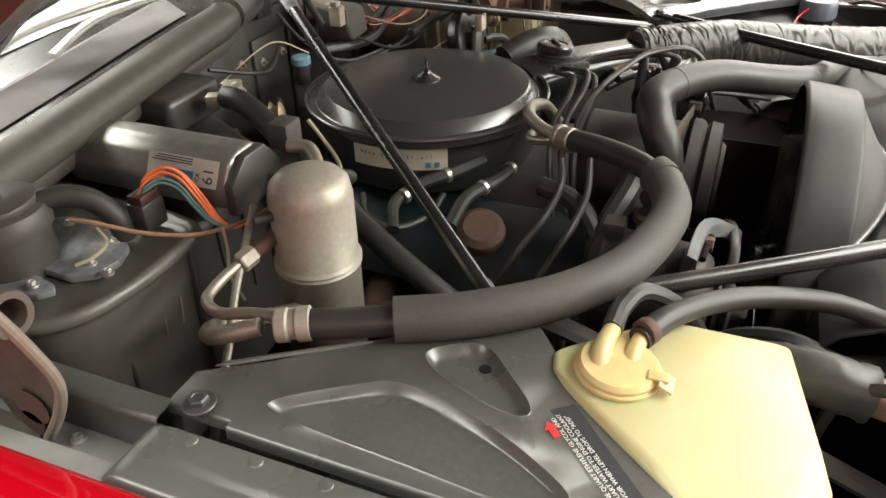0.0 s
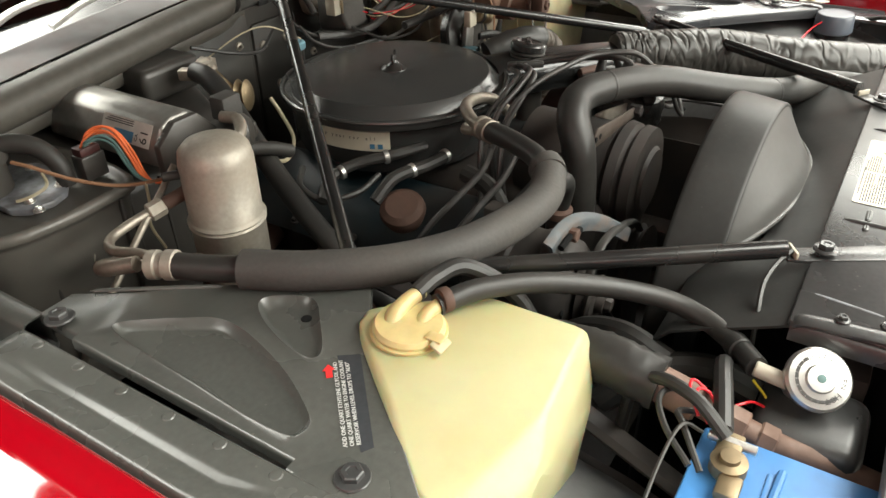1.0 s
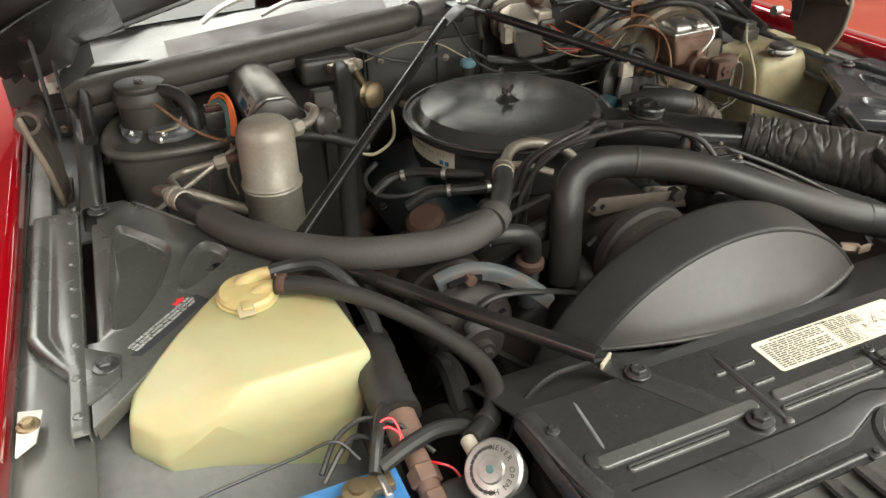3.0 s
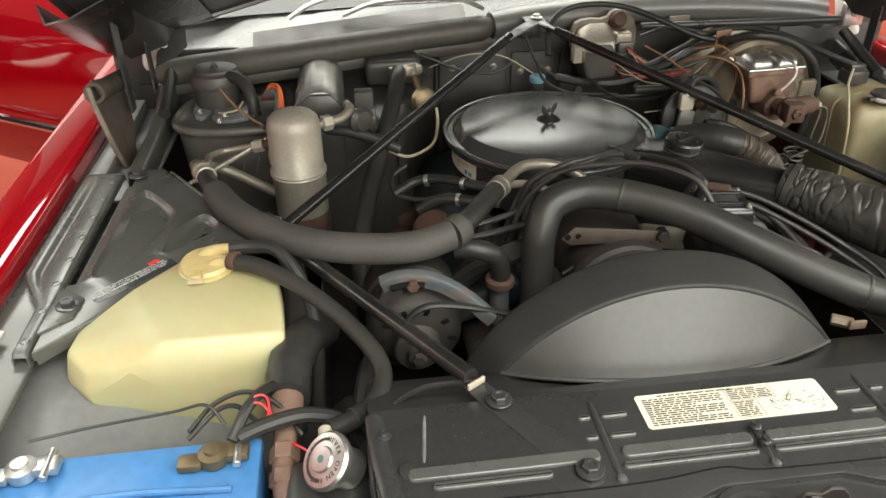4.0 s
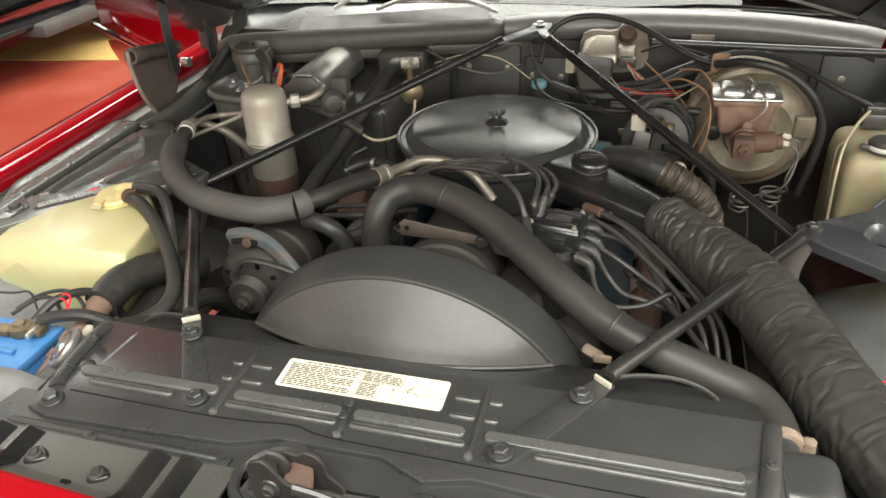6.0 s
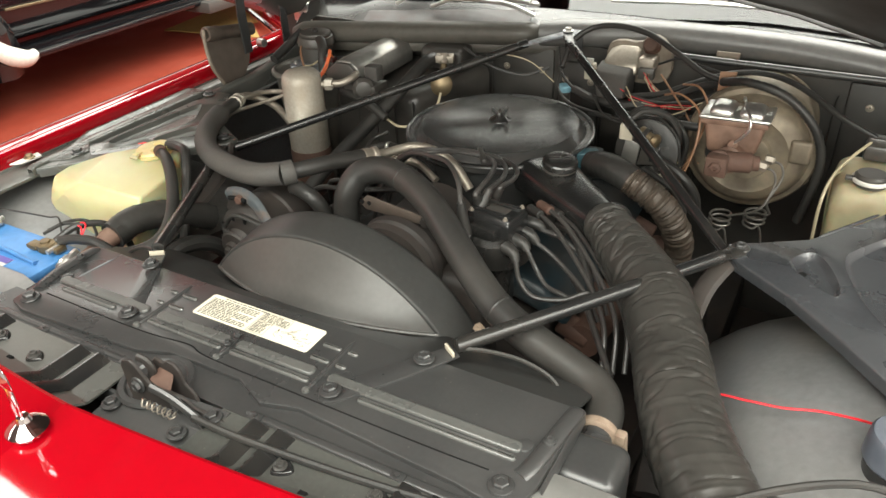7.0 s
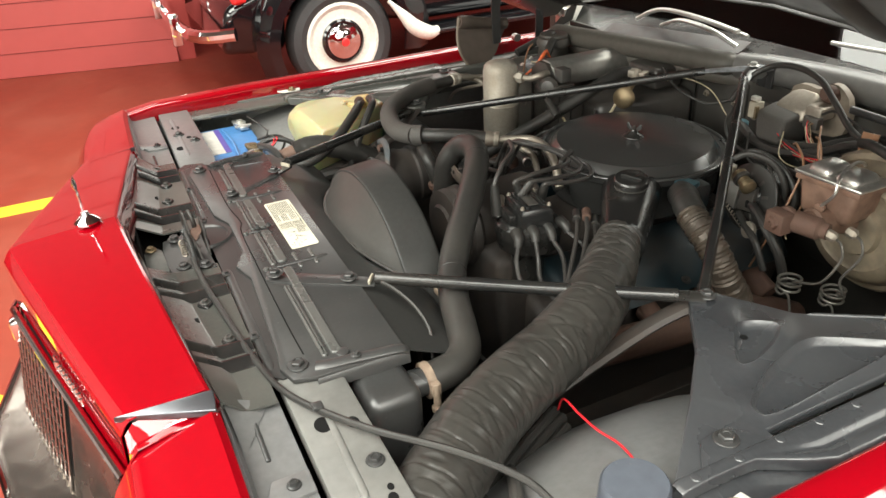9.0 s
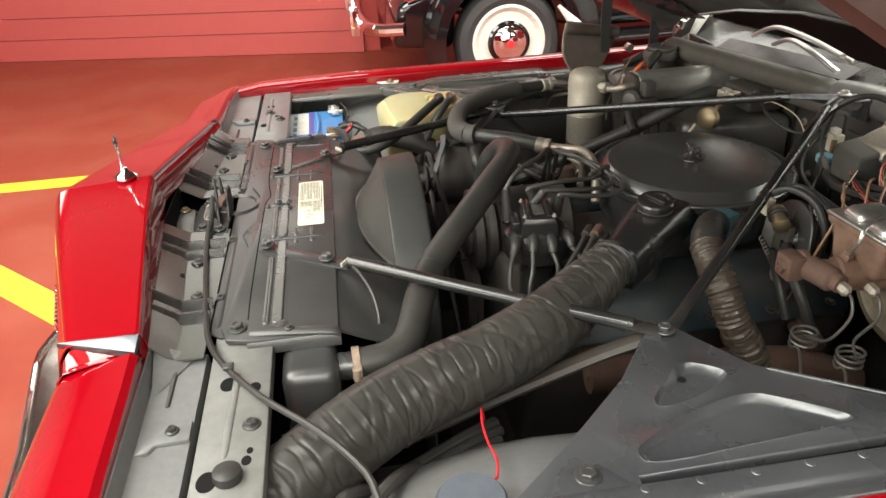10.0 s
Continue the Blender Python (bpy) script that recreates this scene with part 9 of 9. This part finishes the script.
for k, line in enumerate(("ADD ONE QUART ETHYLENE GLYCOL AND", "ONE QUART WATER TO ENGINE COOLANT", "RESERVOIR WHEN LEVEL DROPS TO \"ADD\"")):
    words(line, 0.0054, frame_at(V(-0.756, 0.408, 0.8538) + V(du.y, -du.x, 0) * (0.0056 * k) + du * 0.004, du, (-du.y, du.x, 0)), M_WHITEINK, LABEL)
arrow = [(-0.008, -0.003), (0.002, -0.003), (0.002, -0.006), (0.010, 0.0), (0.002, 0.006), (0.002, 0.003), (-0.008, 0.003)]
am = frame_at((-0.690, 0.482, 0.8538), du, (-du.y, du.x, 0))
part("arrow", prism([tuple((am @ V(x, y, 0)).xy) for x, y in arrow], 0.8536, 0.8541), M_REDINK, LABEL, "red printed arrow")

# thin wires strung along the bulkhead
LOOSE = (((0.19, 1.10, 0.90), (0.24, 1.04, 0.875), (0.31, 1.02, 0.88), (0.37, 1.04, 0.91)), ((0.12, 1.08, 0.88), (0.17, 1.03, 0.85), (0.25, 1.01, 0.85), (0.33, 1.03, 0.87), (0.40, 1.05, 0.90)),
         ((0.26, 1.12, 0.93), (0.31, 1.06, 0.905), (0.36, 1.02, 0.86), (0.39, 0.98, 0.80)), ((0.22, 0.98, 0.83), (0.28, 0.95, 0.845), (0.34, 0.94, 0.83), (0.38, 0.93, 0.78)),
         ((0.25, 1.13, 0.95), (0.30, 1.10, 0.975), (0.37, 1.09, 0.965), (0.43, 1.08, 0.955)), ((0.30, 1.00, 0.930), (0.34, 0.96, 0.950), (0.385, 0.93, 0.930), (0.392, 0.90, 0.870), (0.375, 0.89, 0.80), (0.35, 0.88, 0.72)), ((-0.22, 1.14, 0.90), (-0.14, 1.12, 0.93), (-0.06, 1.13, 0.92), (0.01, 1.12, 0.88)), ((0.27, 0.97, 0.88), (0.31, 0.93, 0.905), (0.355, 0.91, 0.875), (0.365, 0.90, 0.81), (0.34, 0.89, 0.74)),
         ((0.33, 1.02, 0.95), (0.37, 0.98, 0.962), (0.395, 0.96, 0.93), (0.39, 0.95, 0.87), (0.36, 0.95, 0.78)))
for n, pts in enumerate(LOOSE):
    solo("loose_wire", tube(pts, (0.0014, 0.0028, 0.0022)[n % 3], 6, 6), (M_WIRE_CREAM, M_RUBBER, M_WIRE_BROWN)[n % 3], ("thin cream wire along the firewall", "thin black vacuum line along the firewall", "thin brown wire along the firewall")[n % 3], "wire", "firewall wires")

# ---- under the engine ----
SUB = thing("subframe", (0, 0.6, 0.22), "dark greasy subframe and splash shield under the engine", "subframe")
part("shield", box((0, 0.58, 0.30), (1.5, 1.30, 0.02), 0.004), M_GRIME, SUB)
for s in (-1, 1):
    part("rail", box((s * 0.46, 0.58, 0.36), (0.09, 1.28, 0.12), 0.012), M_GRIME, SUB)
part("crossmember", box((0, 0.22, 0.36), (1.0, 0.12, 0.10), 0.012), M_GRIME, SUB)
